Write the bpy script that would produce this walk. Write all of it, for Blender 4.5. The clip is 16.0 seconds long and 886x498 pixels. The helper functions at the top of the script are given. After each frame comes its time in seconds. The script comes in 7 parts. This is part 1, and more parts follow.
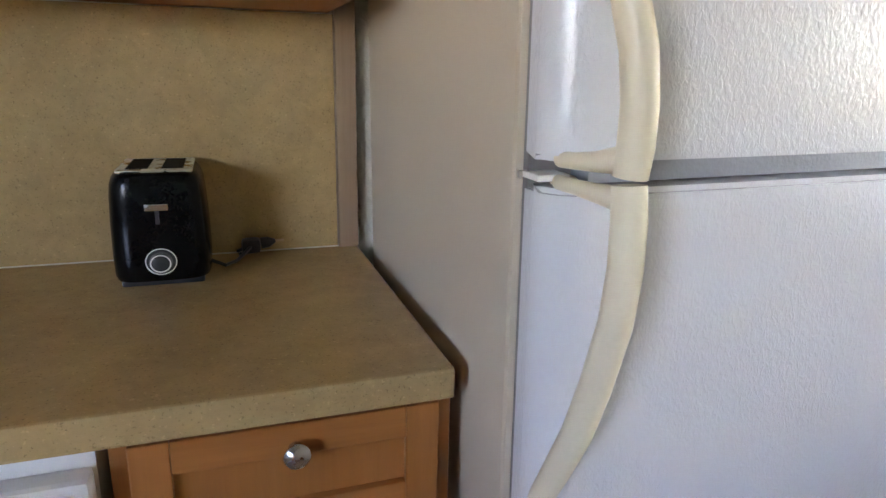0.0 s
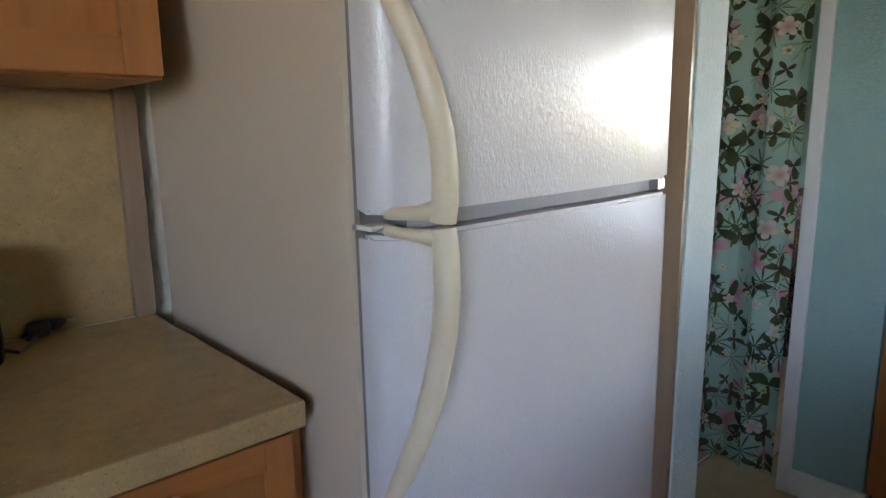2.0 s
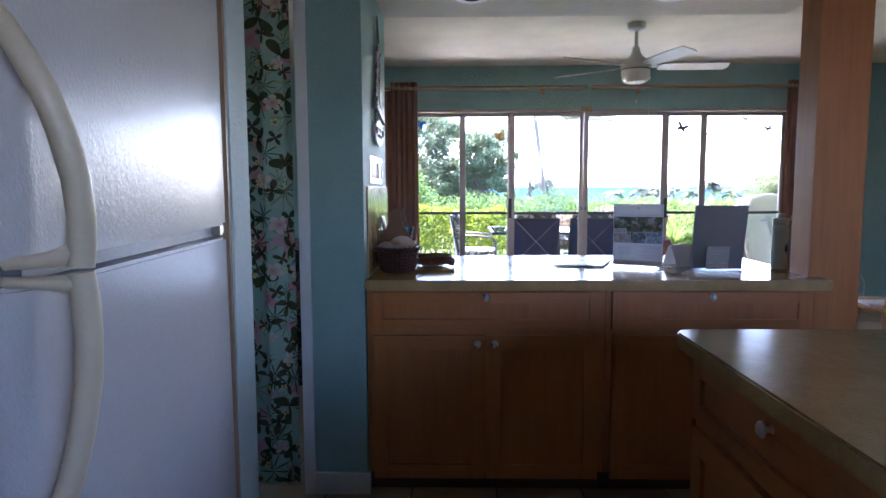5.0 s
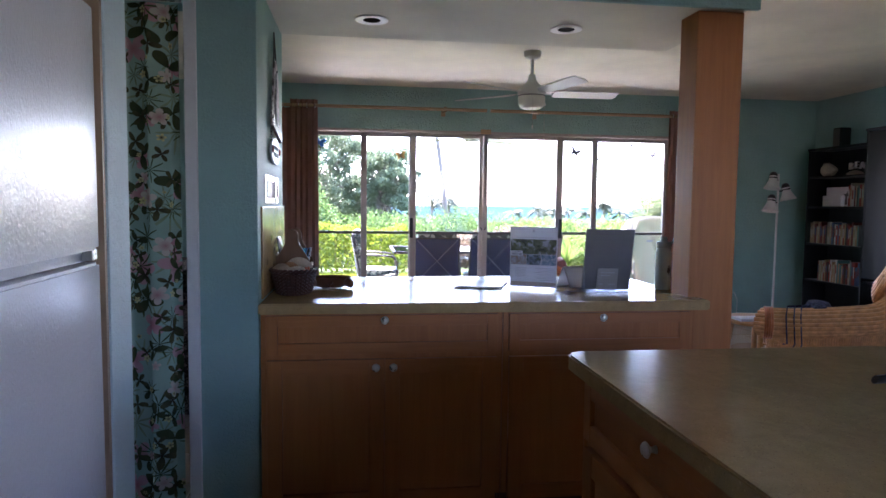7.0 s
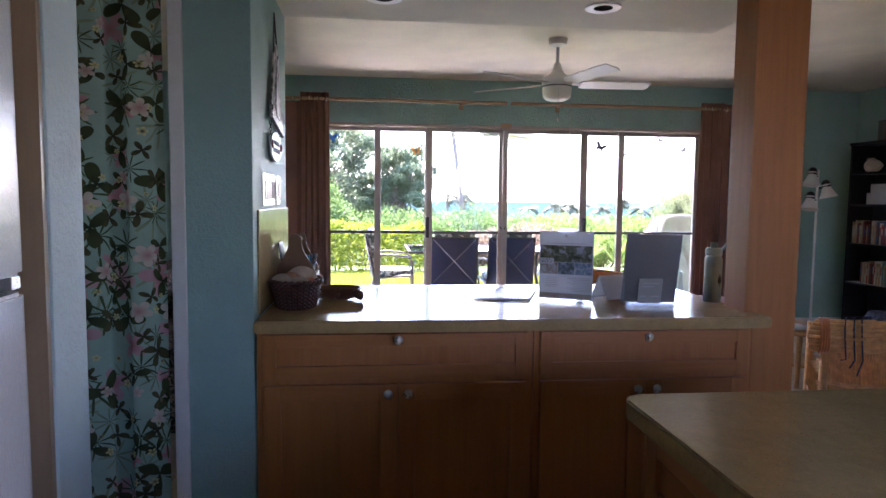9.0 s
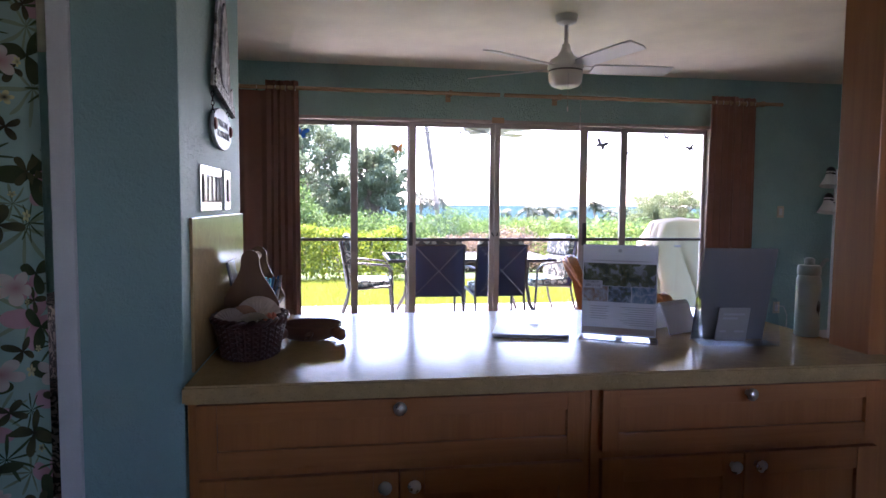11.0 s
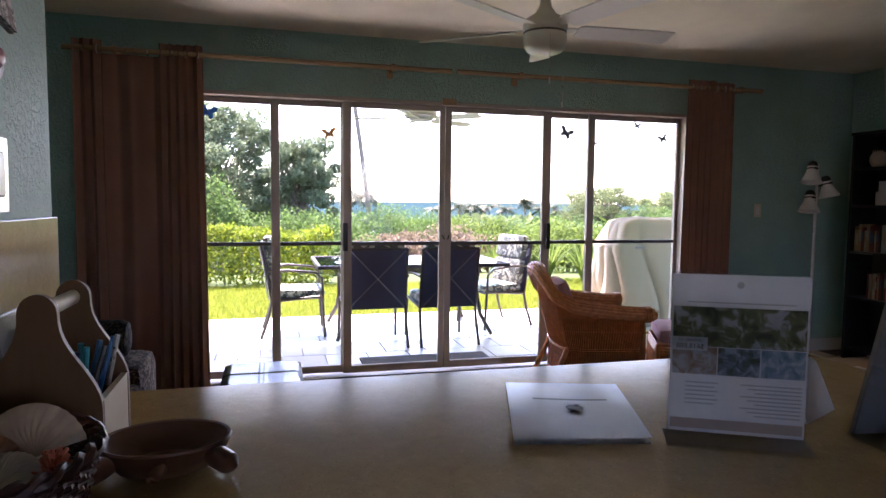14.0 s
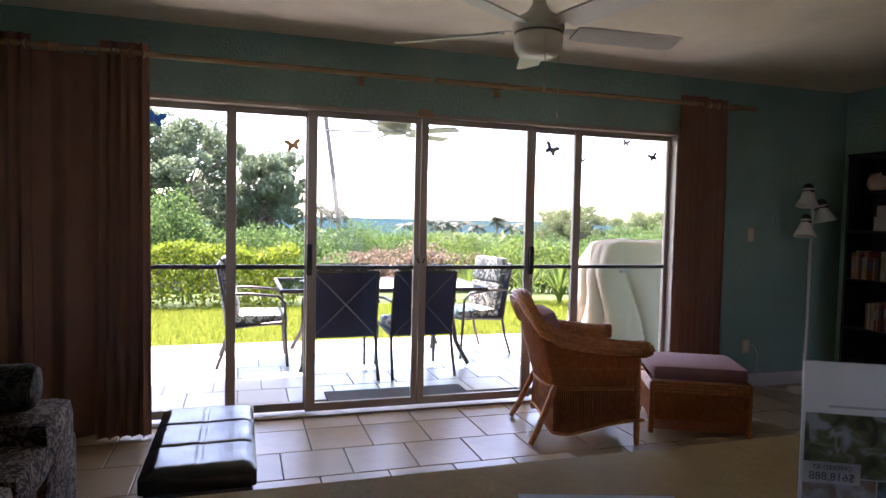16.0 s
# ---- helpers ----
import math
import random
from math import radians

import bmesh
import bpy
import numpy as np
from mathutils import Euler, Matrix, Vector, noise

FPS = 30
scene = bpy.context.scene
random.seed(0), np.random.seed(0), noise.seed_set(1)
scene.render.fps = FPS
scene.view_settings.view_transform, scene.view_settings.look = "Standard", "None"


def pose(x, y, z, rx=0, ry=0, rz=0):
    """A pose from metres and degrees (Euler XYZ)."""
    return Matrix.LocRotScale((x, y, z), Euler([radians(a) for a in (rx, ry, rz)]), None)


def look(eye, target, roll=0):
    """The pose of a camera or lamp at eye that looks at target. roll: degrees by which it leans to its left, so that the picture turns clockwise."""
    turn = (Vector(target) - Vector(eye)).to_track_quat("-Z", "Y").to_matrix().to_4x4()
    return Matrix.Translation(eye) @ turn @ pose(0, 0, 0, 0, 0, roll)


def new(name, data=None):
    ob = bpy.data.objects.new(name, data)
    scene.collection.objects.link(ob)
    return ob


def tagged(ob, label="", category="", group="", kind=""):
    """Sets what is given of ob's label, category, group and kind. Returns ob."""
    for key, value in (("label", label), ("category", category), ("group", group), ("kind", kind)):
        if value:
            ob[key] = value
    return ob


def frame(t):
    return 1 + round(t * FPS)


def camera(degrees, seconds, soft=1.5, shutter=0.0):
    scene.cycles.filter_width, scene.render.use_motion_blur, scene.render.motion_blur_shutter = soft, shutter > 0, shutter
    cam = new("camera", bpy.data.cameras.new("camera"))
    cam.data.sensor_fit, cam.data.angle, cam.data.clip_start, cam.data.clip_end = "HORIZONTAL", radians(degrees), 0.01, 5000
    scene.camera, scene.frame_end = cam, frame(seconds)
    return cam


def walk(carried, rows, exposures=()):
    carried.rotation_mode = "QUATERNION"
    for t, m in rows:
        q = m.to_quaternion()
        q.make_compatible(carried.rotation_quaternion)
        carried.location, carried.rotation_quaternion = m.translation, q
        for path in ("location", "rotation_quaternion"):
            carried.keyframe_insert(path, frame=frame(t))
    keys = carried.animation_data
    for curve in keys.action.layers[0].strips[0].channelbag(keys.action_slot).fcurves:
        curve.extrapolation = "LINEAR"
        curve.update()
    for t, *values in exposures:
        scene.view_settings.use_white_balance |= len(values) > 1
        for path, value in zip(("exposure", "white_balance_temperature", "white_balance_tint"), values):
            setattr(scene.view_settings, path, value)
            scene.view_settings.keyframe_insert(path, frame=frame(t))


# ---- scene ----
cam = camera(69.4, 16.0)
PATH = [
    (0, (0.247, 0.073, 1.287), (0.879, 1.894, 0.756), 1.2),
    (0.5, (0.235, 0.053, 1.295), (1.092, 1.799, 0.827), 1.0),
    (1, (0.201, 0.042, 1.289), (1.24, 1.698, 0.867), 0.6),
    (1.5, (0.138, 0.028, 1.298), (1.351, 1.567, 0.897), -0.1),
    (2, (0.059, -0.017, 1.315), (1.392, 1.427, 0.942), -0.6),
    (2.5, (0.015, -0.027, 1.322), (1.482, 1.288, 0.973), -1.1),
    (3, (-0.02, 0.017, 1.323), (1.643, 1.084, 1.012), -1.5),
    (3.5, (-0.051, 0.045, 1.315), (1.779, 0.805, 1.041), -1.5),
    (4, (-0.104, 0.06, 1.312), (1.829, 0.513, 1.067), -0.9),
    (4.5, (-0.152, 0.081, 1.303), (1.825, 0.292, 1.088), -0.4),
    (5, (-0.185, 0.096, 1.297), (1.806, 0.136, 1.102), -0.2),
    (7.5, (-0.147, 0.073, 1.316), (1.829, -0.202, 1.178), 0.7),
    (8, (-0.068, 0.064, 1.319), (1.908, -0.206, 1.17), 0.6),
    (8.5, (0.054, 0.052, 1.332), (2.033, -0.197, 1.181), 0.6),
    (9, (0.169, 0.059, 1.338), (2.151, -0.156, 1.186), 0.6),
    (11.5, (1.061, 0.103, 1.332), (3.021, -0.265, 1.19), 0.3),
    (12, (1.212, 0.098, 1.323), (3.157, -0.344, 1.176), 0.1),
    (12.5, (1.369, 0.065, 1.319), (3.31, -0.397, 1.17), 0.1),
    (13, (1.509, 0.048, 1.32), (3.449, -0.416, 1.164), 0.4),
    (13.5, (1.669, 0.041, 1.325), (3.6, -0.458, 1.178), 0.5),
    (14, (1.816, 0.047, 1.335), (3.743, -0.468, 1.187), 0.6),
    (14.5, (1.925, 0.03, 1.327), (3.854, -0.474, 1.177), 0.8),
    (15, (2.067, -0.013, 1.336), (3.998, -0.52, 1.214), 1.0),
    (15.5, (2.152, -0.039, 1.352), (4.077, -0.573, 1.247), 1.4),
    (16, (2.248, -0.04, 1.361), (4.153, -0.642, 1.266), 1.3),
]
EXPOSURES = [(0, 5.97, 6950, 31), (0.7, 5.65, 6900, 30), (1.5, 5.45, 6850, 29), (2.5, 5.42, 6600, 31), (3.2, 5.27, 6100, 37), (4.0, 4.92, 5800, 38), (5.0, 4.45, 5550, 37), (9.0, 4.5, 6000, 43), (11.5, 3.9, 5950, 45), (12.5, 3.8, 6050, 44), (14.0, 3.58, 6450, 41), (15.0, 3.62, 6550, 40), (16.0, 3.44, 6550, 37)]
walk(cam, [(t, look(eye, target, roll)) for t, eye, target, roll in PATH], EXPOSURES)

# ---- daylight ----
SUN_EL, SUN_AZ = 62.0, 78.0      # degrees; azimuth from +y towards +x
world = bpy.data.worlds.new("sky")
scene.world = world
world.use_nodes = True
wn = world.node_tree.nodes
sky = wn.new("ShaderNodeTexSky")
sky.sky_type, sky.sun_disc = "NISHITA", False
sky.sun_elevation, sky.sun_rotation = radians(SUN_EL), radians(SUN_AZ)
sky.dust_density = 1.0
wn["Background"].inputs["Strength"].default_value = 0.15
world.node_tree.links.new(sky.outputs[0], wn["Background"].inputs["Color"])
sun = new("sun", bpy.data.lights.new("sun", "SUN"))
sun.data.energy, sun.data.angle, sun.data.color = 4.6, radians(0.6), (1, 0.95, 0.87)
sun_dir = Vector((math.sin(radians(SUN_AZ)) * math.cos(radians(SUN_EL)), math.cos(radians(SUN_AZ)) * math.cos(radians(SUN_EL)), math.sin(radians(SUN_EL))))
sun.matrix_world = look(sun_dir * 30, (0, 0, 0))


# ---- materials ----
class Mat:
    """A small node-tree builder."""

    def __init__(self, name):
        self.m = bpy.data.materials.new(name)
        self.m.use_nodes = True
        self.n, self.l = self.m.node_tree.nodes, self.m.node_tree.links
        self.b = self.n["Principled BSDF"]
        self.tc = self.n.new("ShaderNodeTexCoord")

    def link(self, a, b):
        self.l.new(a, b)

    def mapping(self, scale=(1, 1, 1), rot=(0, 0, 0), loc=(0, 0, 0)):
        mp = self.n.new("ShaderNodeMapping")
        mp.inputs["Scale"].default_value, mp.inputs["Rotation"].default_value = scale, rot
        mp.inputs["Location"].default_value = loc
        self.link(self.tc.outputs["Object"], mp.inputs[0])
        return mp.outputs[0]

    def noise(self, scale, vec=None, detail=4, rough=0.55, dist=0.0):
        t = self.n.new("ShaderNodeTexNoise")
        t.inputs["Scale"].default_value, t.inputs["Detail"].default_value = scale, detail
        t.inputs["Roughness"].default_value, t.inputs["Distortion"].default_value = rough, dist
        self.link(vec or self.tc.outputs["Object"], t.inputs["Vector"])
        return t.outputs["Fac"]

    def math(self, op, a, b=None, c=None):
        t = self.n.new("ShaderNodeMath")
        t.operation = op
        for k, v in enumerate((a, b, c)):
            if v is None:
                continue
            if isinstance(v, (int, float)):
                t.inputs[k].default_value = v
            else:
                self.link(v, t.inputs[k])
        return t.outputs[0]

    def ramp(self, fac, stops):
        t = self.n.new("ShaderNodeValToRGB")
        e = t.color_ramp.elements
        while len(e) < len(stops):
            e.new(0.5)
        for k, (p, c) in enumerate(stops):
            e[k].position, e[k].color = p, (*c, 1)
        self.link(fac, t.inputs[0])
        return t.outputs["Color"]

    def mix(self, fac, a, b, mode="MIX"):
        t = self.n.new("ShaderNodeMix")
        t.data_type, t.blend_type = "RGBA", mode
        for k, v in ((0, fac), (6, a), (7, b)):
            if isinstance(v, (int, float)):
                t.inputs[k].default_value = v
            elif isinstance(v, tuple):
                t.inputs[k].default_value = (*v, 1)
            else:
                self.link(v, t.inputs[k])
        return t.outputs[2]

    def random(self, what="Object"):
        if what == "Object":
            return self.n.new("ShaderNodeObjectInfo").outputs["Random"]
        return self.n.new("ShaderNodeNewGeometry").outputs["Random Per Island"]

    def bump(self, height, strength, dist=0.01):
        t = self.n.new("ShaderNodeBump")
        t.inputs["Strength"].default_value, t.inputs["Distance"].default_value = strength, dist
        self.link(height, t.inputs["Height"])
        self.link(t.outputs[0], self.b.inputs["Normal"])

    def done(self, color=None, rough=0.5, metal=0.0, spec=0.5, coat=0.0, sheen=0.0, trans=0.0):
        for key, v in (("Base Color", color), ("Roughness", rough), ("Metallic", metal), ("Specular IOR Level", spec), ("Coat Weight", coat), ("Sheen Weight", sheen), ("Transmission Weight", trans)):
            if v is None:
                continue
            if isinstance(v, (int, float)):
                self.b.inputs[key].default_value = v
            elif isinstance(v, tuple):
                self.b.inputs[key].default_value = (*v, 1)
            else:
                self.link(v, self.b.inputs[key])
        return self.m


def shade(c, k):
    return tuple(min(1, x * k) for x in c)


def paint(name, c, rough=0.5, var=0.12, scale=6.0, bump=0.15, fine=180.0, metal=0.0, spec=0.5, rand="", coat=0.0):
    """Painted, moulded or woven surface: two scales of variation and a fine relief."""
    m = Mat(name)
    f = m.noise(scale, detail=5)
    g = m.noise(fine, detail=3)
    mix = m.math("ADD", m.math("MULTIPLY", f, 0.7), m.math("MULTIPLY", g, 0.3))
    col = m.ramp(mix, [(0.3, shade(c, 1 - var)), (0.7, shade(c, 1 + var))])
    if rand:
        col = m.mix(m.math("MULTIPLY", m.random(rand), 0.45), col, shade(c, 0.55))
    if bump:
        m.bump(g, bump, 0.004)
    r = m.math("ADD", m.math("MULTIPLY", f, 0.18), rough - 0.09)
    return m.done(col, r, metal, spec, coat)


def wood(name, c1, c2, axis=2, rough=0.38, scale=1.0, coat=0.15):
    """Grain running along one axis."""
    m = Mat(name)
    sc = [22 * scale] * 3
    sc[axis] = 1.3 * scale
    v = m.mapping(tuple(sc))
    g = m.noise(1.6, v, 6, 0.65, 0.6)
    big = m.noise(1.7, detail=3)
    col = m.ramp(g, [(0.25, c1), (0.75, c2)])
    col = m.mix(m.math("MULTIPLY", big, 0.5), col, shade(c1, 0.8))
    col = m.mix(m.math("MULTIPLY", m.random(), 0.22), col, shade(c2, 0.7))
    m.bump(g, 0.08, 0.002)
    return m.done(col, m.math("ADD", m.math("MULTIPLY", g, 0.15), rough), coat=coat)


def textured_wall(name, c, depth=0.55, scale=38):
    m = Mat(name)
    n = m.noise(scale, detail=4, rough=0.6, dist=0.8)
    blobs = m.ramp(n, [(0.46, (0, 0, 0)), (0.56, (1, 1, 1))])
    f = m.noise(2.2, detail=5)
    col = m.ramp(f, [(0.3, shade(c, 0.9)), (0.7, shade(c, 1.08))])
    m.bump(blobs, depth, 0.004)
    return m.done(col, 0.55, spec=0.35)


def stone(name, c):
    """Speckled solid-surface worktop, satin polish."""
    m = Mat(name)
    f = m.math("ADD", m.math("MULTIPLY", m.noise(5, detail=5), 0.5), m.math("MULTIPLY", m.noise(26, detail=6, rough=0.7, dist=0.8), 0.5))
    base = m.ramp(f, [(0.34, shade(c, 0.82)), (0.66, shade(c, 1.16))])
    s1 = m.ramp(m.noise(260, detail=2), [(0.62, (0, 0, 0)), (0.70, (1, 1, 1))])
    s2 = m.ramp(m.noise(170, m.mapping(loc=(3, 1, 7)), 2), [(0.64, (0, 0, 0)), (0.72, (1, 1, 1))])
    col = m.mix(m.math("MULTIPLY", s1, 0.55), base, shade(c, 0.4))
    col = m.mix(m.math("MULTIPLY", s2, 0.35), col, shade(c, 1.7))
    smear = m.noise(9, detail=6, rough=0.7)
    m.bump(m.noise(60, detail=2), 0.02, 0.002)
    return m.done(col, m.math("ADD", m.math("MULTIPLY", smear, 0.12), 0.09), spec=0.5)


def tile_mat(name, c):
    m = Mat(name)
    f = m.noise(3.5, detail=6, rough=0.65, dist=0.7)
    g = m.noise(45, detail=4)
    col = m.ramp(f, [(0.25, shade(c, 0.78)), (0.5, c), (0.78, shade(c, 1.18))])
    col = m.mix(m.math("MULTIPLY", m.random(), 0.35), col, shade(c, 0.8))
    col = m.mix(m.math("MULTIPLY", g, 0.2), col, shade(c, 0.6))
    m.bump(g, 0.06, 0.003)
    return m.done(col, m.math("ADD", m.math("MULTIPLY", f, 0.2), 0.22), spec=0.45)


def cloth(name, c, scale=700, var=0.2, rough=0.9):
    m = Mat(name)
    w = m.noise(scale, m.mapping((1, 1, 0.15)), 2)
    f = m.noise(4, detail=4)
    col = m.ramp(m.math("ADD", m.math("MULTIPLY", w, 0.5), m.math("MULTIPLY", f, 0.5)), [(0.3, shade(c, 1 - var)), (0.7, shade(c, 1 + var))])
    m.bump(w, 0.2, 0.002)
    return m.done(col, rough, spec=0.2, sheen=0.15)


def rattan_mat(name, c, axis):
    """Wound cane: dark lines between the strands."""
    m = Mat(name)
    g = m.noise(30, detail=4)
    f = m.noise(260, detail=2)
    col = m.ramp(g, [(0.25, shade(c, 0.55)), (0.75, shade(c, 1.25))])
    col = m.mix(m.math("MULTIPLY", f, 0.4), col, shade(c, 0.4))
    m.bump(f, 0.25, 0.003)
    return m.done(col, 0.42, spec=0.4)


def leaf_mat(name, c1, c2, gloss=0.6, thin=0.5):
    m = Mat(name)
    r = m.random("Island")
    col = m.ramp(r, [(0.0, c1), (1.0, c2)])
    col = m.mix(m.math("MULTIPLY", m.noise(0.6, detail=3), 0.5), col, shade(c1, 0.7))
    tr = m.n.new("ShaderNodeBsdfTranslucent")
    m.link(col, tr.inputs[0])
    mx = m.n.new("ShaderNodeMixShader")
    mx.inputs[0].default_value = thin
    m.link(m.b.outputs[0], mx.inputs[1])
    m.link(tr.outputs[0], mx.inputs[2])
    m.link(mx.outputs[0], m.n["Material Output"].inputs[0])
    return m.done(col, gloss, spec=0.12)


def glass_mat(name, tint=(0.96, 0.98, 0.97)):
    """Thin clear pane: light passes straight, the face mirrors by its angle."""
    m = Mat(name)
    t = m.n.new("ShaderNodeBsdfTransparent")
    t.inputs[0].default_value = (*tint, 1)
    g = m.n.new("ShaderNodeBsdfGlossy")
    g.inputs["Roughness"].default_value = 0.02
    lw = m.n.new("ShaderNodeLayerWeight")
    lw.inputs[0].default_value = 0.5
    fac = m.math("ADD", m.math("MULTIPLY", m.math("POWER", lw.outputs["Facing"], 4.0), 0.6), 0.035)
    mx = m.n.new("ShaderNodeMixShader")
    m.link(fac, mx.inputs[0])
    m.link(t.outputs[0], mx.inputs[1])
    m.link(g.outputs[0], mx.inputs[2])
    m.link(mx.outputs[0], m.n["Material Output"].inputs[0])
    return m.m


def paper(name, c):
    """Sheet that lets some light through."""
    m = Mat(name)
    col = m.ramp(m.noise(9, detail=4), [(0.3, shade(c, 0.96)), (0.7, shade(c, 1.03))])
    tr = m.n.new("ShaderNodeBsdfTranslucent")
    m.link(col, tr.inputs[0])
    mx = m.n.new("ShaderNodeMixShader")
    mx.inputs[0].default_value = 0.58
    m.link(m.b.outputs[0], mx.inputs[1])
    m.link(tr.outputs[0], mx.inputs[2])
    m.link(mx.outputs[0], m.n["Material Output"].inputs[0])
    m.bump(m.noise(200, detail=2), 0.05, 0.002)
    return m.done(col, 0.55, spec=0.3)


def floral(name, ground):
    """Printed cloth: five-petalled flowers and sprays of narrow leaves on a pale ground."""
    m = Mat(name)
    sep = m.n.new("ShaderNodeSeparateXYZ")
    m.link(m.tc.outputs["UV"], sep.inputs[0])
    f = m.noise(7, detail=4)
    col = m.ramp(f, [(0.3, shade(ground, 0.86)), (0.7, shade(ground, 1.1))])

    def layer(col, off, scale, petals, size, sharp, c1, c2, rad0=0.35):
        cb = m.n.new("ShaderNodeCombineXYZ")
        m.link(m.math("ADD", sep.outputs[0], off[0]), cb.inputs[0])
        m.link(m.math("ADD", sep.outputs[1], off[1]), cb.inputs[1])
        vo = m.n.new("ShaderNodeTexVoronoi")
        vo.voronoi_dimensions = "2D"
        vo.inputs["Scale"].default_value, vo.inputs["Randomness"].default_value = scale * 1.3, 0.75
        m.link(cb.outputs[0], vo.inputs["Vector"])
        d = m.n.new("ShaderNodeVectorMath")
        d.operation = "SUBTRACT"
        m.link(cb.outputs[0], d.inputs[0])
        m.link(vo.outputs["Position"], d.inputs[1])
        sp = m.n.new("ShaderNodeSeparateXYZ")
        m.link(d.outputs[0], sp.inputs[0])
        x, y = sp.outputs[0], sp.outputs[1]
        size = size / 1.35
        r = m.math("SQRT", m.math("ADD", m.math("MULTIPLY", x, x), m.math("MULTIPLY", y, y)))
        csep = m.n.new("ShaderNodeSeparateColor")
        m.link(vo.outputs["Color"], csep.inputs[0])
        a = m.math("ADD", m.math("ARCTAN2", y, x), m.math("MULTIPLY", csep.outputs[0], 6.28))
        cs = m.math("POWER", m.math("ABSOLUTE", m.math("COSINE", m.math("MULTIPLY", a, petals / 2))), sharp)
        edge = m.math("MULTIPLY", m.math("ADD", m.math("MULTIPLY", cs, 1 - rad0), rad0), size)
        edge = m.math("MULTIPLY", edge, m.math("ADD", m.math("MULTIPLY", csep.outputs[1], 0.7), 0.55))
        fac = m.math("LESS_THAN", r, edge)
        tone = m.math("DIVIDE", r, size)
        c = m.ramp(m.math("ADD", tone, m.math("MULTIPLY", csep.outputs[2], 0.4)), [(0.05, c1), (0.8, c2)])
        return m.mix(fac, col, c)

    col = layer(col, (0.31, 0.12), 5.0, 9, 0.095, 6.0, (0.13, 0.17, 0.10), (0.22, 0.29, 0.18), 0.04)
    col = layer(col, (0.73, 0.44), 4.6, 4, 0.075, 0.9, (0.36, 0.13, 0.15), (0.47, 0.28, 0.29), 0.25)
    col = layer(col, (0.05, 0.57), 5.6, 9, 0.088, 8.0, (0.018, 0.04, 0.016), (0.06, 0.09, 0.035), 0.04)
    col = layer(col, (0.90, 0.33), 5.4, 3, 0.085, 2.4, (0.016, 0.026, 0.012), (0.05, 0.065, 0.025), 0.06)
    col = layer(col, (0.47, 0.81), 6.2, 4, 0.062, 1.8, (0.03, 0.022, 0.014), (0.075, 0.075, 0.03), 0.08)
    col = layer(col, (0.66, 0.25), 4.4, 5, 0.045, 0.7, (0.40, 0.20, 0.19), (0.52, 0.46, 0.38), 0.35)
    col = layer(col, (0.12, 0.95), 6.5, 5, 0.017, 0.8, (0.02, 0.02, 0.02), (0.55, 0.52, 0.25), 0.3)
    m.bump(m.noise(500, detail=2), 0.1, 0.002)
    return m.done(col, 0.85, spec=0.2)


def fridge_skin(name, c):
    """Enamel with an embossed leather-like grain."""
    m = Mat(name)
    n = m.noise(190, m.mapping((1, 1, 0.5)), 3, 0.6, 0.7)
    blobs = m.ramp(n, [(0.40, (0, 0, 0)), (0.62, (1, 1, 1))])
    f = m.noise(3, detail=4)
    col = m.ramp(f, [(0.3, shade(c, 0.97)), (0.7, shade(c, 1.02))])
    m.bump(blobs, 0.24, 0.0012)
    return m.done(col, 0.16, spec=0.48)


def camo_cloth(name, ground, dark, scale=9):
    m = Mat(name)
    n = m.noise(scale, detail=2, dist=1.5)
    col = m.ramp(n, [(0.42, ground), (0.46, dark), (0.56, shade(dark, 1.5)), (0.60, ground)])
    m.bump(m.noise(300, detail=2), 0.15, 0.002)
    return m.done(col, 0.85, spec=0.2)


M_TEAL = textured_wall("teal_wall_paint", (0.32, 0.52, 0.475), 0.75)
M_STUB = textured_wall("pale_blue_wall_paint", (0.52, 0.66, 0.67), 0.35, 50)
# Brown wood tone that carries the shade of the gaps beside the refrigerator.
M_SHADE_WOOD = wood("tan_shade_wood", (0.30, 0.20, 0.12), (0.40, 0.28, 0.18))
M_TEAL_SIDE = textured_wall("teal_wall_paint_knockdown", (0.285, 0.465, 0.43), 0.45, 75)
M_CREAM = textured_wall("cream_wall_paint", (0.66, 0.62, 0.52), 0.3)
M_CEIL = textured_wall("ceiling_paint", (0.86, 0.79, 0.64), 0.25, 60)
# Ceiling cream made darker: the soffit's dimmer light is in its colour.
M_SOFF_SHADE = textured_wall("soffit_paint_shade", (0.70, 0.655, 0.53), 0.25, 60)
M_TRIM = paint("white_trim_paint", (0.72, 0.72, 0.70), 0.4, 0.06)
M_WOOD = wood("cabinet_wood", (0.38, 0.13, 0.027), (0.54, 0.215, 0.055))
M_WOOD_H = wood("cabinet_wood_cross", (0.38, 0.13, 0.027), (0.54, 0.215, 0.055), 1)
M_WOOD_X = wood("cabinet_wood_along", (0.38, 0.13, 0.027), (0.54, 0.215, 0.055), 0)
M_KICK = paint("toe_kick", (0.10, 0.05, 0.025), 0.6)
M_STONE = stone("worktop_stone", (0.45, 0.31, 0.14))
M_STEEL = paint("brushed_nickel", (0.62, 0.60, 0.56), 0.28, 0.05, 20, 0.05, 300, 1.0)
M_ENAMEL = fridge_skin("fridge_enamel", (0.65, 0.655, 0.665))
# Cream enamel yellowed and darkened: the side's dim, warm bounce is in the colour.
M_ENAMEL_BOUNCE = paint("fridge_side_enamel_bounce", (0.58, 0.50, 0.38), 0.4, 0.04, 4, 0.12, 420)
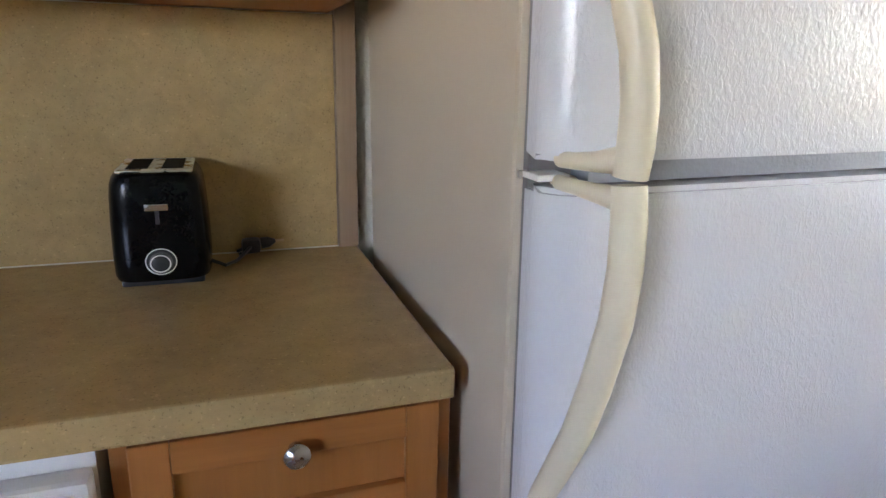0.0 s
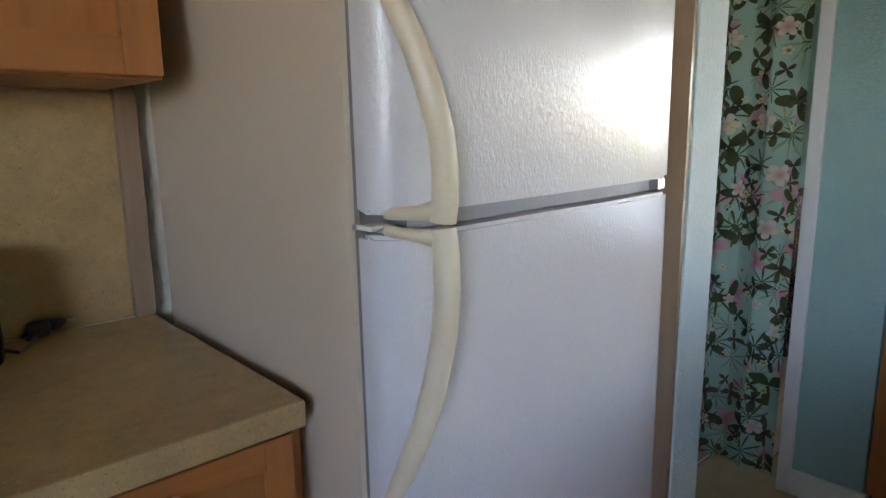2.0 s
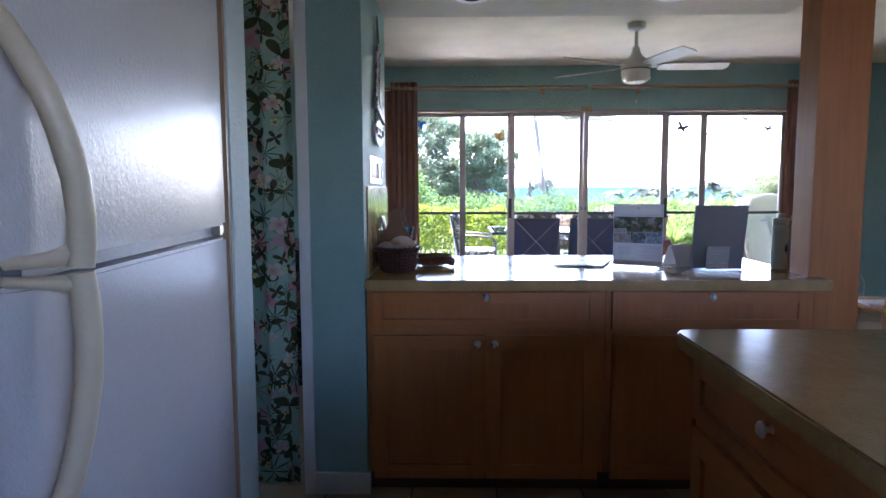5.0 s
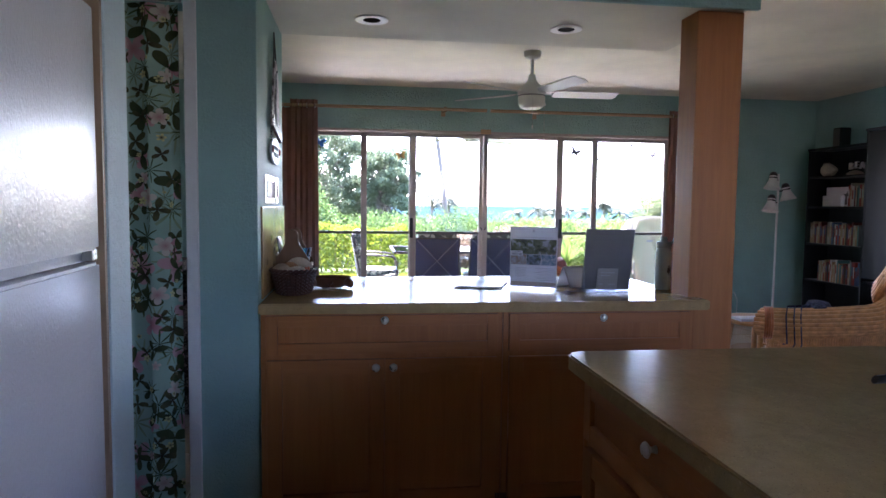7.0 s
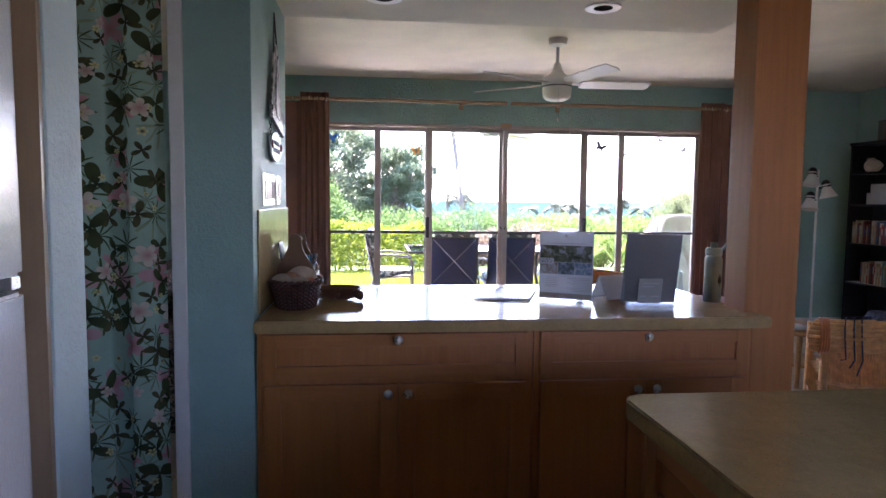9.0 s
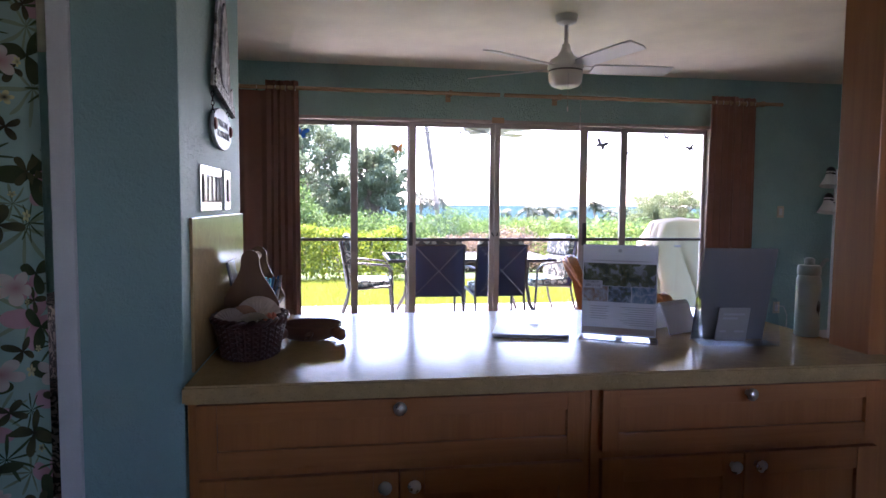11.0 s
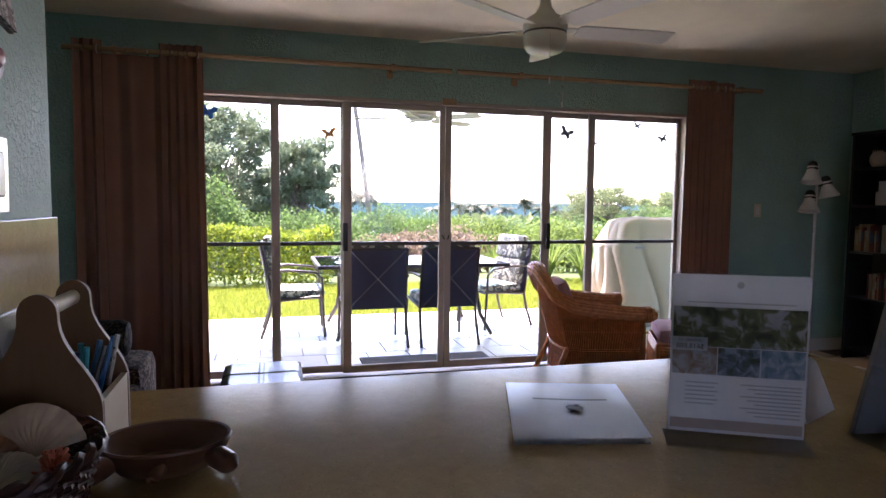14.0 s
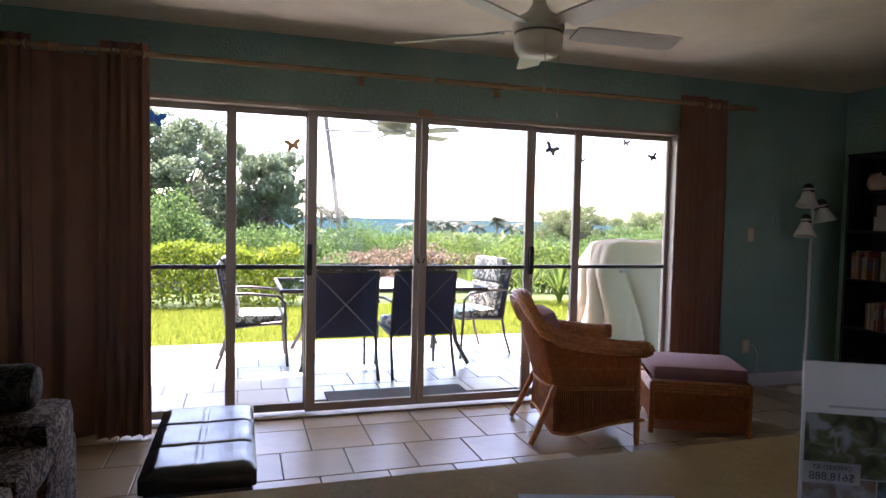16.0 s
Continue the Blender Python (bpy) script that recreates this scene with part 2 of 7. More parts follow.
M_HANDLE = paint("aged_ivory_plastic", (0.72, 0.64, 0.47), 0.34, 0.05, 9, 0.03)
M_STRIP = paint("fridge_divider_grey", (0.27, 0.285, 0.31), 0.3, 0.05)
M_GASKET = paint("grey_gasket", (0.20, 0.19, 0.18), 0.6)
M_TILE = tile_mat("floor_tile_glaze", (0.50, 0.37, 0.24))
M_PTILE = tile_mat("patio_tile_glaze", (0.47, 0.44, 0.39))
M_GROUT = paint("grout", (0.075, 0.06, 0.05), 0.9, 0.25, 30)
M_PGROUT = paint("patio_grout", (0.16, 0.14, 0.12), 0.9, 0.25, 30)
M_ALU = paint("door_frame_aluminium", (0.44, 0.39, 0.355), 0.42, 0.08, 8, 0.05, 300, 0.3)
M_ALU_D = paint("dark_aluminium", (0.10, 0.095, 0.09), 0.45, 0.1, 8, 0.05, 300, 0.6)
M_BLACK = paint("black_plastic", (0.018, 0.018, 0.02), 0.35, 0.1)
M_TOAST = paint("toaster_black", (0.005, 0.005, 0.005), 0.22, 0.1, 10, 0.02, 200, 0.0, 0.18)
M_GLASS = glass_mat("window_glass")
M_ACRYL = glass_mat("clear_acrylic", (0.97, 0.98, 0.99))
M_ACRYL_T = glass_mat("acrylic_edgewise", (0.90, 0.93, 0.97))
# Off-white fan greyed: the lanai roof's shade is put into its colour.
M_FAN_SHADED = paint("patio_fan_shaded", (0.33, 0.32, 0.30), 0.5, 0.08)
M_CURT = cloth("brown_curtain_cloth", (0.285, 0.15, 0.112))
M_FLORAL = floral("floral_print", (0.28, 0.42, 0.345))
M_RING = paint("bright_white_trim", (0.94, 0.93, 0.90), 0.3, 0.02)
# Near-black that paints the shade inside openings which are not cut.
M_RECESS_SHADE = paint("recess_shade", (0.03, 0.026, 0.022), 0.95, 0.1, 20, 0.0, 200, 0.0, 0.05)
M_RODW = wood("curtain_rod_wood", (0.42, 0.27, 0.15), (0.55, 0.38, 0.22), 1)
M_RATTAN = rattan_mat("rattan_cane", (0.60, 0.225, 0.065), 1)
M_RATTAN_D = rattan_mat("rattan_weave", (0.56, 0.19, 0.055), 2)
M_RATTAN_L = rattan_mat("pale_rattan_cane", (0.72, 0.37, 0.14), 1)
M_PINK = cloth("dusty_pink_cloth", (0.36, 0.19, 0.20))
M_LEATHER = paint("black_leather", (0.008, 0.010, 0.016), 0.22, 0.2, 5, 0.15, 150, 0.0, 0.5)
M_WHITE = paint("white_enamel", (0.78, 0.77, 0.74), 0.35, 0.04)
M_FAN = paint("fan_white", (0.74, 0.74, 0.70), 0.4, 0.04)
M_FROST = paint("frosted_lamp_glass", (0.80, 0.78, 0.70), 0.3, 0.03)
M_NAVY = cloth("navy_sling_cloth", (0.06, 0.07, 0.13), 900)
M_STRAPG = paint("grey_webbing", (0.20, 0.20, 0.24), 0.7)
M_FRAME = paint("bronze_chair_frame", (0.055, 0.048, 0.045), 0.45, 0.15, 8, 0.1, 200, 0.5)
M_CUSH = camo_cloth("leaf_print_cushion", (0.42, 0.41, 0.36), (0.05, 0.06, 0.06))
M_COVER = cloth("canvas_grill_cover", (0.34, 0.29, 0.215), 400, 0.1)
M_SHELF = paint("black_shelf_veneer", (0.016, 0.015, 0.016), 0.4, 0.15, 12, 0.05)
M_SOFA = camo_cloth("sofa_leaf_weave", (0.20, 0.14, 0.105), (0.030, 0.020, 0.014), 19)
M_SOFA_D = camo_cloth("bolster_leaf_weave", (0.060, 0.050, 0.028), (0.010, 0.008, 0.006), 19)
M_LAWN = paint("lawn_soil", (0.11, 0.14, 0.025), 0.95, 0.3, 4, 0.3, 60, 0.0, 0.1)
M_EARTH = paint("scrub_ground", (0.045, 0.065, 0.02), 0.95, 0.35, 0.3, 0.3, 6, 0.0, 0.1)
M_SEA = paint("sea_water", (0.016, 0.034, 0.039), 0.7, 0.12, 0.004, 0.0, 0.05, 0.0, 0.0)
M_BARK = paint("bark", (0.14, 0.115, 0.09), 0.9, 0.3, 5, 0.6, 40)
M_LEAF_HEDGE = leaf_mat("hedge_leaf", (0.075, 0.12, 0.010), (0.21, 0.25, 0.025))
M_LEAF_TREE = leaf_mat("tree_leaf", (0.085, 0.125, 0.07), (0.21, 0.26, 0.15), 0.6, 0.5)
M_LEAF_PALM = leaf_mat("palm_frond", (0.04, 0.055, 0.035), (0.09, 0.11, 0.07), 0.6, 0.2)
M_LEAF_BUSH = leaf_mat("bush_leaf", (0.04, 0.09, 0.016), (0.14, 0.21, 0.07))
M_LEAF_RED = leaf_mat("croton_leaf", (0.11, 0.09, 0.05), (0.24, 0.17, 0.12))
M_LEAF_FERN = leaf_mat("strap_leaf", (0.06, 0.11, 0.02), (0.17, 0.22, 0.05))
M_LEAF_PALE = leaf_mat("pale_tree_leaf", (0.09, 0.12, 0.05), (0.21, 0.25, 0.11), 0.6, 0.45)
M_GRASS = leaf_mat("grass_blade", (0.14, 0.18, 0.018), (0.25, 0.28, 0.045))


# ---- mesh helpers ----
def box(bm, x0, x1, y0, y1, z0, z1, bevel=0.0):
    """An axis-aligned block, with optional eased edges."""
    g = bmesh.ops.create_cube(bm, size=1.0, matrix=Matrix.Translation(((x0 + x1) / 2, (y0 + y1) / 2, (z0 + z1) / 2)) @ Matrix.Diagonal((abs(x1 - x0), abs(y1 - y0), abs(z1 - z0), 1)))
    if bevel:
        es = list({e for v in g["verts"] for e in v.link_edges})
        bmesh.ops.bevel(bm, geom=es, offset=bevel, segments=2, profile=0.6, affect="EDGES", clamp_overlap=True)
    return bm


def tube(bm, pts, r, seg=8, caps=True, flat=1.0):
    """A round bar along points; r is one radius or one for each point."""
    pts = [Vector(p) for p in pts]
    rs = r if isinstance(r, (list, tuple)) else [r] * len(pts)
    rings, up = [], None
    for k, p in enumerate(pts):
        d = (pts[min(k + 1, len(pts) - 1)] - pts[max(k - 1, 0)]).normalized()
        if up is None:
            up = d.orthogonal().normalized()
        up = (up - d * up.dot(d)).normalized()
        side = d.cross(up)
        rings.append([bm.verts.new(p + (up * math.cos(a) * flat + side * math.sin(a)) * rs[k]) for a in (2 * math.pi * i / seg for i in range(seg))])
    for a, b in zip(rings, rings[1:]):
        for i in range(seg):
            bm.faces.new((a[i], a[(i + 1) % seg], b[(i + 1) % seg], b[i]))
    if caps:
        bm.faces.new(list(reversed(rings[0])))
        bm.faces.new(rings[-1])
    return bm


def lathe(bm, profile, seg=24, at=(0, 0, 0), sx=1.0, sy=1.0, m=None):
    """Turns (radius, height) pairs about the upright axis."""
    rings = []
    for r, z in profile:
        rings.append([bm.verts.new((at[0] + max(r, 0.0004) * sx * math.cos(2 * math.pi * i / seg), at[1] + max(r, 0.0004) * sy * math.sin(2 * math.pi * i / seg), at[2] + z)) for i in range(seg)])
    new_faces = []
    for a, b in zip(rings, rings[1:]):
        for i in range(seg):
            new_faces.append(bm.faces.new((a[i], a[(i + 1) % seg], b[(i + 1) % seg], b[i])))
    bm.faces.new(list(reversed(rings[0])))
    bm.faces.new(rings[-1])
    if m is not None:
        bmesh.ops.transform(bm, matrix=m, verts=[v for ring in rings for v in ring])
    return bm


def prism(bm, outline, lo, hi, axis="z"):
    """Pushes a closed 2D outline along an axis."""
    def at(p, h):
        return {"z": (p[0], p[1], h), "x": (h, p[0], p[1]), "y": (p[0], h, p[1])}[axis]
    a = [bm.verts.new(at(p, lo)) for p in outline]
    b = [bm.verts.new(at(p, hi)) for p in outline]
    n = len(outline)
    for i in range(n):
        bm.faces.new((a[i], a[(i + 1) % n], b[(i + 1) % n], b[i]))
    bm.faces.new(list(reversed(a)))
    bm.faces.new(b)
    bmesh.ops.recalc_face_normals(bm, faces=bm.faces)
    return bm


def sheet(bm, fn, nu, nv, thick=0.0, uv=None):
    """A surface from fn(u, v), u and v in 0..1."""
    g = [[bm.verts.new(fn(i / nu, j / nv)) for j in range(nv + 1)] for i in range(nu + 1)]
    lay = bm.loops.layers.uv.verify() if uv else None
    for i in range(nu):
        for j in range(nv):
            f = bm.faces.new((g[i][j], g[i + 1][j], g[i + 1][j + 1], g[i][j + 1]))
            if uv:
                for lp, (a, b) in zip(f.loops, ((i, j), (i + 1, j), (i + 1, j + 1), (i, j + 1))):
                    lp[lay].uv = (a / nu * uv[0], b / nv * uv[1])
    if thick:
        bmesh.ops.solidify(bm, geom=bm.faces[:], thickness=thick)
    return bm


def B():
    return bmesh.new()


def part(name, bm, material, parent=None, label="", smooth=False):
    me = bpy.data.meshes.new(name)
    if smooth:
        for f in bm.faces:
            f.smooth = True
    bm.normal_update()
    bm.to_mesh(me)
    bm.free()
    me.materials.append(material)
    if smooth:
        me.set_sharp_from_angle(angle=radians(40))
    ob = new(name, me)
    if parent:
        ob.parent = parent
    if label:
        tagged(ob, label)
    return ob


def wp(name, bm, material, parent, label="", smooth=False):
    """A part given in world metres, under a thing that stands somewhere else."""
    m, up = parent.matrix_basis.copy(), parent.parent
    while up:
        m, up = up.matrix_basis @ m, up.parent
    bm.transform(m.inverted())
    return part(name, bm, material, parent, label, smooth)


def thing(name, label, category, at=(0, 0, 0), rz=0, group=""):
    ob = new(name)
    ob.empty_display_size = 0.1
    ob.matrix_basis = pose(*at, 0, 0, rz)
    return tagged(ob, label, category, group)


def struct(name, bm, material, label, smooth=False):
    return tagged(part(name, bm, material, None, label, smooth), kind="structure")


def soup(name, verts, faces, material, parent=None):
    me = bpy.data.meshes.new(name)
    me.from_pydata([tuple(v) for v in verts], [], faces)
    me.materials.append(material)
    ob = new(name, me)
    if parent:
        ob.parent = parent
    return ob


# ---- the plan ----
WIN_X = 6.57                      # room face of the window wall
CEIL, SOFFIT = 2.53, 2.16
LIV_L, LIV_R = 2.6, -5.08         # side walls of the living room
PEN_X0, PEN_X1, PEN_Y0, PEN_Y1 = 2.367, 3.30, 0.464, -1.408
TOP, SLAB = 0.92, 0.043
OPEN_L, OPEN_R, HEAD = 0.72, -3.36, 2.06

# floors, each a bed of grout that carries its tiles
floor = struct("floor", box(B(), -2.6, WIN_X, LIV_R, LIV_L, -0.12, -0.008), M_GROUT, "beige ceramic tile floor with dark grout")
patio = struct("pavement", box(B(), WIN_X + 0.15, 9.3, -7.5, 4.0, -0.15, -0.022), M_PGROUT, "sunlit beige tile patio")
struct("door_sill", box(B(), WIN_X, WIN_X + 0.15, OPEN_R, OPEN_L, -0.12, 0.012, 0.003), M_ALU, "aluminium sliding door sill")

# window wall with its wide opening
bm = B()
box(bm, WIN_X, WIN_X + 0.15, OPEN_L, LIV_L + 0.15, -0.1, CEIL + 0.1)
box(bm, WIN_X, WIN_X + 0.15, LIV_R - 0.15, OPEN_R, -0.1, CEIL + 0.1)
box(bm, WIN_X, WIN_X + 0.15, OPEN_R, OPEN_L, HEAD + 0.03, CEIL + 0.1)
struct("wall_east", bm, M_TEAL, "teal painted textured wall around sliding doors")
struct("wall_south", box(B(), -2.75, WIN_X, LIV_R - 0.15, LIV_R, -0.1, CEIL + 0.1), M_TEAL, "teal painted living room wall")
struct("wall_north", box(B(), 2.52, WIN_X, LIV_L, LIV_L + 0.15, -0.1, CEIL + 0.1), M_TEAL, "teal painted living room wall")
# Unseen opening added in the west wall to brighten the kitchen.
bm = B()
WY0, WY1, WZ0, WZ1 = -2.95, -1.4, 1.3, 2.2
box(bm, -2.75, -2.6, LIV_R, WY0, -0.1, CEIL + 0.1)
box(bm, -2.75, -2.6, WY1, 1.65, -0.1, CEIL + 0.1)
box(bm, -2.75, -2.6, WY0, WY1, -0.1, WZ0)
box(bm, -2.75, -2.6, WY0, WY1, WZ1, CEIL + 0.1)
struct("wall_west", bm, M_CREAM, "cream kitchen wall with an opening added for light")
window = tagged(new("added_opening_1"), "white-framed opening added out of view to light the kitchen", kind="structure")
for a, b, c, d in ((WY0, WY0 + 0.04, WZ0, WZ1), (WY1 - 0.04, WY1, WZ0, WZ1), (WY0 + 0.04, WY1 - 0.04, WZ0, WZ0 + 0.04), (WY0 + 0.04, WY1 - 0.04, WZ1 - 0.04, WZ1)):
    part("opening_frame", box(B(), -2.70, -2.64, a, b, c, d), M_TRIM, window)
struct("wall_kitchen", box(B(), -2.6, 1.46, 1.43, 1.65, -0.1, CEIL + 0.1), M_CREAM, "cream kitchen wall behind the worktop")
struct("wall_closet_back", box(B(), 1.46, 2.52, 1.62, 1.75, -0.1, CEIL + 0.1), M_TEAL, "teal wall inside the curtained closet passage")

# wall stub beside the refrigerator, and the wall that ends at the peninsula
struct("wall_stub", box(B(), 1.468, 1.61, 0.675, 1.62, 0.0, CEIL, 0.004), M_STUB, "pale blue painted wall end beside the refrigerator")
# Wall's side in the gap: its shade is painted as a brown sheet.
tagged(part("fridge_side_panel", box(B(), 1.452, 1.466, 0.68, 1.425, 0.0, 2.2), M_SHADE_WOOD), "brown sheet painted as the shaded wall side beside the refrigerator", kind="structure")
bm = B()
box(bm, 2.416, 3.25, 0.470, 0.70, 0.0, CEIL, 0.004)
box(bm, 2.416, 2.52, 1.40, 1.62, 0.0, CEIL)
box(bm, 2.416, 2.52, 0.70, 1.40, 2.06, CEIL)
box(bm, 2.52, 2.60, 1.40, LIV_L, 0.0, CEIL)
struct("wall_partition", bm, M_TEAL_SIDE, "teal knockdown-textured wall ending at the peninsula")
bm = B()
box(bm, 2.398, 2.415, 0.690, 0.735, 0.0, 2.12, 0.003)
box(bm, 2.398, 2.415, 0.742, 1.45, 2.06, 2.12, 0.003)
struct("trim", bm, M_TRIM, "white door casing")
bm = B()
box(bm, 2.40, 2.415, 0.458, 0.690, 0.0, 0.095, 0.004)
struct("baseboard", bm, M_TRIM, "white baseboard")
bm = B()
box(bm, WIN_X - 0.016, WIN_X - 0.001, LIV_R, OPEN_R - 0.02, 0.0, 0.11, 0.004)
box(bm, WIN_X - 0.016, WIN_X - 0.001, OPEN_L + 0.02, LIV_L, 0.0, 0.11, 0.004)
box(bm, 2.6, WIN_X - 0.02, LIV_R + 0.001, LIV_R + 0.015, 0.0, 0.11, 0.004)
struct("baseboard", bm, M_TRIM, "off-white living room baseboard")

# ceiling and the dropped soffit over the peninsula
struct("ceiling", box(B(), -2.75, WIN_X + 0.15, LIV_R - 0.15, LIV_L + 0.15, CEIL, CEIL + 0.15), M_CEIL, "cream plaster ceiling")
struct("ceiling_soffit", box(B(), 2.42, 3.2, -1.58, 0.469, SOFFIT, CEIL - 0.001, 0.006), M_SOFF_SHADE, "dropped cream ceiling soffit with recessed lights")
tagged(part("soffit_face", box(B(), 2.395, 2.418, -1.60, 0.469, SOFFIT - 0.012, CEIL - 0.002, 0.003), M_TEAL), "dark teal board facing the soffit", kind="structure")

# timber post on the end of the peninsula
struct("wooden_post", box(B(), 2.477, 2.628, -1.578, -1.367, 0.0, SOFFIT - 0.001, 0.004), M_WOOD, "tall cherry-stained wooden post at the worktop end")


# ---- sliding doors ----
def panel_frame(th, y0, y1, x, z0=0.03, z1=HEAD, w=0.05, d=0.03, wl=None, wr=None):
    """One glazed leaf: two stiles, two rails, a mid rail and its panes. y0 > y1."""
    wl, wr = wl or w, wr or w
    for name, a in (("stile", (y0 - wl, y0)), ("stile", (y1, y1 + wr))):
        part(name, box(B(), x - d / 2, x + d / 2, a[0], a[1], z0, z1, 0.003), M_ALU, th)
    part("top_rail", box(B(), x - d / 2, x + d / 2, y1 + wr, y0 - wl, z1 - 0.04, z1, 0.003), M_ALU, th)
    part("bottom_rail", box(B(), x - d / 2, x + d / 2, y1 + wr, y0 - wl, z0, z0 + 0.055, 0.003), M_ALU, th)
    part("mid_rail", box(B(), x - d / 2, x + d / 2, y1 + wr, y0 - wl, 0.998, 1.026, 0.002), M_ALU_D, th)
    for za, zb in ((z0 + 0.055, 0.998), (1.026, z1 - 0.04)):
        p = part("pane", box(B(), x - 0.003, x + 0.003, y1 + wr, y0 - wl, za, zb), M_GLASS, th)
        p.visible_shadow = False


def door_handle(th, x, y):
    part("door_handle", box(B(), x - 0.05, x - 0.016, y - 0.018, y + 0.018, 0.96, 1.17, 0.006), M_BLACK, th, "black moulded pull handle")


for k, (y0, y1, x, hy) in enumerate(((0.70, -0.007, 6.665, None), (0.045, -1.24, 6.62, None), (-1.245, -2.53, 6.62, None), (-2.46, -3.34, 6.665, None))):
    d = tagged(new("door_%d" % (k + 1)), "aluminium sliding glass door leaf, closed", kind="structure")
    if k == 1:
        panel_frame(d, -0.461, y1, x, wl=0.064, wr=0.04)
        door_handle(d, x, -0.475)
        part("latch", box(B(), x - 0.035, x - 0.016, -1.24, -1.20, 1.02, 1.10, 0.004), M_ALU, d, "small aluminium latch plate")
        part("latch_lever", tube(B(), [(x - 0.036, -1.218, 1.075), (x - 0.05, -1.222, 1.065), (x - 0.052, -1.232, 1.045)], 0.005, 8), M_BLACK, d, "black latch lever")
    elif k == 2:
        panel_frame(d, y0, -2.127, x, wl=0.05, wr=0.072)
        door_handle(d, x, -2.10)
        part("latch", box(B(), x - 0.035, x - 0.016, -1.295, -1.25, 1.02, 1.10, 0.004), M_ALU, d, "small aluminium latch plate")
        part("latch_lever", tube(B(), [(x - 0.036, -1.272, 1.075), (x - 0.05, -1.268, 1.065), (x - 0.052, -1.258, 1.045)], 0.005, 8), M_BLACK, d, "black latch lever")
    elif k == 0:
        panel_frame(d, y0, -0.50, x, wl=0.03, wr=0.05)
        part("stile", box(B(), x - 0.03, x + 0.005, -0.008, 0.055, 0.03, HEAD, 0.004), M_ALU, d)
    else:
        panel_frame(d, -2.10, y1, x, wl=0.04, wr=0.03)
        part("stile", box(B(), x - 0.03, x + 0.005, -2.53, -2.468, 0.03, HEAD, 0.004), M_ALU, d)
bm = B()
box(bm, WIN_X - 0.01, WIN_X + 0.14, OPEN_R, OPEN_L, HEAD, HEAD + 0.029, 0.004)
box(bm, WIN_X + 0.005, WIN_X + 0.14, OPEN_L - 0.02, OPEN_L, 0.01, HEAD, 0.003)
box(bm, WIN_X + 0.005, WIN_X + 0.14, OPEN_R, OPEN_R + 0.02, 0.01, HEAD, 0.003)
struct("door_frame", bm, M_ALU, "aluminium sliding door head and jambs")
tagged(part("head_catch", box(B(), WIN_X - 0.03, WIN_X - 0.011, -1.31, -1.20, HEAD + 0.0, HEAD + 0.05, 0.004), M_RODW), "small wooden block over the door meeting", kind="structure")


# ---- lanai roof, grounds and sea ----
bm = B()
box(bm, WIN_X + 0.15, 8.95, -7.5, 4.0, 2.50, 2.60)
box(bm, 8.85, 9.0, -7.5, 4.0, 2.40, 2.50, 0.004)
struct("patio_roof", bm, M_CEIL, "plain lanai roof with an edge beam")
struct("patio_wall", box(B(), WIN_X + 0.15, 9.0, 3.4, 3.55, -0.1, 2.5), M_TEAL, "lanai side wall")
struct("patio_wall", box(B(), WIN_X + 0.15, 9.0, -7.0, -6.85, -0.1, 2.5), M_TEAL, "lanai side wall")
bm = B()


def ground_z(x, y):
    d = max(0.0, x - 13.0)
    z = -0.06 - 0.075 * d if d < 60 else -4.56 - 0.09 * (d - 60)
    return max(z, -24.0) + (0.25 * noise.noise(Vector((x * 0.09, y * 0.09, 0))) * min(1, d / 8))


sheet(bm, lambda u, v: (9.1 + 900 * u ** 3, (v - 0.5) * (60 + 1900 * u ** 2), ground_z(9.1 + 900 * u ** 3, (v - 0.5) * (60 + 1900 * u ** 2))), 90, 50)
bmesh.ops.recalc_face_normals(bm, faces=bm.faces)
struct("ground", bm, M_EARTH, "scrubby ground falling towards the sea", True)
struct("lawn", box(B(), 9.302, 12.2, -12, 9, -0.2, -0.03), M_LAWN, "sunlit mown lawn")
struct("water", box(B(), 190, 4800, -4200, 4200, -24.4, -6.0), M_SEA, "pale blue sea to the horizon")


# ---- kitchen ----
def facebox(bm, face, plane, u0, u1, z0, z1, d0, d1, bevel=0.0):
    """A block on an upright face: u runs along it, d out of it."""
    if face == "x-":
        return box(bm, plane - d1, plane - d0, min(u0, u1), max(u0, u1), z0, z1, bevel)
    if face == "y-":
        return box(bm, min(u0, u1), max(u0, u1), plane - d1, plane - d0, z0, z1, bevel)
    return box(bm, min(u0, u1), max(u0, u1), plane + d0, plane + d1, z0, z1, bevel)


def shaker(th, name, face, plane, u0, u1, z0, z1, rail=0.06):
    """A framed front with a sunken panel."""
    u0, u1 = min(u0, u1), max(u0, u1)
    bm = B()
    facebox(bm, face, plane, u0 + rail - 0.004, u1 - rail + 0.004, z0 + rail - 0.004, z1 - rail + 0.004, 0.0005, 0.008)
    door = wp(name, bm, M_WOOD, th)
    for a, b in ((u0, u0 + rail), (u1 - rail, u1)):
        bm = B()
        facebox(bm, face, plane, a, b, z0, z1, 0.0005, 0.02, 0.002)
        wp("stile", bm, M_WOOD, door)
    for a, b in ((z1 - rail, z1), (z0, z0 + rail)):
        bm = B()
        facebox(bm, face, plane, u0 + rail, u1 - rail, a, b, 0.0005, 0.0196, 0.002)
        wp("rail", bm, M_WOOD_H if face == "x-" else M_WOOD_X, door)
    return door


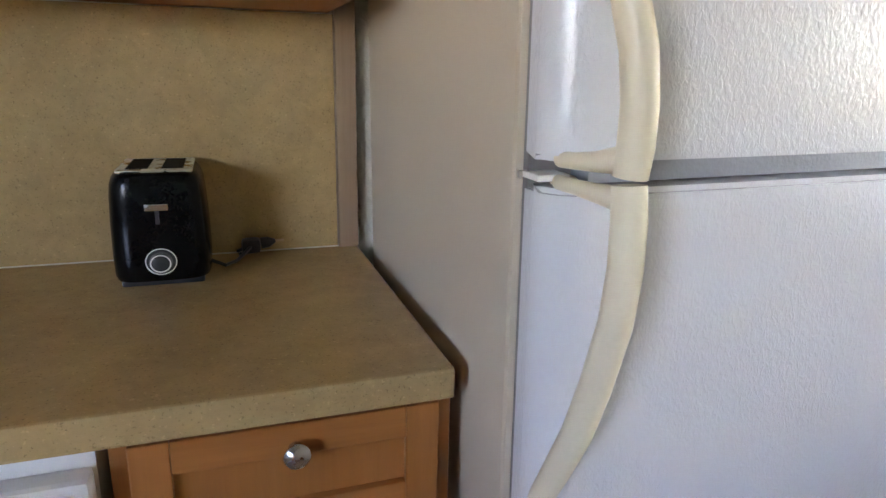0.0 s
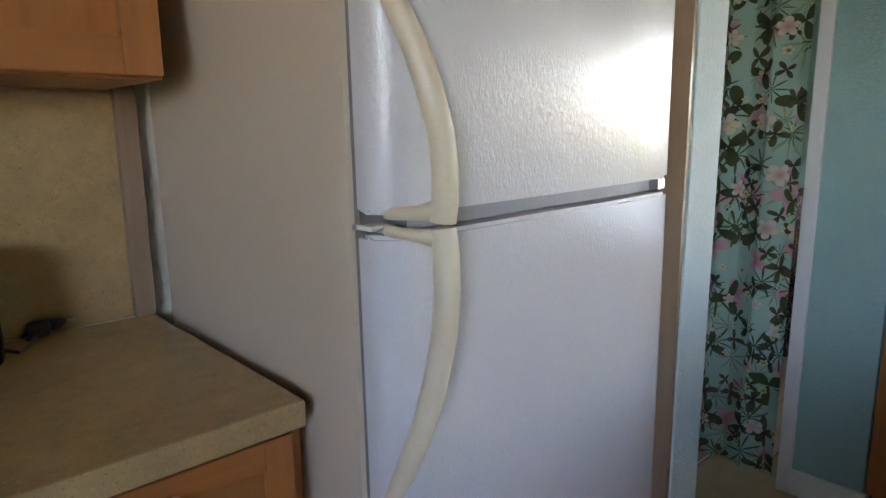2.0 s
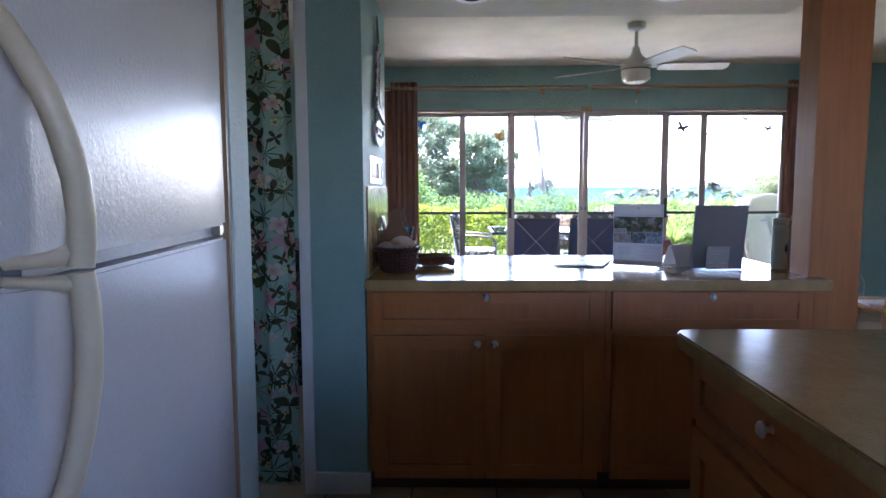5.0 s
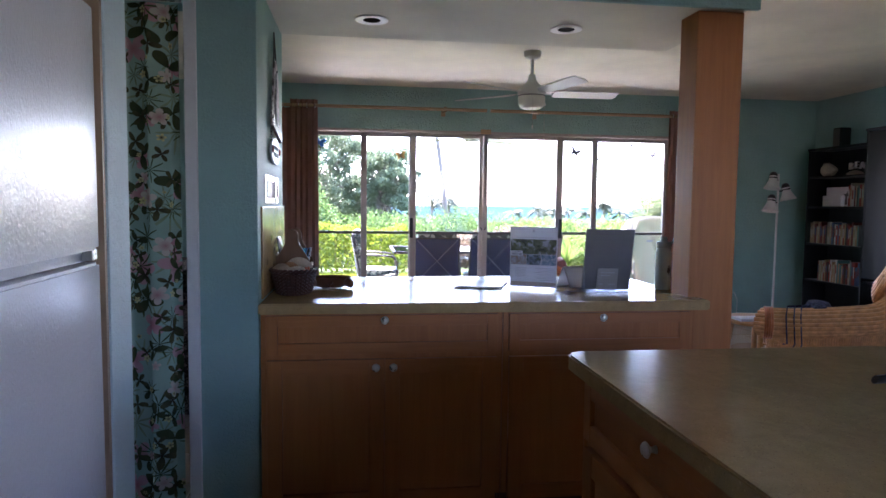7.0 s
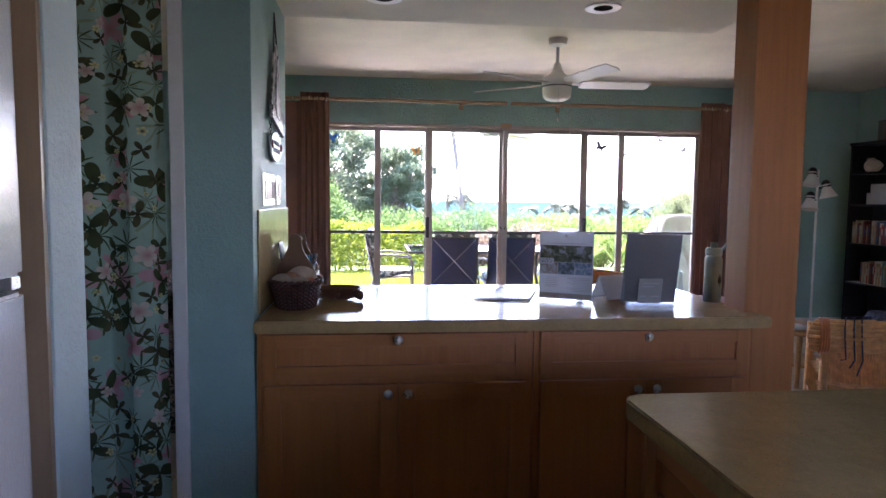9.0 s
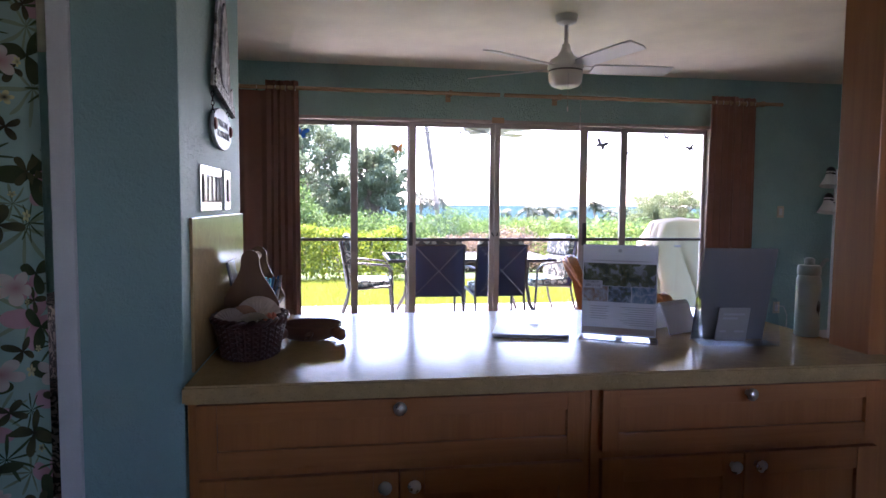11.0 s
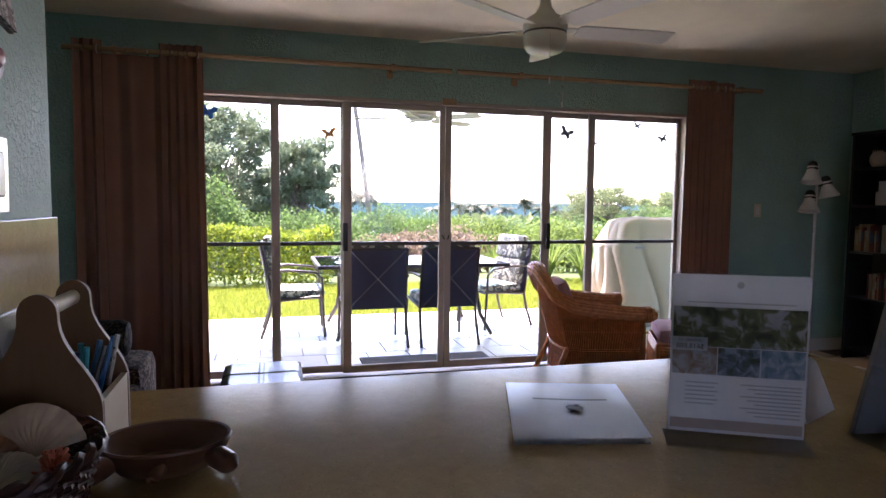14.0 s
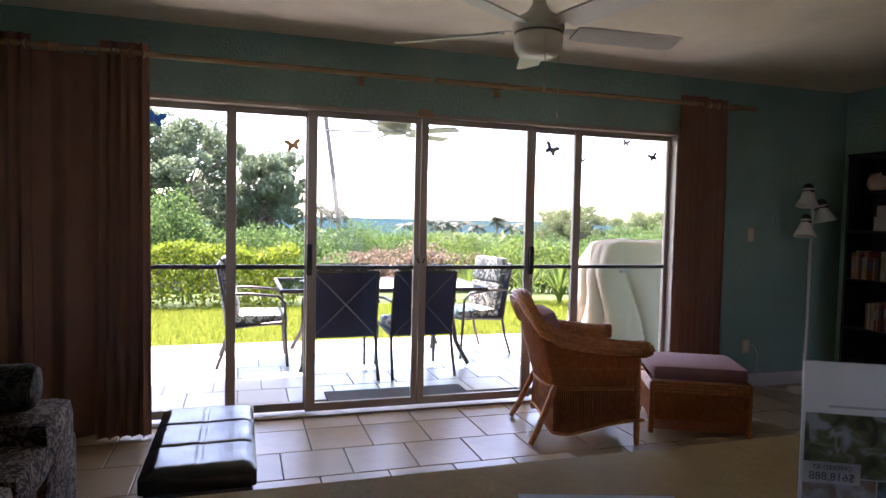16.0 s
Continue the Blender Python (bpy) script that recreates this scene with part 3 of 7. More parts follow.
def knob(parent, face, plane, u, z):
    """A mushroom knob that stands off the front."""
    bm = B()
    m = {"x-": pose(plane, u, z, 0, -90, 0), "y-": pose(u, plane, z, 90, 0, 0), "y+": pose(u, plane, z, -90, 0, 0)}[face]
    lathe(bm, [(0.0085, 0), (0.0065, 0.006), (0.006, 0.012), (0.011, 0.016), (0.0165, 0.020), (0.0165, 0.023), (0.012, 0.028), (0.004, 0.030)], 18, m=m)
    wp("knob", bm, M_STEEL, parent, "round brushed nickel knob", True)


def base_unit(label, face, plane, u0, u1, back, doors=2, group="", drawer=True):
    """Base cabinet: carcass, toe kick, one drawer over doors."""
    lo, hi = min(u0, u1), max(u0, u1)
    mid = (lo + hi) / 2
    at = {"x-": (plane, mid, 0), "y-": (mid, plane, 0), "y+": (mid, plane, 0)}[face]
    th = thing("base_cabinet", label, "cabinet", at, 0, group)
    bm = B()
    facebox(bm, face, plane, lo, hi, 0.10, TOP - SLAB - 0.001, -back, 0.0)
    wp("body", bm, M_WOOD, th)
    bm = B()
    facebox(bm, face, plane, lo, hi, 0.0, 0.10, -back, -0.06)
    wp("toe_kick", bm, M_KICK, th)
    d = shaker(th, "drawer", face, plane, lo + 0.022, hi - 0.022, 0.711, 0.868, 0.045)
    knob(d, face, plane - 0.02 if face != "y+" else plane + 0.02, mid, 0.85 if face == "x-" else 0.835)
    n = doors
    w = (hi - lo - 0.044) / n
    for k in range(n):
        a = lo + 0.022 + k * w
        dr = shaker(th, "door", face, plane, a + 0.002, a + w - 0.002, 0.078, 0.688)
        ku = a + w - 0.035 if k == 0 else a + 0.035
        knob(dr, face, plane - 0.02 if face != "y+" else plane + 0.02, ku, 0.658)
    return th


PF = 2.41
base_unit("cherry-stained wooden base cabinet under the peninsula worktop", "x-", PF, 0.462, -0.515, 0.55, 2, "peninsula cabinets")
base_unit("cherry-stained wooden base cabinet beside the tall post", "x-", PF, -0.519, -1.356, 0.55, 2, "peninsula cabinets")
tagged(part("end_panel", box(B(), PF + 0.002, 2.476, -1.405, -1.358, 0.0, TOP - SLAB - 0.001, 0.002), M_WOOD), "cherry-stained filler panel", kind="structure")
tagged(part("back_panel", box(B(), 2.962, 2.98, -1.40, 0.46, 0.0, TOP - SLAB - 0.001), M_WOOD), "wooden back panel of the peninsula", kind="structure")

bm = prism(B(), [(PEN_X0, PEN_Y0), (PEN_X0, PEN_Y1), (2.474, PEN_Y1), (2.474, -1.364), (2.631, -1.364), (2.631, PEN_Y1), (PEN_X1, PEN_Y1), (PEN_X1, PEN_Y0)], TOP - SLAB, TOP)
bmesh.ops.bevel(bm, geom=[e for e in bm.edges if abs(e.verts[0].co.z - e.verts[1].co.z) < 1e-4], offset=0.005, segments=2, affect="EDGES")
tagged(part("peninsula_worktop", bm, M_STONE), "tan speckled stone worktop of the peninsula", "worktop")
tagged(part("side_splash", box(B(), 2.487, 3.252, 0.4615, 0.4695, TOP + 0.001, 1.297, 0.002), M_STONE), "polished tan stone splashback", kind="structure")

# island
bm = B()
out = [(-0.42, -0.475), (-0.42, -1.47)] + [(1.40 + 0.09 * math.sin(a), -1.38 - 0.09 * math.cos(a)) for a in [k * math.pi / 12 for k in range(7)]] + [(1.49, -0.515), (1.478, -0.487), (1.45, -0.475)]
prism(bm, out, TOP - SLAB, TOP)
bmesh.ops.bevel(bm, geom=[e for e in bm.edges if abs(e.verts[0].co.z - e.verts[1].co.z) < 1e-4], offset=0.005, segments=2, affect="EDGES")
tagged(part("island_worktop", bm, M_STONE), "tan speckled stone island worktop", "worktop")
base_unit("cherry-stained wooden island cabinet with a wide drawer", "y+", -0.525, 0.575, 1.43, 0.86, 2, "island cabinets")
base_unit("cherry-stained wooden island cabinet unit", "y+", -0.525, -0.40, 0.572, 0.86, 2, "island cabinets")
pan = thing("frying_pan", "black frying pan lying on the island worktop", "pan", (0.98, -1.32, TOP))
part("pan_body", lathe(B(), [(0.09, 0.0), (0.12, 0.004), (0.135, 0.045), (0.130, 0.045), (0.115, 0.008), (0.0, 0.006)], 32), M_BLACK, pan, "", True)
part("handle", tube(B(), [(0.0, 0.125, 0.035), (0.005, 0.19, 0.05), (0.008, 0.27, 0.052), (0.01, 0.355, 0.048)], [0.011, 0.013, 0.016, 0.012], 10, True, 0.6), M_BLACK, pan, "black plastic grip", True)

# worktop run by the refrigerator
base_unit("cherry-stained wooden drawer cabinet beside the refrigerator", "y-", 0.812, 0.098, 0.518, 0.60, 1)
dw = thing("dishwasher", "white dishwasher under the worktop", "dishwasher", (-0.21, 0.80, 0))
wp("body", box(B(), -0.505, 0.085, 0.812, 1.41, 0.1, 0.868), M_WHITE, dw)
wp("door", box(B(), -0.503, 0.083, 0.772, 0.810, 0.12, 0.845, 0.008), M_WHITE, dw)
wp("control_panel", box(B(), -0.49, 0.07, 0.764, 0.771, 0.76, 0.835, 0.003), M_WHITE, dw, "white control strip")
base_unit("cherry-stained wooden base cabinet along the kitchen wall", "y-", 0.812, -1.45, -0.51, 0.60, 2)
tagged(part("kitchen_worktop", box(B(), -2.59, 0.513, 0.779, 1.415, TOP - SLAB, TOP, 0.005), M_STONE), "tan speckled stone worktop beside the refrigerator", "worktop")
tagged(part("kitchen_splash", box(B(), -2.59, 0.471, 1.417, 1.429, TOP + 0.001, 1.394), M_STONE), "tan stone splashback", kind="structure")
# Filler's shadow is put into its duller brown, in place of cabinet wood.
tagged(part("filler_strip", box(B(), 0.4725, 0.514, 1.402, 1.4285, TOP, 2.1, 0.002), M_SHADE_WOOD), "narrow wooden filler beside the refrigerator", kind="structure")
for lo, hi in ((-0.42, 0.464), (-1.33, -0.424)):
    uc = thing("wall_cabinet", "cherry-stained wooden wall cabinet over the worktop", "cabinet", ((lo + hi) / 2, 1.26, 1.395), 0, "wall cabinets")
    wp("body", box(B(), lo, hi, 1.105, 1.427, 1.397, 2.16, 0.002), M_WOOD, uc)
    for a, b in ((lo + 0.01, (lo + hi) / 2 - 0.002), ((lo + hi) / 2 + 0.002, hi - 0.004)):
        shaker(uc, "door", "y-", 1.105, a, b, 1.402, 2.15)


# refrigerator
fr = thing("refrigerator", "white textured top-freezer refrigerator with ivory handles", "refrigerator", (0.9, 1.1, 0))
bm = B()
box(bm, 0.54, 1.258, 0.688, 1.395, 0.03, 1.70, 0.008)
wp("body", bm, M_ENAMEL_BOUNCE, fr, "cream-white painted steel cabinet, tinted tan for the warm bounce light")
wp("gasket", box(B(), 0.549, 1.25, 0.676, 0.687, 0.09, 1.69), M_GASKET, fr, "grey rubber door seal")


def door_outline(n=9):
    pts = [(1.259, 0.6755), (0.546, 0.6755), (0.546, 0.655)]
    for k in range(n + 1):
        a = k / n * math.pi / 2
        pts.append((0.546 + 0.052 * (1 - math.cos(a)), 0.655 - 0.042 * math.sin(a)))
    pts += [(0.75, 0.608), (0.95, 0.606), (1.12, 0.607), (1.235, 0.611), (1.254, 0.618), (1.259, 0.634)]
    return pts


for name, z0, z1 in (("door", 0.075, 1.176), ("freezer_door", 1.203, 1.695)):
    bm = prism(B(), door_outline(), z0, z1)
    bmesh.ops.bevel(bm, geom=[e for e in bm.edges if abs(e.verts[0].co.z - e.verts[1].co.z) < 1e-4], offset=0.006, segments=2, affect="EDGES")
    dd = wp(name, bm, M_ENAMEL, fr, "", True)
    s = -1 if name == "door" else 1
    zz = 1.190 if s < 0 else 1.197
    kk = 1.12 if s < 0 else 0.92
    bar = [(0.594, 0.561, 0.0), (0.595, 0.558, 0.03), (0.594, 0.556, 0.07), (0.589, 0.557, 0.12), (0.576, 0.563, 0.18), (0.566, 0.574, 0.23), (0.555, 0.590, 0.275), (0.549, 0.606, 0.31), (0.547, 0.625, 0.34)]
    hd = wp("handle", tube(B(), [(x, y, zz + s * k * kk) for x, y, k in bar], [0.0165, 0.0172, 0.017, 0.017, 0.0165, 0.016, 0.0152, 0.014, 0.010], 16, True, 0.8), M_HANDLE, dd, "bowed ivory plastic handle", True)
    wp("foot", tube(B(), [(0.594, 0.563, zz + s * 0.020), (0.591, 0.572, zz + s * 0.014), (0.576, 0.590, zz + s * 0.011), (0.568, 0.612, zz + s * 0.009), (0.564, 0.636, zz + s * 0.008)], [0.0155, 0.0145, 0.0105, 0.009, 0.009], 14, True, 0.85), M_HANDLE, hd, "", True)
wp("divider", box(B(), 0.60, 1.25, 0.640, 0.685, 1.178, 1.201), M_STRIP, fr, "grey strip between the doors")
hg = wp("hinge", box(B(), 0.545, 0.582, 0.645, 0.684, 1.181, 1.188, 0.002), M_WHITE, fr, "white steel hinge plate")
wp("cap", lathe(B(), [(0.014, 0), (0.014, 0.006), (0.011, 0.008)], 16, (0.580, 0.655, 1.1765)), M_HANDLE, hg, "round ivory cap")
wp("screw", lathe(B(), [(0.005, 0), (0.004, 0.002)], 10, m=pose(0.5405, 0.675, 1.185, 0, -90, 0)), M_STEEL, hg)
wp("bracket", box(B(), 1.225, 1.252, 0.620, 0.685, 1.180, 1.201, 0.002), M_STEEL, fr, "small metal hinge")
wp("grille", box(B(), 0.55, 1.25, 0.68, 0.687, 0.02, 0.088), M_GASKET, fr)
for x, y in ((0.580, 0.640), (0.588, 0.606)):
    wp("screw_hole", lathe(B(), [(0.0, 0), (0.0045, 0), (0.0045, 0.0008), (0.0, 0.0008)], 12, (x, y, 1.1975), 1.3, 0.8), M_BLACK, hg, "dark screw hole")
fr.matrix_basis = pose(0.914, 1.1, 0.006, 0, -0.7, 0)     # stands a little out of plumb

# toaster with its cord
to = thing("toaster", "black two-slot toaster with a chrome top", "toaster", (0.136, 1.303, TOP))
to.matrix_basis = pose(0.136, 1.303, TOP) @ Matrix.Diagonal((1.08, 1, 1, 1))
bm = B()
rings = []
for z, k in ((0.012, 0.955), (0.02, 0.99), (0.05, 1.0), (0.11, 0.985), (0.155, 0.955), (0.176, 0.925), (0.188, 0.875), (0.1945, 0.81), (0.1965, 0.74)):
    ring = []
    for i in range(48):
        a = 2 * math.pi * i / 48
        c, q = math.cos(a), math.sin(a)
        e = (abs(c) ** 5 + abs(q) ** 5) ** -0.2
        ring.append(bm.verts.new((0.0745 * k * c * e, 0.0115 + 0.0985 * (k * 0.5 + 0.5) * q * e, z)))
    rings.append(ring)
for r0, r1 in zip(rings, rings[1:]):
    for i in range(48):
        bm.faces.new((r0[i], r0[(i + 1) % 48], r1[(i + 1) % 48], r1[i]))
bm.faces.new(rings[-1])
bm.faces.new(list(reversed(rings[0])))
part("shell", bm, M_TOAST, to, "glossy black shell", True)
part("base", box(B(), -0.062, 0.062, -0.072, 0.095, 0.0, 0.014, 0.004), M_BLACK, to)
bm = B()
box(bm, -0.056, 0.056, -0.066, 0.090, 0.1955, 0.2005, 0.0024)
part("top_plate", bm, M_STEEL, to, "brushed chrome top plate", True)
# Slots are blocks on the plate; their inner shade is painted near-black.
for sx in (-0.026, 0.026):
    part("slot", box(B(), sx - 0.016, sx + 0.016, -0.052, 0.076, 0.2006, 0.2016), M_RECESS_SHADE, to, "dark block painted as bread slot shade")
part("badge", box(B(), -0.017, 0.017, -0.0872, -0.0842, 0.135, 0.146, 0.001), M_STEEL, to, "small chrome badge plate")
part("lever_slot", box(B(), -0.003, 0.003, -0.0868, -0.0842, 0.112, 0.134), M_BLACK, to)
part("dial", lathe(B(), [(0.022, 0), (0.022, 0.003), (0.017, 0.004), (0.016, 0.014), (0.013, 0.016), (0.0, 0.016)], 28, m=pose(0, -0.085, 0.047, 90, 0, 0)), M_BLACK, to, "black browning dial", True)
bm = B()
for rr, yy in ((0.0225, -0.0885), (0.0145, -0.1015)):
    tube(bm, [(rr * math.cos(a), yy, 0.047 + rr * math.sin(a)) for a in [k * math.pi / 16 for k in range(33)]], 0.0008 if rr > 0.02 else 0.0012, 6, False)
part("dial_ring", bm, M_RING, to, "bright dial rings", True)
part("cord", tube(B(), [(0.07, 0.0, 0.02), (0.095, -0.01, 0.010), (0.115, 0.03, 0.006), (0.13, 0.06, 0.012), (0.142, 0.078, 0.02)], 0.0035, 8), M_BLACK, to, "black power cord", True)
bm = B()
box(bm, 0.125, 0.160, 0.075, 0.105, 0.004, 0.034, 0.009)
tube(bm, [(0.16, 0.09, 0.022), (0.175, 0.09, 0.024), (0.187, 0.091, 0.026)], [0.012, 0.011, 0.004], 10)
tube(bm, [(0.118, 0.10, 0.006), (0.135, 0.12, 0.008), (0.158, 0.115, 0.010), (0.15, 0.085, 0.008), (0.12, 0.075, 0.006)], 0.0035, 8)
part("plug", bm, M_BLACK, to, "black moulded plug", True)
part("prong", box(B(), 0.186, 0.203, 0.0885, 0.0925, 0.024, 0.028), M_RODW, to, "brass plug prong")


# floral curtain over the closet passage
cu = thing("floral_curtain", "mint curtain printed with dark leaves and pink flowers", "curtain", (2.40, 1.05, 0.02))
bm = B()


def pleat(u, v):
    y = 0.752 - 1.05 + u * 0.62
    a = 0.015 + 0.006 * v
    return (a * math.sin(u * 26 + 0.5 * math.sin(v * 3)) * (1 - 0.3 * v) - 0.005, y + 0.006 * math.sin(u * 52), 0.03 + v * 2.0)


sheet(bm, pleat, 120, 24, 0.0, (0.72, 2.0))
part("cloth", bm, M_FLORAL, cu, "", True)
part("rod", tube(B(), [(0.0, -0.31, 2.05), (0.0, 0.34, 2.05)], 0.011, 10), M_STEEL, cu)


# ---- things on the peninsula ----
def weave_basket(th, rx, ry, h):
    m = M_RATTAN_D
    bm = B()
    n = 52
    for ring in range(14):
        z = 0.006 + ring * h / 14
        k = 0.78 + 0.22 * ring / 13
        pts = [((rx * k + 0.003 * (1 if (i + ring) % 2 else -1)) * math.cos(2 * math.pi * i / n), (ry * k + 0.003 * (1 if (i + ring) % 2 else -1)) * math.sin(2 * math.pi * i / n), z) for i in range(n + 1)]
        tube(bm, pts, 0.0043, 6, False)
    return bm


M_WICKER = rattan_mat("dark_wicker", (0.075, 0.026, 0.02), 1)
M_SHELL = paint("sea_shell", (0.50, 0.41, 0.33), 0.35, 0.22, 16, 0.3, 60)
M_SHELL2 = paint("brown_shell", (0.40, 0.22, 0.13), 0.35, 0.35, 20, 0.2, 60)
M_CORAL = paint("coral", (0.62, 0.20, 0.12), 0.6, 0.2, 30, 0.4, 60)
M_BOWL = wood("dark_carved_wood", (0.10, 0.042, 0.022), (0.21, 0.092, 0.045), 1, 0.3)
# One caddy wood twice: backlit end panels darker, lit boards paler, in colour.
M_CADDY_SHADED = wood("caddy_wood_shaded", (0.15, 0.075, 0.034), (0.22, 0.12, 0.056), 2, 0.5, 1, 0.0)
M_CADDY_LIT = wood("caddy_wood_lit", (0.62, 0.50, 0.34), (0.72, 0.60, 0.43), 1, 0.5, 1, 0.0)
M_PAPER = paper("white_paper", (0.78, 0.78, 0.81))
M_PAPER_G = paint("grey_card", (0.23, 0.225, 0.225), 0.7, 0.05, 8, 0.05)
M_CARD = paint("pale_card", (0.40, 0.39, 0.37), 0.6, 0.06)
M_PRINT = paint("grey_print", (0.16, 0.17, 0.19), 0.6, 0.1)
M_TAN = paint("tan_print_band", (0.52, 0.42, 0.36), 0.6, 0.05)
M_SAGE = paint("sage_bottle_enamel", (0.40, 0.52, 0.50), 0.4, 0.06, 8, 0.08, 250)

bk = thing("wicker_basket", "dark brown oval wicker basket of sea shells", "basket", (2.68, 0.358, TOP))
tagged(part("wall", weave_basket(bk, 0.125, 0.092, 0.10), M_WICKER, bk, "", True), kind="stuff")
part("bottom", lathe(B(), [(0.0, 0.0), (0.098, 0.0), (0.100, 0.012), (0.0, 0.012)], 32, sy=0.72), M_WICKER, bk)
bm = B()
for s in (0, 1):
    tube(bm, [((0.128 + 0.006 * math.cos(i * 1.1 + s * math.pi)) * math.cos(2 * math.pi * i / 72), (0.094 + 0.006 * math.cos(i * 1.1 + s * math.pi)) * math.sin(2 * math.pi * i / 72), 0.103 + 0.006 * math.sin(i * 1.1 + s * math.pi)) for i in range(73)], 0.006, 6, False)
part("braided_rim", bm, M_WICKER, bk, "twisted wicker rim", True)
bm = B()
for i in range(26):
    a = 2 * math.pi * i / 26
    tube(bm, [(0.098 * math.cos(a), 0.070 * math.sin(a), 0.004), (0.114 * math.cos(a), 0.083 * math.sin(a), 0.055), (0.127 * math.cos(a), 0.093 * math.sin(a), 0.104)], 0.004, 5)
tagged(part("stake", bm, M_WICKER, bk, "", True), kind="stuff")


def scallop(r, ribs=13):
    bm = B()
    sheet(bm, lambda u, v: ((v * r) * math.sin((u - 0.5) * 2.5), (v * r) * math.cos((u - 0.5) * 2.5), 0.35 * r * math.sin(v * 2.6) + 0.02 * r * math.cos(u * ribs * 6.28) * v), 52, 8, 0.002)
    return bm


UPRIGHT = Matrix(((0, 0, -1, 0), (-1, 0, 0, 0), (0, 1, 0, 0), (0, 0, 0, 1)))     # a fan set on edge, hollow side to the kitchen
for nm, r, at, rot, mt, lb in (("scallop_shell", 0.068, (2.715, 0.340, TOP + 0.085), (0, 14, -8), M_SHELL, "large pale ribbed scallop shell standing in the basket"), ("scallop_shell", 0.040, (2.652, 0.372, TOP + 0.098), (0, 18, 6), M_SHELL2, "brown ribbed scallop shell in the basket"),
                               ("scallop_shell", 0.052, (2.632, 0.402, TOP + 0.082), (12, 22, 24), M_SHELL, "white scallop shell leaning in the basket"), ("scallop_shell", 0.046, (2.605, 0.345, TOP + 0.092), (0, 62, -10), M_SHELL, "cream flat shell in the basket")):
    ob = part(nm, scallop(r), mt, None, "", True)
    ob.matrix_basis = pose(*at, *rot) @ UPRIGHT
    tagged(ob, lb, "shell", "shells in the basket")
bm = B()
random.seed(4)
for i in range(46):
    a, b = random.uniform(0, 6.28), random.uniform(0.1, 1.4)
    d = Vector((math.cos(a) * math.cos(b), math.sin(a) * math.cos(b), math.sin(b)))
    tube(bm, [d * 0.008, d * random.uniform(0.02, 0.032)], [0.004, 0.0025], 5)
ob = part("coral", bm, M_CORAL, None, "", True)
ob.matrix_basis = pose(2.645, 0.300, 1.010)
tagged(ob, "orange branching coral piece in the basket", "coral")
tagged(part("shell_bed", lathe(B(), [(0.0, 0.02), (0.085, 0.02), (0.10, 0.06), (0.07, 0.082), (0.0, 0.088)], 28, (2.68, 0.358, TOP), 1.0, 0.72), M_SHELL, None, "", True), "heap of small pale shells filling the basket", "shells")

# wooden caddy with pens
cd = thing("wooden_caddy", "wooden caddy with a carrying bar, lit and shaded sides in its colours", "caddy", (2.97, 0.385, TOP))
cd.matrix_basis = pose(2.97, 0.385, TOP) @ Matrix.Diagonal((1, 1, 1.09, 1))


def ogee(sign=1):
    pts = []
    for k in range(13):
        t = k / 12
        w = 0.085 - 0.058 * (0.5 - 0.5 * math.cos(math.pi * min(1, t * 1.05)))
        pts.append((w, 0.085 + t * 0.135))
    arc = [(0.027 * math.cos(a), 0.222 + 0.027 * math.sin(a)) for a in [k * math.pi / 10 for k in range(11)]]
    right = [(0.085, 0.0), (0.085, 0.085)] + pts[1:-1] + arc
    return right + [(-x, z) for x, z in reversed(pts[1:-1])] + [(-0.085, 0.085), (-0.085, 0.0)]


for dx in (-0.095, 0.083):
    part("end_panel", prism(B(), ogee(), dx, dx + 0.012, "x"), M_CADDY_SHADED, cd)
part("front_board", box(B(), -0.0825, 0.0825, -0.084, -0.074, 0.0, 0.095), M_CADDY_LIT, cd, "front board in the lit wood colour")
part("back_board", box(B(), -0.0825, 0.0825, 0.074, 0.084, 0.0, 0.095), M_CADDY_LIT, cd)
part("floor_board", box(B(), -0.0825, 0.0825, -0.0735, 0.0735, 0.0, 0.008), M_CADDY_LIT, cd)
part("carry_bar", tube(B(), [(-0.0828, 0, 0.222), (0.0828, 0, 0.222)], 0.012, 12), M_CADDY_LIT, cd, "round carrying bar in the lit wood colour", True)
M_PENB = paint("blue_pen", (0.03, 0.16, 0.36), 0.3)
M_PENC = paint("cyan_pen", (0.05, 0.45, 0.58), 0.3)
for i, (x, y, lean, mt) in enumerate(((0.03, -0.030, 10, M_PENB), (-0.02, -0.035, -8, M_PENC), (0.055, -0.030, 12, M_BLACK), (0.0, -0.025, 5, M_PENB), (-0.045, -0.030, 12, M_BLACK), (0.02, -0.02, -10, M_PENC), (-0.06, -0.028, -6, M_PENB), (0.04, -0.045, 4, M_STEEL))):
    pn = thing("pen", "ballpoint pen standing in the caddy", "pen", (2.97 + x, 0.385 + y, TOP + 0.009), 0, "pens")
    pn.matrix_basis = pose(2.97 + x, 0.385 + y, TOP + 0.0095, 9 + lean * 0.4, lean, 0)
    part("barrel", tube(B(), [(0, 0, 0.004), (0, 0, 0.02), (0, 0, 0.172)], [0.0015, 0.0045, 0.0045], 8), mt, pn, "", True)
    part("clip", box(B(), 0.0045, 0.006, -0.0015, 0.0015, 0.128, 0.167), M_STEEL, pn)
tp = thing("tablet", "small black tablet leaning on the splashback", "tablet", (2.95, 0.447, TOP + 0.002))
part("case", box(B(), -0.055, 0.055, -0.004, 0.004, 0.0, 0.235, 0.003), M_BLACK, tp)
part("screen", box(B(), -0.049, 0.049, -0.0052, -0.0042, 0.008, 0.227), M_BLACK, tp)
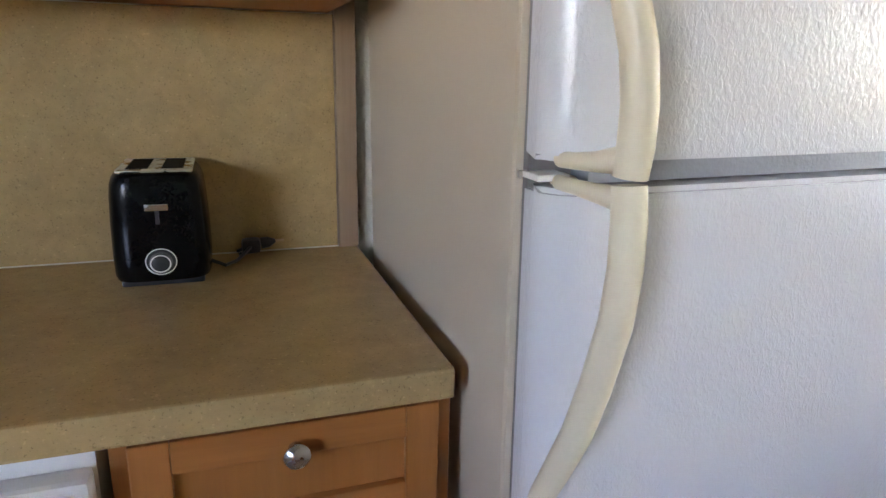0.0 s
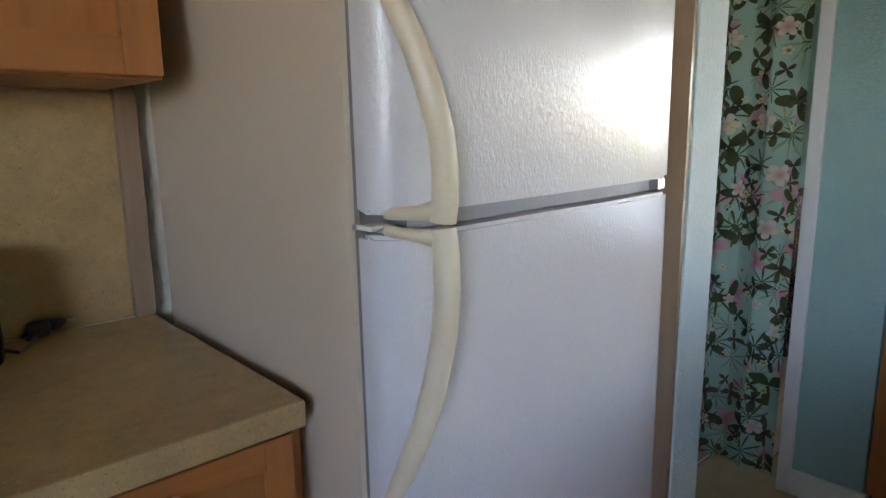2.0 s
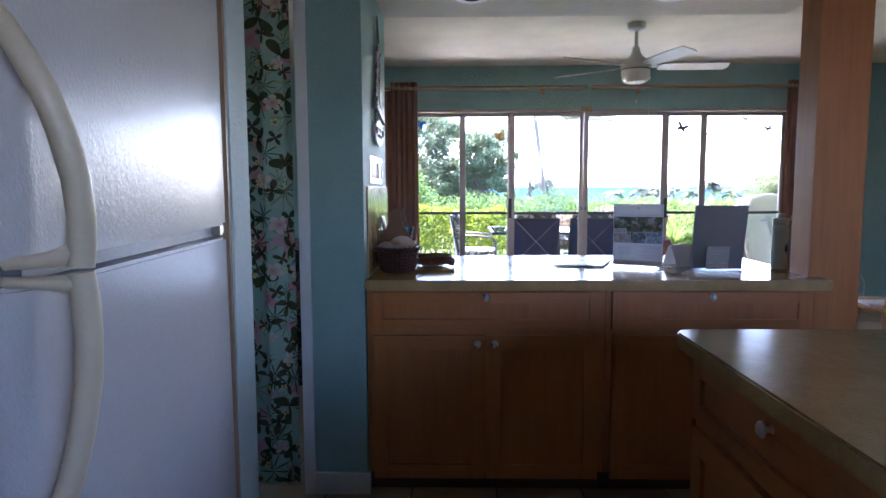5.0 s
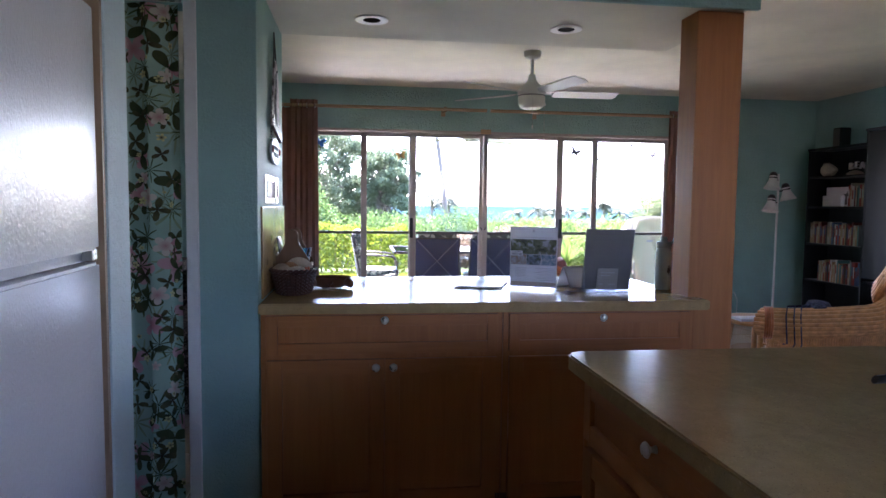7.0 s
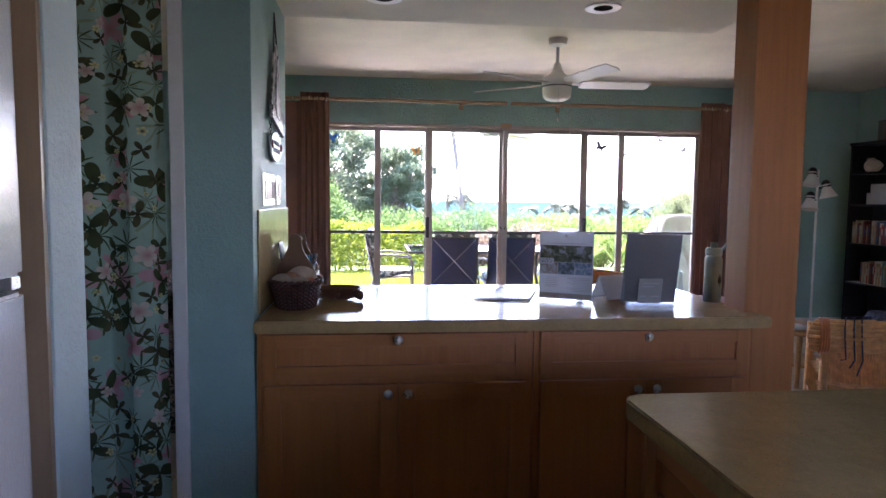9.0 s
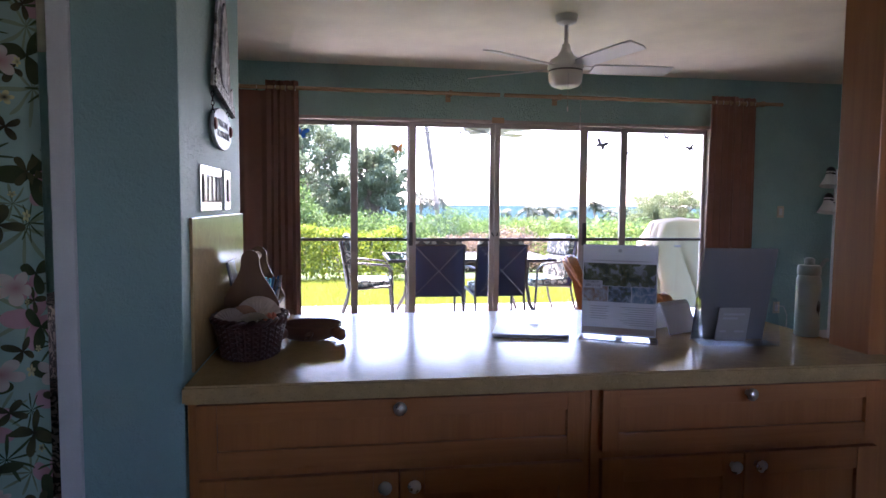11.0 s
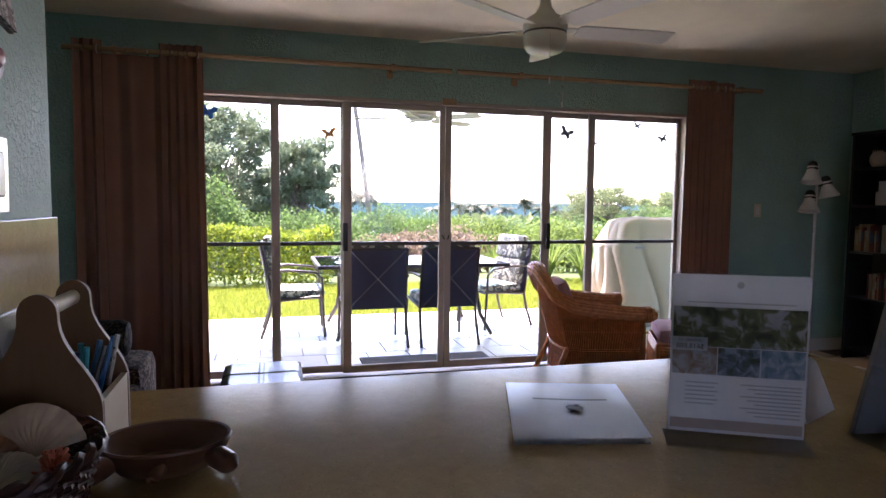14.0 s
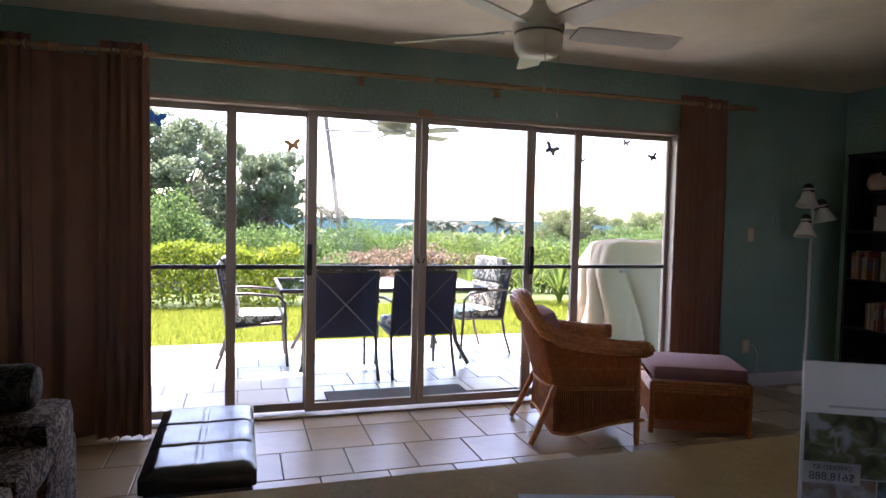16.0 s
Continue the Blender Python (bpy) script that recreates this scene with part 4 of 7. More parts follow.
tp.matrix_basis = pose(2.95, 0.4725 - 0.057, TOP + 0.001, -10, 0, 0)

# turtle-shaped bowl
tb = thing("turtle_bowl", "dark carved wooden bowl shaped like a turtle", "bowl", (2.845, 0.207, TOP), 0)
part("bowl", lathe(B(), [(0.0, 0.004), (0.040, 0.003), (0.062, 0.010), (0.078, 0.030), (0.086, 0.050), (0.0845, 0.0535), (0.080, 0.052), (0.070, 0.032), (0.052, 0.014), (0.0, 0.010)], 44, sx=0.92, sy=1.12), M_BOWL, tb, "", True)
for nm, a, l, w in (("flipper", 124, 0.030, 1.0), ("flipper", 236, 0.030, 1.0), ("flipper", 42, 0.012, 0.5), ("flipper", 318, 0.012, 0.5), ("head", 180, 0.004, 0.55)):
    c, s = math.cos(radians(a)), math.sin(radians(a))
    out = [(0.066, 0.024), (0.074, 0.027), (0.082 + l * 0.4, 0.029), (0.084 + l * 0.75, 0.026), (0.084 + l, 0.021)]
    part(nm, tube(B(), [(q * c, (q + 0.012) * s, z) for q, z in out], [0.012 * w, 0.022 * w, 0.032 * w, 0.026 * w, 0.008 * w], 16, True, 0.55), M_BOWL, tb, "", True)

# folder lying flat
fo = thing("paper_folder", "white glossy paper folder lying on the worktop", "folder", (2.97, -0.53, TOP + 0.0005))
c0, c1, c2, c3 = (Vector(p) - Vector((2.97, -0.53)) for p in ((2.815, -0.350), (2.765, -0.585), (3.095, -0.705), (3.165, -0.465)))
M_GLOSSP = paint("glossy_card", (0.66, 0.68, 0.72), 0.22, 0.04, 6, 0.06, 40)
bm = B()


def folder_top(u, v):
    p = c0.lerp(c1, u).lerp(c3.lerp(c2, u), v)
    return (p.x, p.y, 0.004 + 0.006 * math.sin(math.pi * min(1, v * 0.9 + 0.1)) * (0.7 + 0.3 * math.cos(u * 5)) + 0.006 * (1 - v) ** 3)


sheet(bm, folder_top, 14, 14, 0.0015)
part("cover", bm, M_GLOSSP, fo, "", True)
bm = B()
sheet(bm, lambda u, v: (*(c0.lerp(c1, u).lerp(c3.lerp(c2, u), v)), 0.0005 + 0.001 * v), 4, 4, 0.0015)
part("back_cover", bm, M_GLOSSP, fo)


def folder_mark(u, v, lift=0.0042):
    x, y, z = folder_top(u, v)
    return (x, y, z + lift)


bm = B()
sheet(bm, lambda u, v: folder_mark(0.2 + 0.62 * u, 0.585 + 0.03 * v), 12, 2, 0.0004)
part("print_line", bm, M_PRINT, fo, "thin grey printed line")
bm = B()
sheet(bm, lambda u, v: folder_mark(0.52 + 0.07 * v * math.cos(u * 6.283), 0.45 + 0.05 * v * math.sin(u * 6.283)), 20, 3, 0.0004)
part("print_mark", bm, M_PRINT, fo, "grey printed oval mark")


def photo(name, dark, mid, light, scale):
    m = Mat(name)
    f = m.noise(scale, detail=5, dist=1.0)
    return m.done(m.ramp(f, [(0.35, dark), (0.5, mid), (0.62, light)]), 0.4)


M_PH1 = photo("photo_hillside", (0.03, 0.045, 0.02), (0.15, 0.17, 0.07), (0.42, 0.44, 0.48), 42)
M_PH2 = photo("photo_room", (0.35, 0.20, 0.13), (0.42, 0.38, 0.36), (0.50, 0.52, 0.58), 60)
M_PH3 = photo("photo_garden", (0.06, 0.09, 0.04), (0.15, 0.20, 0.25), (0.38, 0.45, 0.55), 55)
M_PH4 = photo("photo_pool", (0.10, 0.22, 0.30), (0.28, 0.38, 0.50), (0.50, 0.55, 0.60), 50)

# upright acrylic sign
sg = thing("sign_holder", "clear acrylic stand with a printed property sheet", "sign", (2.745, -0.735, TOP), 0)
sg.matrix_basis = pose(2.745, -0.735, TOP, 0, 0, math.degrees(math.atan2(0.20, 0.105)))
W = 0.114
for yy in (-0.0045, 0.0045):
    p = part("plate", box(B(), -W, W, yy - 0.0012, yy + 0.0012, 0.004, 0.297, 0.001), M_ACRYL, sg, "clear acrylic plate")
part("foot", box(B(), -W - 0.004, W + 0.004, -0.03, 0.055, 0.0, 0.0035, 0.001), M_ACRYL, sg, "clear acrylic foot")
sh = part("printed_sheet", box(B(), -W + 0.003, W - 0.003, -0.0018, 0.0018, 0.012, 0.293), M_PAPER, sg, "white printed sheet")
for nm, x0, x1, z0, z1, mt in (("photo", -0.108, 0.108, 0.166, 0.236, M_PH1), ("photo", 0.034, 0.108, 0.116, 0.1645, M_PH2), ("photo", -0.036, 0.032, 0.116, 0.1645, M_PH3), ("photo", -0.108, -0.038, 0.116, 0.1645, M_PH4), ("band", -0.108, 0.108, 0.018, 0.036, M_TAN)):
    for yy in (-0.0023, 0.0023):
        part(nm, box(B(), x0, x1, yy - 0.0003, yy + 0.0003, z0, z1), mt, sh)
part("label_strip", box(B(), 0.05, 0.108, -0.0032, -0.0027, 0.158, 0.182), M_PAPER, sh, "white label over the photo")
part("label_strip", box(B(), 0.05, 0.108, 0.0027, 0.0032, 0.158, 0.182), M_PAPER, sh, "white label over the photo")
for txt, sz, z in (("OFFERED AT", 0.0072, 0.174), ("$618,888", 0.0125, 0.162)):
    for yy in (-0.0036, 0.0036):
        cv = bpy.data.curves.new("lettering", "FONT")
        cv.body, cv.size, cv.align_x, cv.extrude = txt, sz, "CENTER", 0.0002
        cv.materials.append(M_PRINT)
        lt = new("lettering", cv)
        lt.parent = sh
        lt.matrix_basis = pose(0.079, yy, z, 90, 0, 0)
M_INK = paint("faint_ink", (0.48, 0.48, 0.51), 0.7, 0.05)
for k in range(9):
    w = 0.098 - 0.012 * ((k * 7) % 3)
    for yy in (-0.0022, 0.0022):
        part("text_line", box(B(), -0.104, -0.104 + w, yy - 0.0002, yy + 0.0002, 0.100 - k * 0.0068, 0.1025 - k * 0.0068), M_INK, sh)
for k in range(6):
    for yy in (-0.0022, 0.0022):
        part("text_line", box(B(), 0.03 + 0.006 * (k % 2), 0.085, yy - 0.0002, yy + 0.0002, 0.100 - k * 0.0075, 0.1025 - k * 0.0075), M_INK, sh)
for yy in (-0.0022, 0.0022):
    part("text_line", box(B(), -0.09, 0.085, yy - 0.0002, yy + 0.0002, 0.243, 0.2455), M_INK, sh)
    part("emblem", lathe(B(), [(0.0, -0.0002), (0.006, -0.0002), (0.006, 0.0002), (0.0, 0.0002)], 16, m=pose(0, yy, 0.276, 90, 0, 0)), M_INK, sh, "round grey emblem")

# brochure holder
bh = thing("brochure_holder", "clear acrylic holder with grey-backed brochures", "holder", (2.67, -1.088, TOP), 0)
bh.matrix_basis = pose(2.685, -1.072, TOP, 0, 0, -97.5)
part("back_plate", prism(B(), [(0.010, 0.003), (0.013, 0.003), (-0.060, 0.292), (-0.063, 0.292)], -0.114, 0.114, "x"), M_ACRYL, bh, "clear acrylic back")
part("base_plate", box(B(), -0.114, 0.114, -0.075, 0.030, 0.0, 0.003, 0.001), M_ACRYL, bh, "clear acrylic base")
for sx in (-0.117, 0.1145):
    part("wing", prism(B(), [(-0.078, 0.0), (0.012, 0.0), (-0.023, 0.14), (-0.048, 0.14)], sx, sx + 0.003, "x"), M_ACRYL_T, bh, "clear acrylic wing")
part("lip", box(B(), -0.114, 0.114, -0.0785, -0.076, 0.0, 0.016), M_ACRYL_T, bh, "clear acrylic lip")
part("brochure", prism(B(), [(0.014, 0.004), (0.026, 0.004), (-0.046, 0.290), (-0.058, 0.290)], -0.110, 0.110, "x"), M_PAPER_G, bh, "grey-backed brochures")
sm = part("card", prism(B(), [(-0.010, 0.004), (-0.006, 0.004), (-0.032, 0.108), (-0.036, 0.108)], -0.05, 0.045, "x"), M_CARD, bh, "small grey printed card")
for x0, x1, z in ((-0.035, 0.03, 0.085), (-0.035, 0.01, 0.072), (-0.04, -0.02, 0.03), (0.005, 0.035, 0.03)):
    k = -0.010 - (z - 0.004) / 0.104 * 0.026
    part("text_line", box(B(), x0, x1, k - 0.0016, k - 0.0004, z, z + 0.006), M_INK, sm)
lf = thing("leaflet", "folded white leaflet behind the brochure holder", "leaflet", (2.86, -0.94, TOP))
part("page", prism(B(), [(-0.05, 0.0), (-0.012, 0.09), (0.0, 0.10), (0.012, 0.09), (0.05, 0.0), (0.047, 0.0), (0.0, 0.096), (-0.047, 0.0)], -0.07, 0.07, "y"), M_PAPER, lf)
lf.matrix_basis = pose(2.86, -0.975, TOP, 0, 0, 25)

# bottle
bt = thing("water_bottle", "sage green insulated water bottle", "bottle", (2.735, -1.375, TOP))
part("body", lathe(B(), [(0.0, 0.0), (0.033, 0.0), (0.036, 0.004), (0.036, 0.175), (0.034, 0.188), (0.030, 0.196), (0.0, 0.196)], 32), M_SAGE, bt, "", True)
part("lid", lathe(B(), [(0.033, 0.197), (0.034, 0.20), (0.034, 0.222), (0.031, 0.228), (0.016, 0.23), (0.015, 0.247), (0.011, 0.252), (0.0, 0.252)], 28), M_SAGE, bt, "screw lid with a spout", True)
part("carry_loop", tube(B(), [(0.0, -0.030, 0.215), (0.0, -0.045, 0.228), (0.0, -0.055, 0.244), (0.0, -0.066, 0.245)], 0.006, 8), M_SAGE, bt, "", True)
bm = B()
sheet(bm, lambda u, v: (0.0364 * math.cos(math.pi + 0.35 + 0.55 * (u - 0.5) * (0.5 + v * (1 - v) * 2)), 0.0364 * math.sin(math.pi + 0.35 + 0.55 * (u - 0.5) * (0.5 + v * (1 - v) * 2)), 0.075 + v * 0.035 + 0.01 * math.sin(u * 9)), 12, 8, 0.0004)
part("sticker", bm, M_BLACK, bt, "dark irregular sticker")


# ---- wall pieces over the peninsula ----
M_PLATE = paint("polished_switch_plate", (0.72, 0.70, 0.68), 0.2, 0.06, 8, 0.03, 300, 0.9)
WS = 0.4695
M_ROCK = paint("glossy_rocker", (0.80, 0.79, 0.76), 0.35, 0.03)
BOOK_RED = paint("dark_red_glaze", (0.20, 0.03, 0.03), 0.4)
for x0, x1, n in ((2.60, 2.865, 5), (2.932, 3.015, 1)):
    sp = thing("switch_plate", "shiny light switch plate on the teal wall" if n > 1 else "single shiny light switch plate", "switch", ((x0 + x1) / 2, WS, 1.37))
    wp("plate", box(B(), x0, x1, WS - 0.007, WS - 0.0005, 1.31, 1.432, 0.003), M_PLATE, sp)
    for k in range(n):
        cx = x0 + (k + 0.5) * (x1 - x0) / n
        wp("recess", box(B(), cx - 0.019, cx + 0.019, WS - 0.0085, WS - 0.0072, 1.334, 1.408, 0.0005), M_GASKET, sp, "dark switch recess")
        wp("rocker", box(B(), cx - 0.016, cx + 0.016, WS - 0.012, WS - 0.0087, 1.338, 1.404, 0.002), M_ROCK if k < 3 else M_GASKET, sp, "white rocker switch" if k < 3 else "dark rocker switch")
        for z in (1.322, 1.420):
            wp("screw", lathe(B(), [(0.0032, 0), (0.0025, 0.0012)], 8, m=pose(cx, WS - 0.0072, z, 90, 0, 0)), M_BLACK, sp)
M_ENGR = paint("engraved_grey", (0.36, 0.40, 0.47), 0.5, 0.05)
ov = thing("welcome_plaque", "oval white wall plaque hung from chains", "plaque", (2.845, WS - 0.012, 1.545))
M_PLAQ = photo("plaque_glaze", (0.40, 0.44, 0.50), (0.56, 0.60, 0.66), (0.68, 0.70, 0.74), 9)
part("disc", lathe(B(), [(0.0, -0.005), (0.138, -0.005), (0.142, 0.0), (0.138, 0.006), (0.0, 0.006)], 40, sy=0.42, m=pose(0, 0, 0, 90, 0, 0)), M_PLAQ, ov, "", True)
for txt, z in (("WELCOME", 0.004), ("TO PARADISE", -0.026)):
    cv = bpy.data.curves.new("lettering", "FONT")
    cv.body, cv.size, cv.align_x, cv.extrude, cv.offset = txt, 0.031, "CENTER", 0.0006, -0.0006
    lt = new("lettering", cv)
    lt.data.materials.append(M_ENGR)
    lt.parent = ov
    lt.matrix_basis = pose(0, -0.0068, z, 90, 0, 0)
for sx in (-0.115, 0.115):
    bm = B()
    for i in range(5):
        z = 0.036 + i * 0.012
        tube(bm, [(sx + 0.004 * math.cos(a) * (i % 2), 0.004 * math.cos(a) * (1 - i % 2), z + 0.008 * math.sin(a)) for a in [q * math.pi / 5 for q in range(11)]], 0.0012, 5, False)
    part("chain", bm, M_BLACK, ov, "thin dark chain", True)
    part("rosette", lathe(B(), [(0.0, 0), (0.018, 0), (0.012, 0.006), (0.0, 0.008)], 14, m=pose(sx, -0.006, 0.005, 90, 0, 0)), BOOK_RED, ov, "small dark red painted flower")
ar = thing("wall_hanging", "cut-out metal and shell wall hanging on a cord", "wall decoration", (2.86, WS - 0.014, 1.75))
M_ART = photo("painted_tin", (0.03, 0.025, 0.03), (0.20, 0.17, 0.16), (0.55, 0.52, 0.54), 22)
M_ART2 = photo("beaded_tin", (0.03, 0.022, 0.022), (0.22, 0.18, 0.17), (0.70, 0.67, 0.68), 75)
M_ART3 = photo("sail_tin", (0.10, 0.10, 0.12), (0.34, 0.34, 0.38), (0.60, 0.60, 0.64), 16)
part("tin_board", prism(B(), [(-0.15, -0.10), (0.02, -0.125), (0.17, -0.15), (0.155, -0.06), (0.12, -0.075), (0.10, 0.06), (0.06, 0.17), (0.03, 0.21), (-0.03, 0.20), (-0.07, 0.12), (-0.10, 0.02), (-0.13, -0.03)], -0.004, 0.004, "y"), M_ART, ar, "dark painted tin board")
part("figure", prism(B(), [(-0.06, -0.08), (0.02, -0.095), (0.05, 0.0), (0.03, 0.10), (0.0, 0.16), (-0.03, 0.12), (-0.055, 0.03)], -0.012, -0.006, "y"), M_ART3, ar, "pale raised sail shape")
part("wave", prism(B(), [(-0.145, -0.10), (0.165, -0.148), (0.15, -0.115), (0.09, -0.11), (0.03, -0.085), (-0.05, -0.08), (-0.10, -0.05), (-0.13, -0.05)], -0.010, -0.0045, "y"), M_ART2, ar, "beaded black and white wave")
part("cord", tube(B(), [(-0.04, 0, 0.19), (0.0, 0.004, 0.33), (0.035, 0, 0.20)], 0.003, 6), M_BLACK, ar)


# ---- living room ----
def pleated(th, y0, y1, folds, amp, z1, seed, z0=0.012, flare=0.0, dx=0.0):
    """Curtain cloth hung in folds between y0 and y1, local to its thing."""
    rnd = random.Random(seed)
    ph = [rnd.uniform(0, 6.28) for _ in range(3)]

    def fn(u, v):
        y = y0 + (y1 - y0) * u
        s = 1 + flare * (1 - v)
        w = u * folds * 2 * math.pi + 0.35 * math.sin(u * 9 + ph[0])
        a = amp * (0.75 + 0.25 * math.sin(u * 13 + ph[1])) * (0.8 + 0.35 * (1 - v))
        mid = (y0 + y1) / 2
        return (dx + a * math.sin(w) + 0.006 * math.sin(v * 5 + u * 7 + ph[2]), mid + (y - mid) * s + 0.25 * amp * math.sin(2 * w), z0 + (z1 - z0) * v)
    bm = B()
    sheet(bm, fn, int(folds * 14), 26, 0.0)
    return bm


cl = thing("window_curtain", "brown grommet curtain gathered at the sliding doors", "curtain", (6.415, 0.9, 0.0), 0, "window curtains")
part("cloth", pleated(cl, -0.42, -0.145, 5.0, 0.044, 2.345, 1, 0.012, 0.12), M_CURT, cl, "", True)
part("cloth", pleated(cl, -0.15, 0.20, 1.6, 0.030, 2.268, 2, 0.012, 0.0, 0.045), M_CURT, cl, "", True)
part("cloth", pleated(cl, 0.19, 0.37, 3.0, 0.042, 2.345, 3, 0.012, 0.1), M_CURT, cl, "", True)
cr = thing("window_curtain", "brown grommet curtain bunched beside the sliding doors", "curtain", (6.415, -3.46, 0.0), 0, "window curtains")
part("cloth", pleated(cr, -0.24, -0.02, 3.6, 0.044, 2.335, 4, 0.012, 0.1), M_CURT, cr, "", True)
part("cloth", pleated(cr, -0.03, 0.225, 4.6, 0.044, 2.345, 5, 0.012, 0.12), M_CURT, cr, "", True)
for th, ys in ((cl, (-0.39, -0.31, -0.23, -0.08, 0.06, 0.22, 0.30)), (cr, (-0.2, -0.12, -0.04, 0.05, 0.12, 0.19))):
    bm = B()
    for y in ys:
        tube(bm, [(0.024 * math.cos(a), y, 2.285 + 0.024 * math.sin(a)) for a in [k * math.pi / 8 for k in range(17)]], 0.004, 6, False)
    tagged(part("grommet", bm, M_STEEL, th, "metal eyelets", True), kind="stuff")
for y0, y1, br_ys in ((1.32, -1.235, (1.02, -0.80)), (-1.275, -3.95, (-1.78, -3.75))):
    rd = thing("curtain_rod", "pale wooden curtain rod on wooden brackets", "curtain rod", (6.415, (y0 + y1) / 2, 2.285), 0, "curtain rods")
    wp("pole", tube(B(), [(6.415, y0, 2.287), (6.415, y1, 2.287)], 0.017, 12), M_RODW, rd, "", True)
    for y in br_ys:
        bm = B()
        box(bm, 6.43, 6.568, y - 0.012, y + 0.012, 2.272, 2.296, 0.003)
        box(bm, 6.552, 6.569, y - 0.022, y + 0.022, 2.235, 2.32, 0.003)
        tube(bm, [(6.415, y - 0.014, 2.287), (6.415, y + 0.014, 2.287)], 0.026, 12)
        wp("bracket", bm, M_RODW, rd)


def ceiling_fan(at, ceil, turn, label, blades, mat, lamp=True):
    """Fan with canopy, rod, motor, lamp bowl, blades and pull chains; at is the hub."""
    th = thing("ceiling_fan", label, "ceiling fan", at)
    h = ceil - at[2]
    part("canopy", lathe(B(), [(0.0, h - 0.062), (0.03, h - 0.062), (0.062, h - 0.045), (0.070, h - 0.01), (0.070, h - 0.001), (0.0, h - 0.001)], 28), mat, th, "", True)
    part("downrod", tube(B(), [(0, 0, 0.06), (0, 0, h - 0.058)], 0.013, 12), mat, th, "", True)
    part("motor", lathe(B(), [(0.0, 0.15), (0.025, 0.15), (0.032, 0.11), (0.055, 0.075), (0.098, 0.05), (0.112, 0.02), (0.112, 0.0), (0.106, -0.012), (0.0, -0.012)], 36), mat, th, "white motor housing", True)
    if not lamp:
        part("housing", lathe(B(), [(0.0, 0.015), (0.15, 0.016), (0.165, 0.03), (0.165, 0.095), (0.14, 0.115), (0.0, 0.115)], 32), mat, th, "drum-shaped motor housing", True)
    if lamp:
        part("trim_ring", lathe(B(), [(0.100, -0.022), (0.108, -0.019), (0.108, -0.014), (0.100, -0.013)], 36), M_GASKET, th, "", True)
    if lamp:
        part("lamp_bowl", lathe(B(), [(0.106, -0.023), (0.108, -0.045), (0.103, -0.085), (0.088, -0.108), (0.060, -0.119), (0.0, -0.122)], 36), M_FROST, th, "frosted white lamp bowl", True)
    for k in range(blades):
        a = turn + 360 * k / blades
        bm = B()
        pts = [(0.17, -0.052), (0.20, -0.062), (0.60, -0.066), (0.685, -0.060), (0.69, 0.030), (0.67, 0.062), (0.20, 0.058), (0.17, 0.048)]
        prism(bm, pts, -0.003, 0.004)
        bm.transform(pose(0, 0, 0.0, 0, 0, a) @ pose(0, 0, 0, -13, 0, 0))
        bl = part("blade", bm, mat, th)
        bm = B()
        prism(bm, [(0.09, -0.018), (0.16, -0.022), (0.22, -0.040), (0.245, -0.02), (0.245, 0.02), (0.22, 0.040), (0.16, 0.022), (0.09, 0.018)], 0.0045, 0.0085)
        bm.transform(pose(0, 0, 0.0, 0, 0, a) @ pose(0, 0, 0, -13, 0, 0))
        part("blade_iron", bm, mat, bl)
    for x, y, l in ((-0.108, 0.02, 0.21), (0.02, -0.109, 0.30)):
        part("pull_chain", tube(B(), [(x, y, -0.045), (x * 1.04, y * 1.04, -0.06), (x * 1.04, y * 1.04, -0.045 - l)], 0.0016, 6), M_STEEL, th)
        part("pull_bob", lathe(B(), [(0.002, 0.0), (0.005, -0.01), (0.004, -0.03), (0.0, -0.032)], 10, (x * 1.04, y * 1.04, -0.045 - l)), mat, th, "", True)
    return th


ceiling_fan((4.86, -1.285, 2.20), CEIL, -21, "white five-blade ceiling fan with a frosted lamp", 5, M_FAN)

# recessed downlights in the soffit
for y in (0.02, -0.905):
    dl = thing("downlight", "recessed round ceiling light, switched off", "downlight", (2.862, y, SOFFIT), 0, "soffit downlights")
    part("ring", lathe(B(), [(0.044, -0.001), (0.076, -0.001), (0.076, -0.005), (0.062, -0.009), (0.044, -0.004)], 32), M_RING, dl, "white trim ring", True)
    # Flat disc under the ring; the uncut recess's shade is its colour.
    part("baffle", lathe(B(), [(0.0, -0.0036), (0.040, -0.0036), (0.040, -0.0043), (0.0, -0.0043)], 32), M_RECESS_SHADE, dl, "flat dark disc painted as recess shade", True)

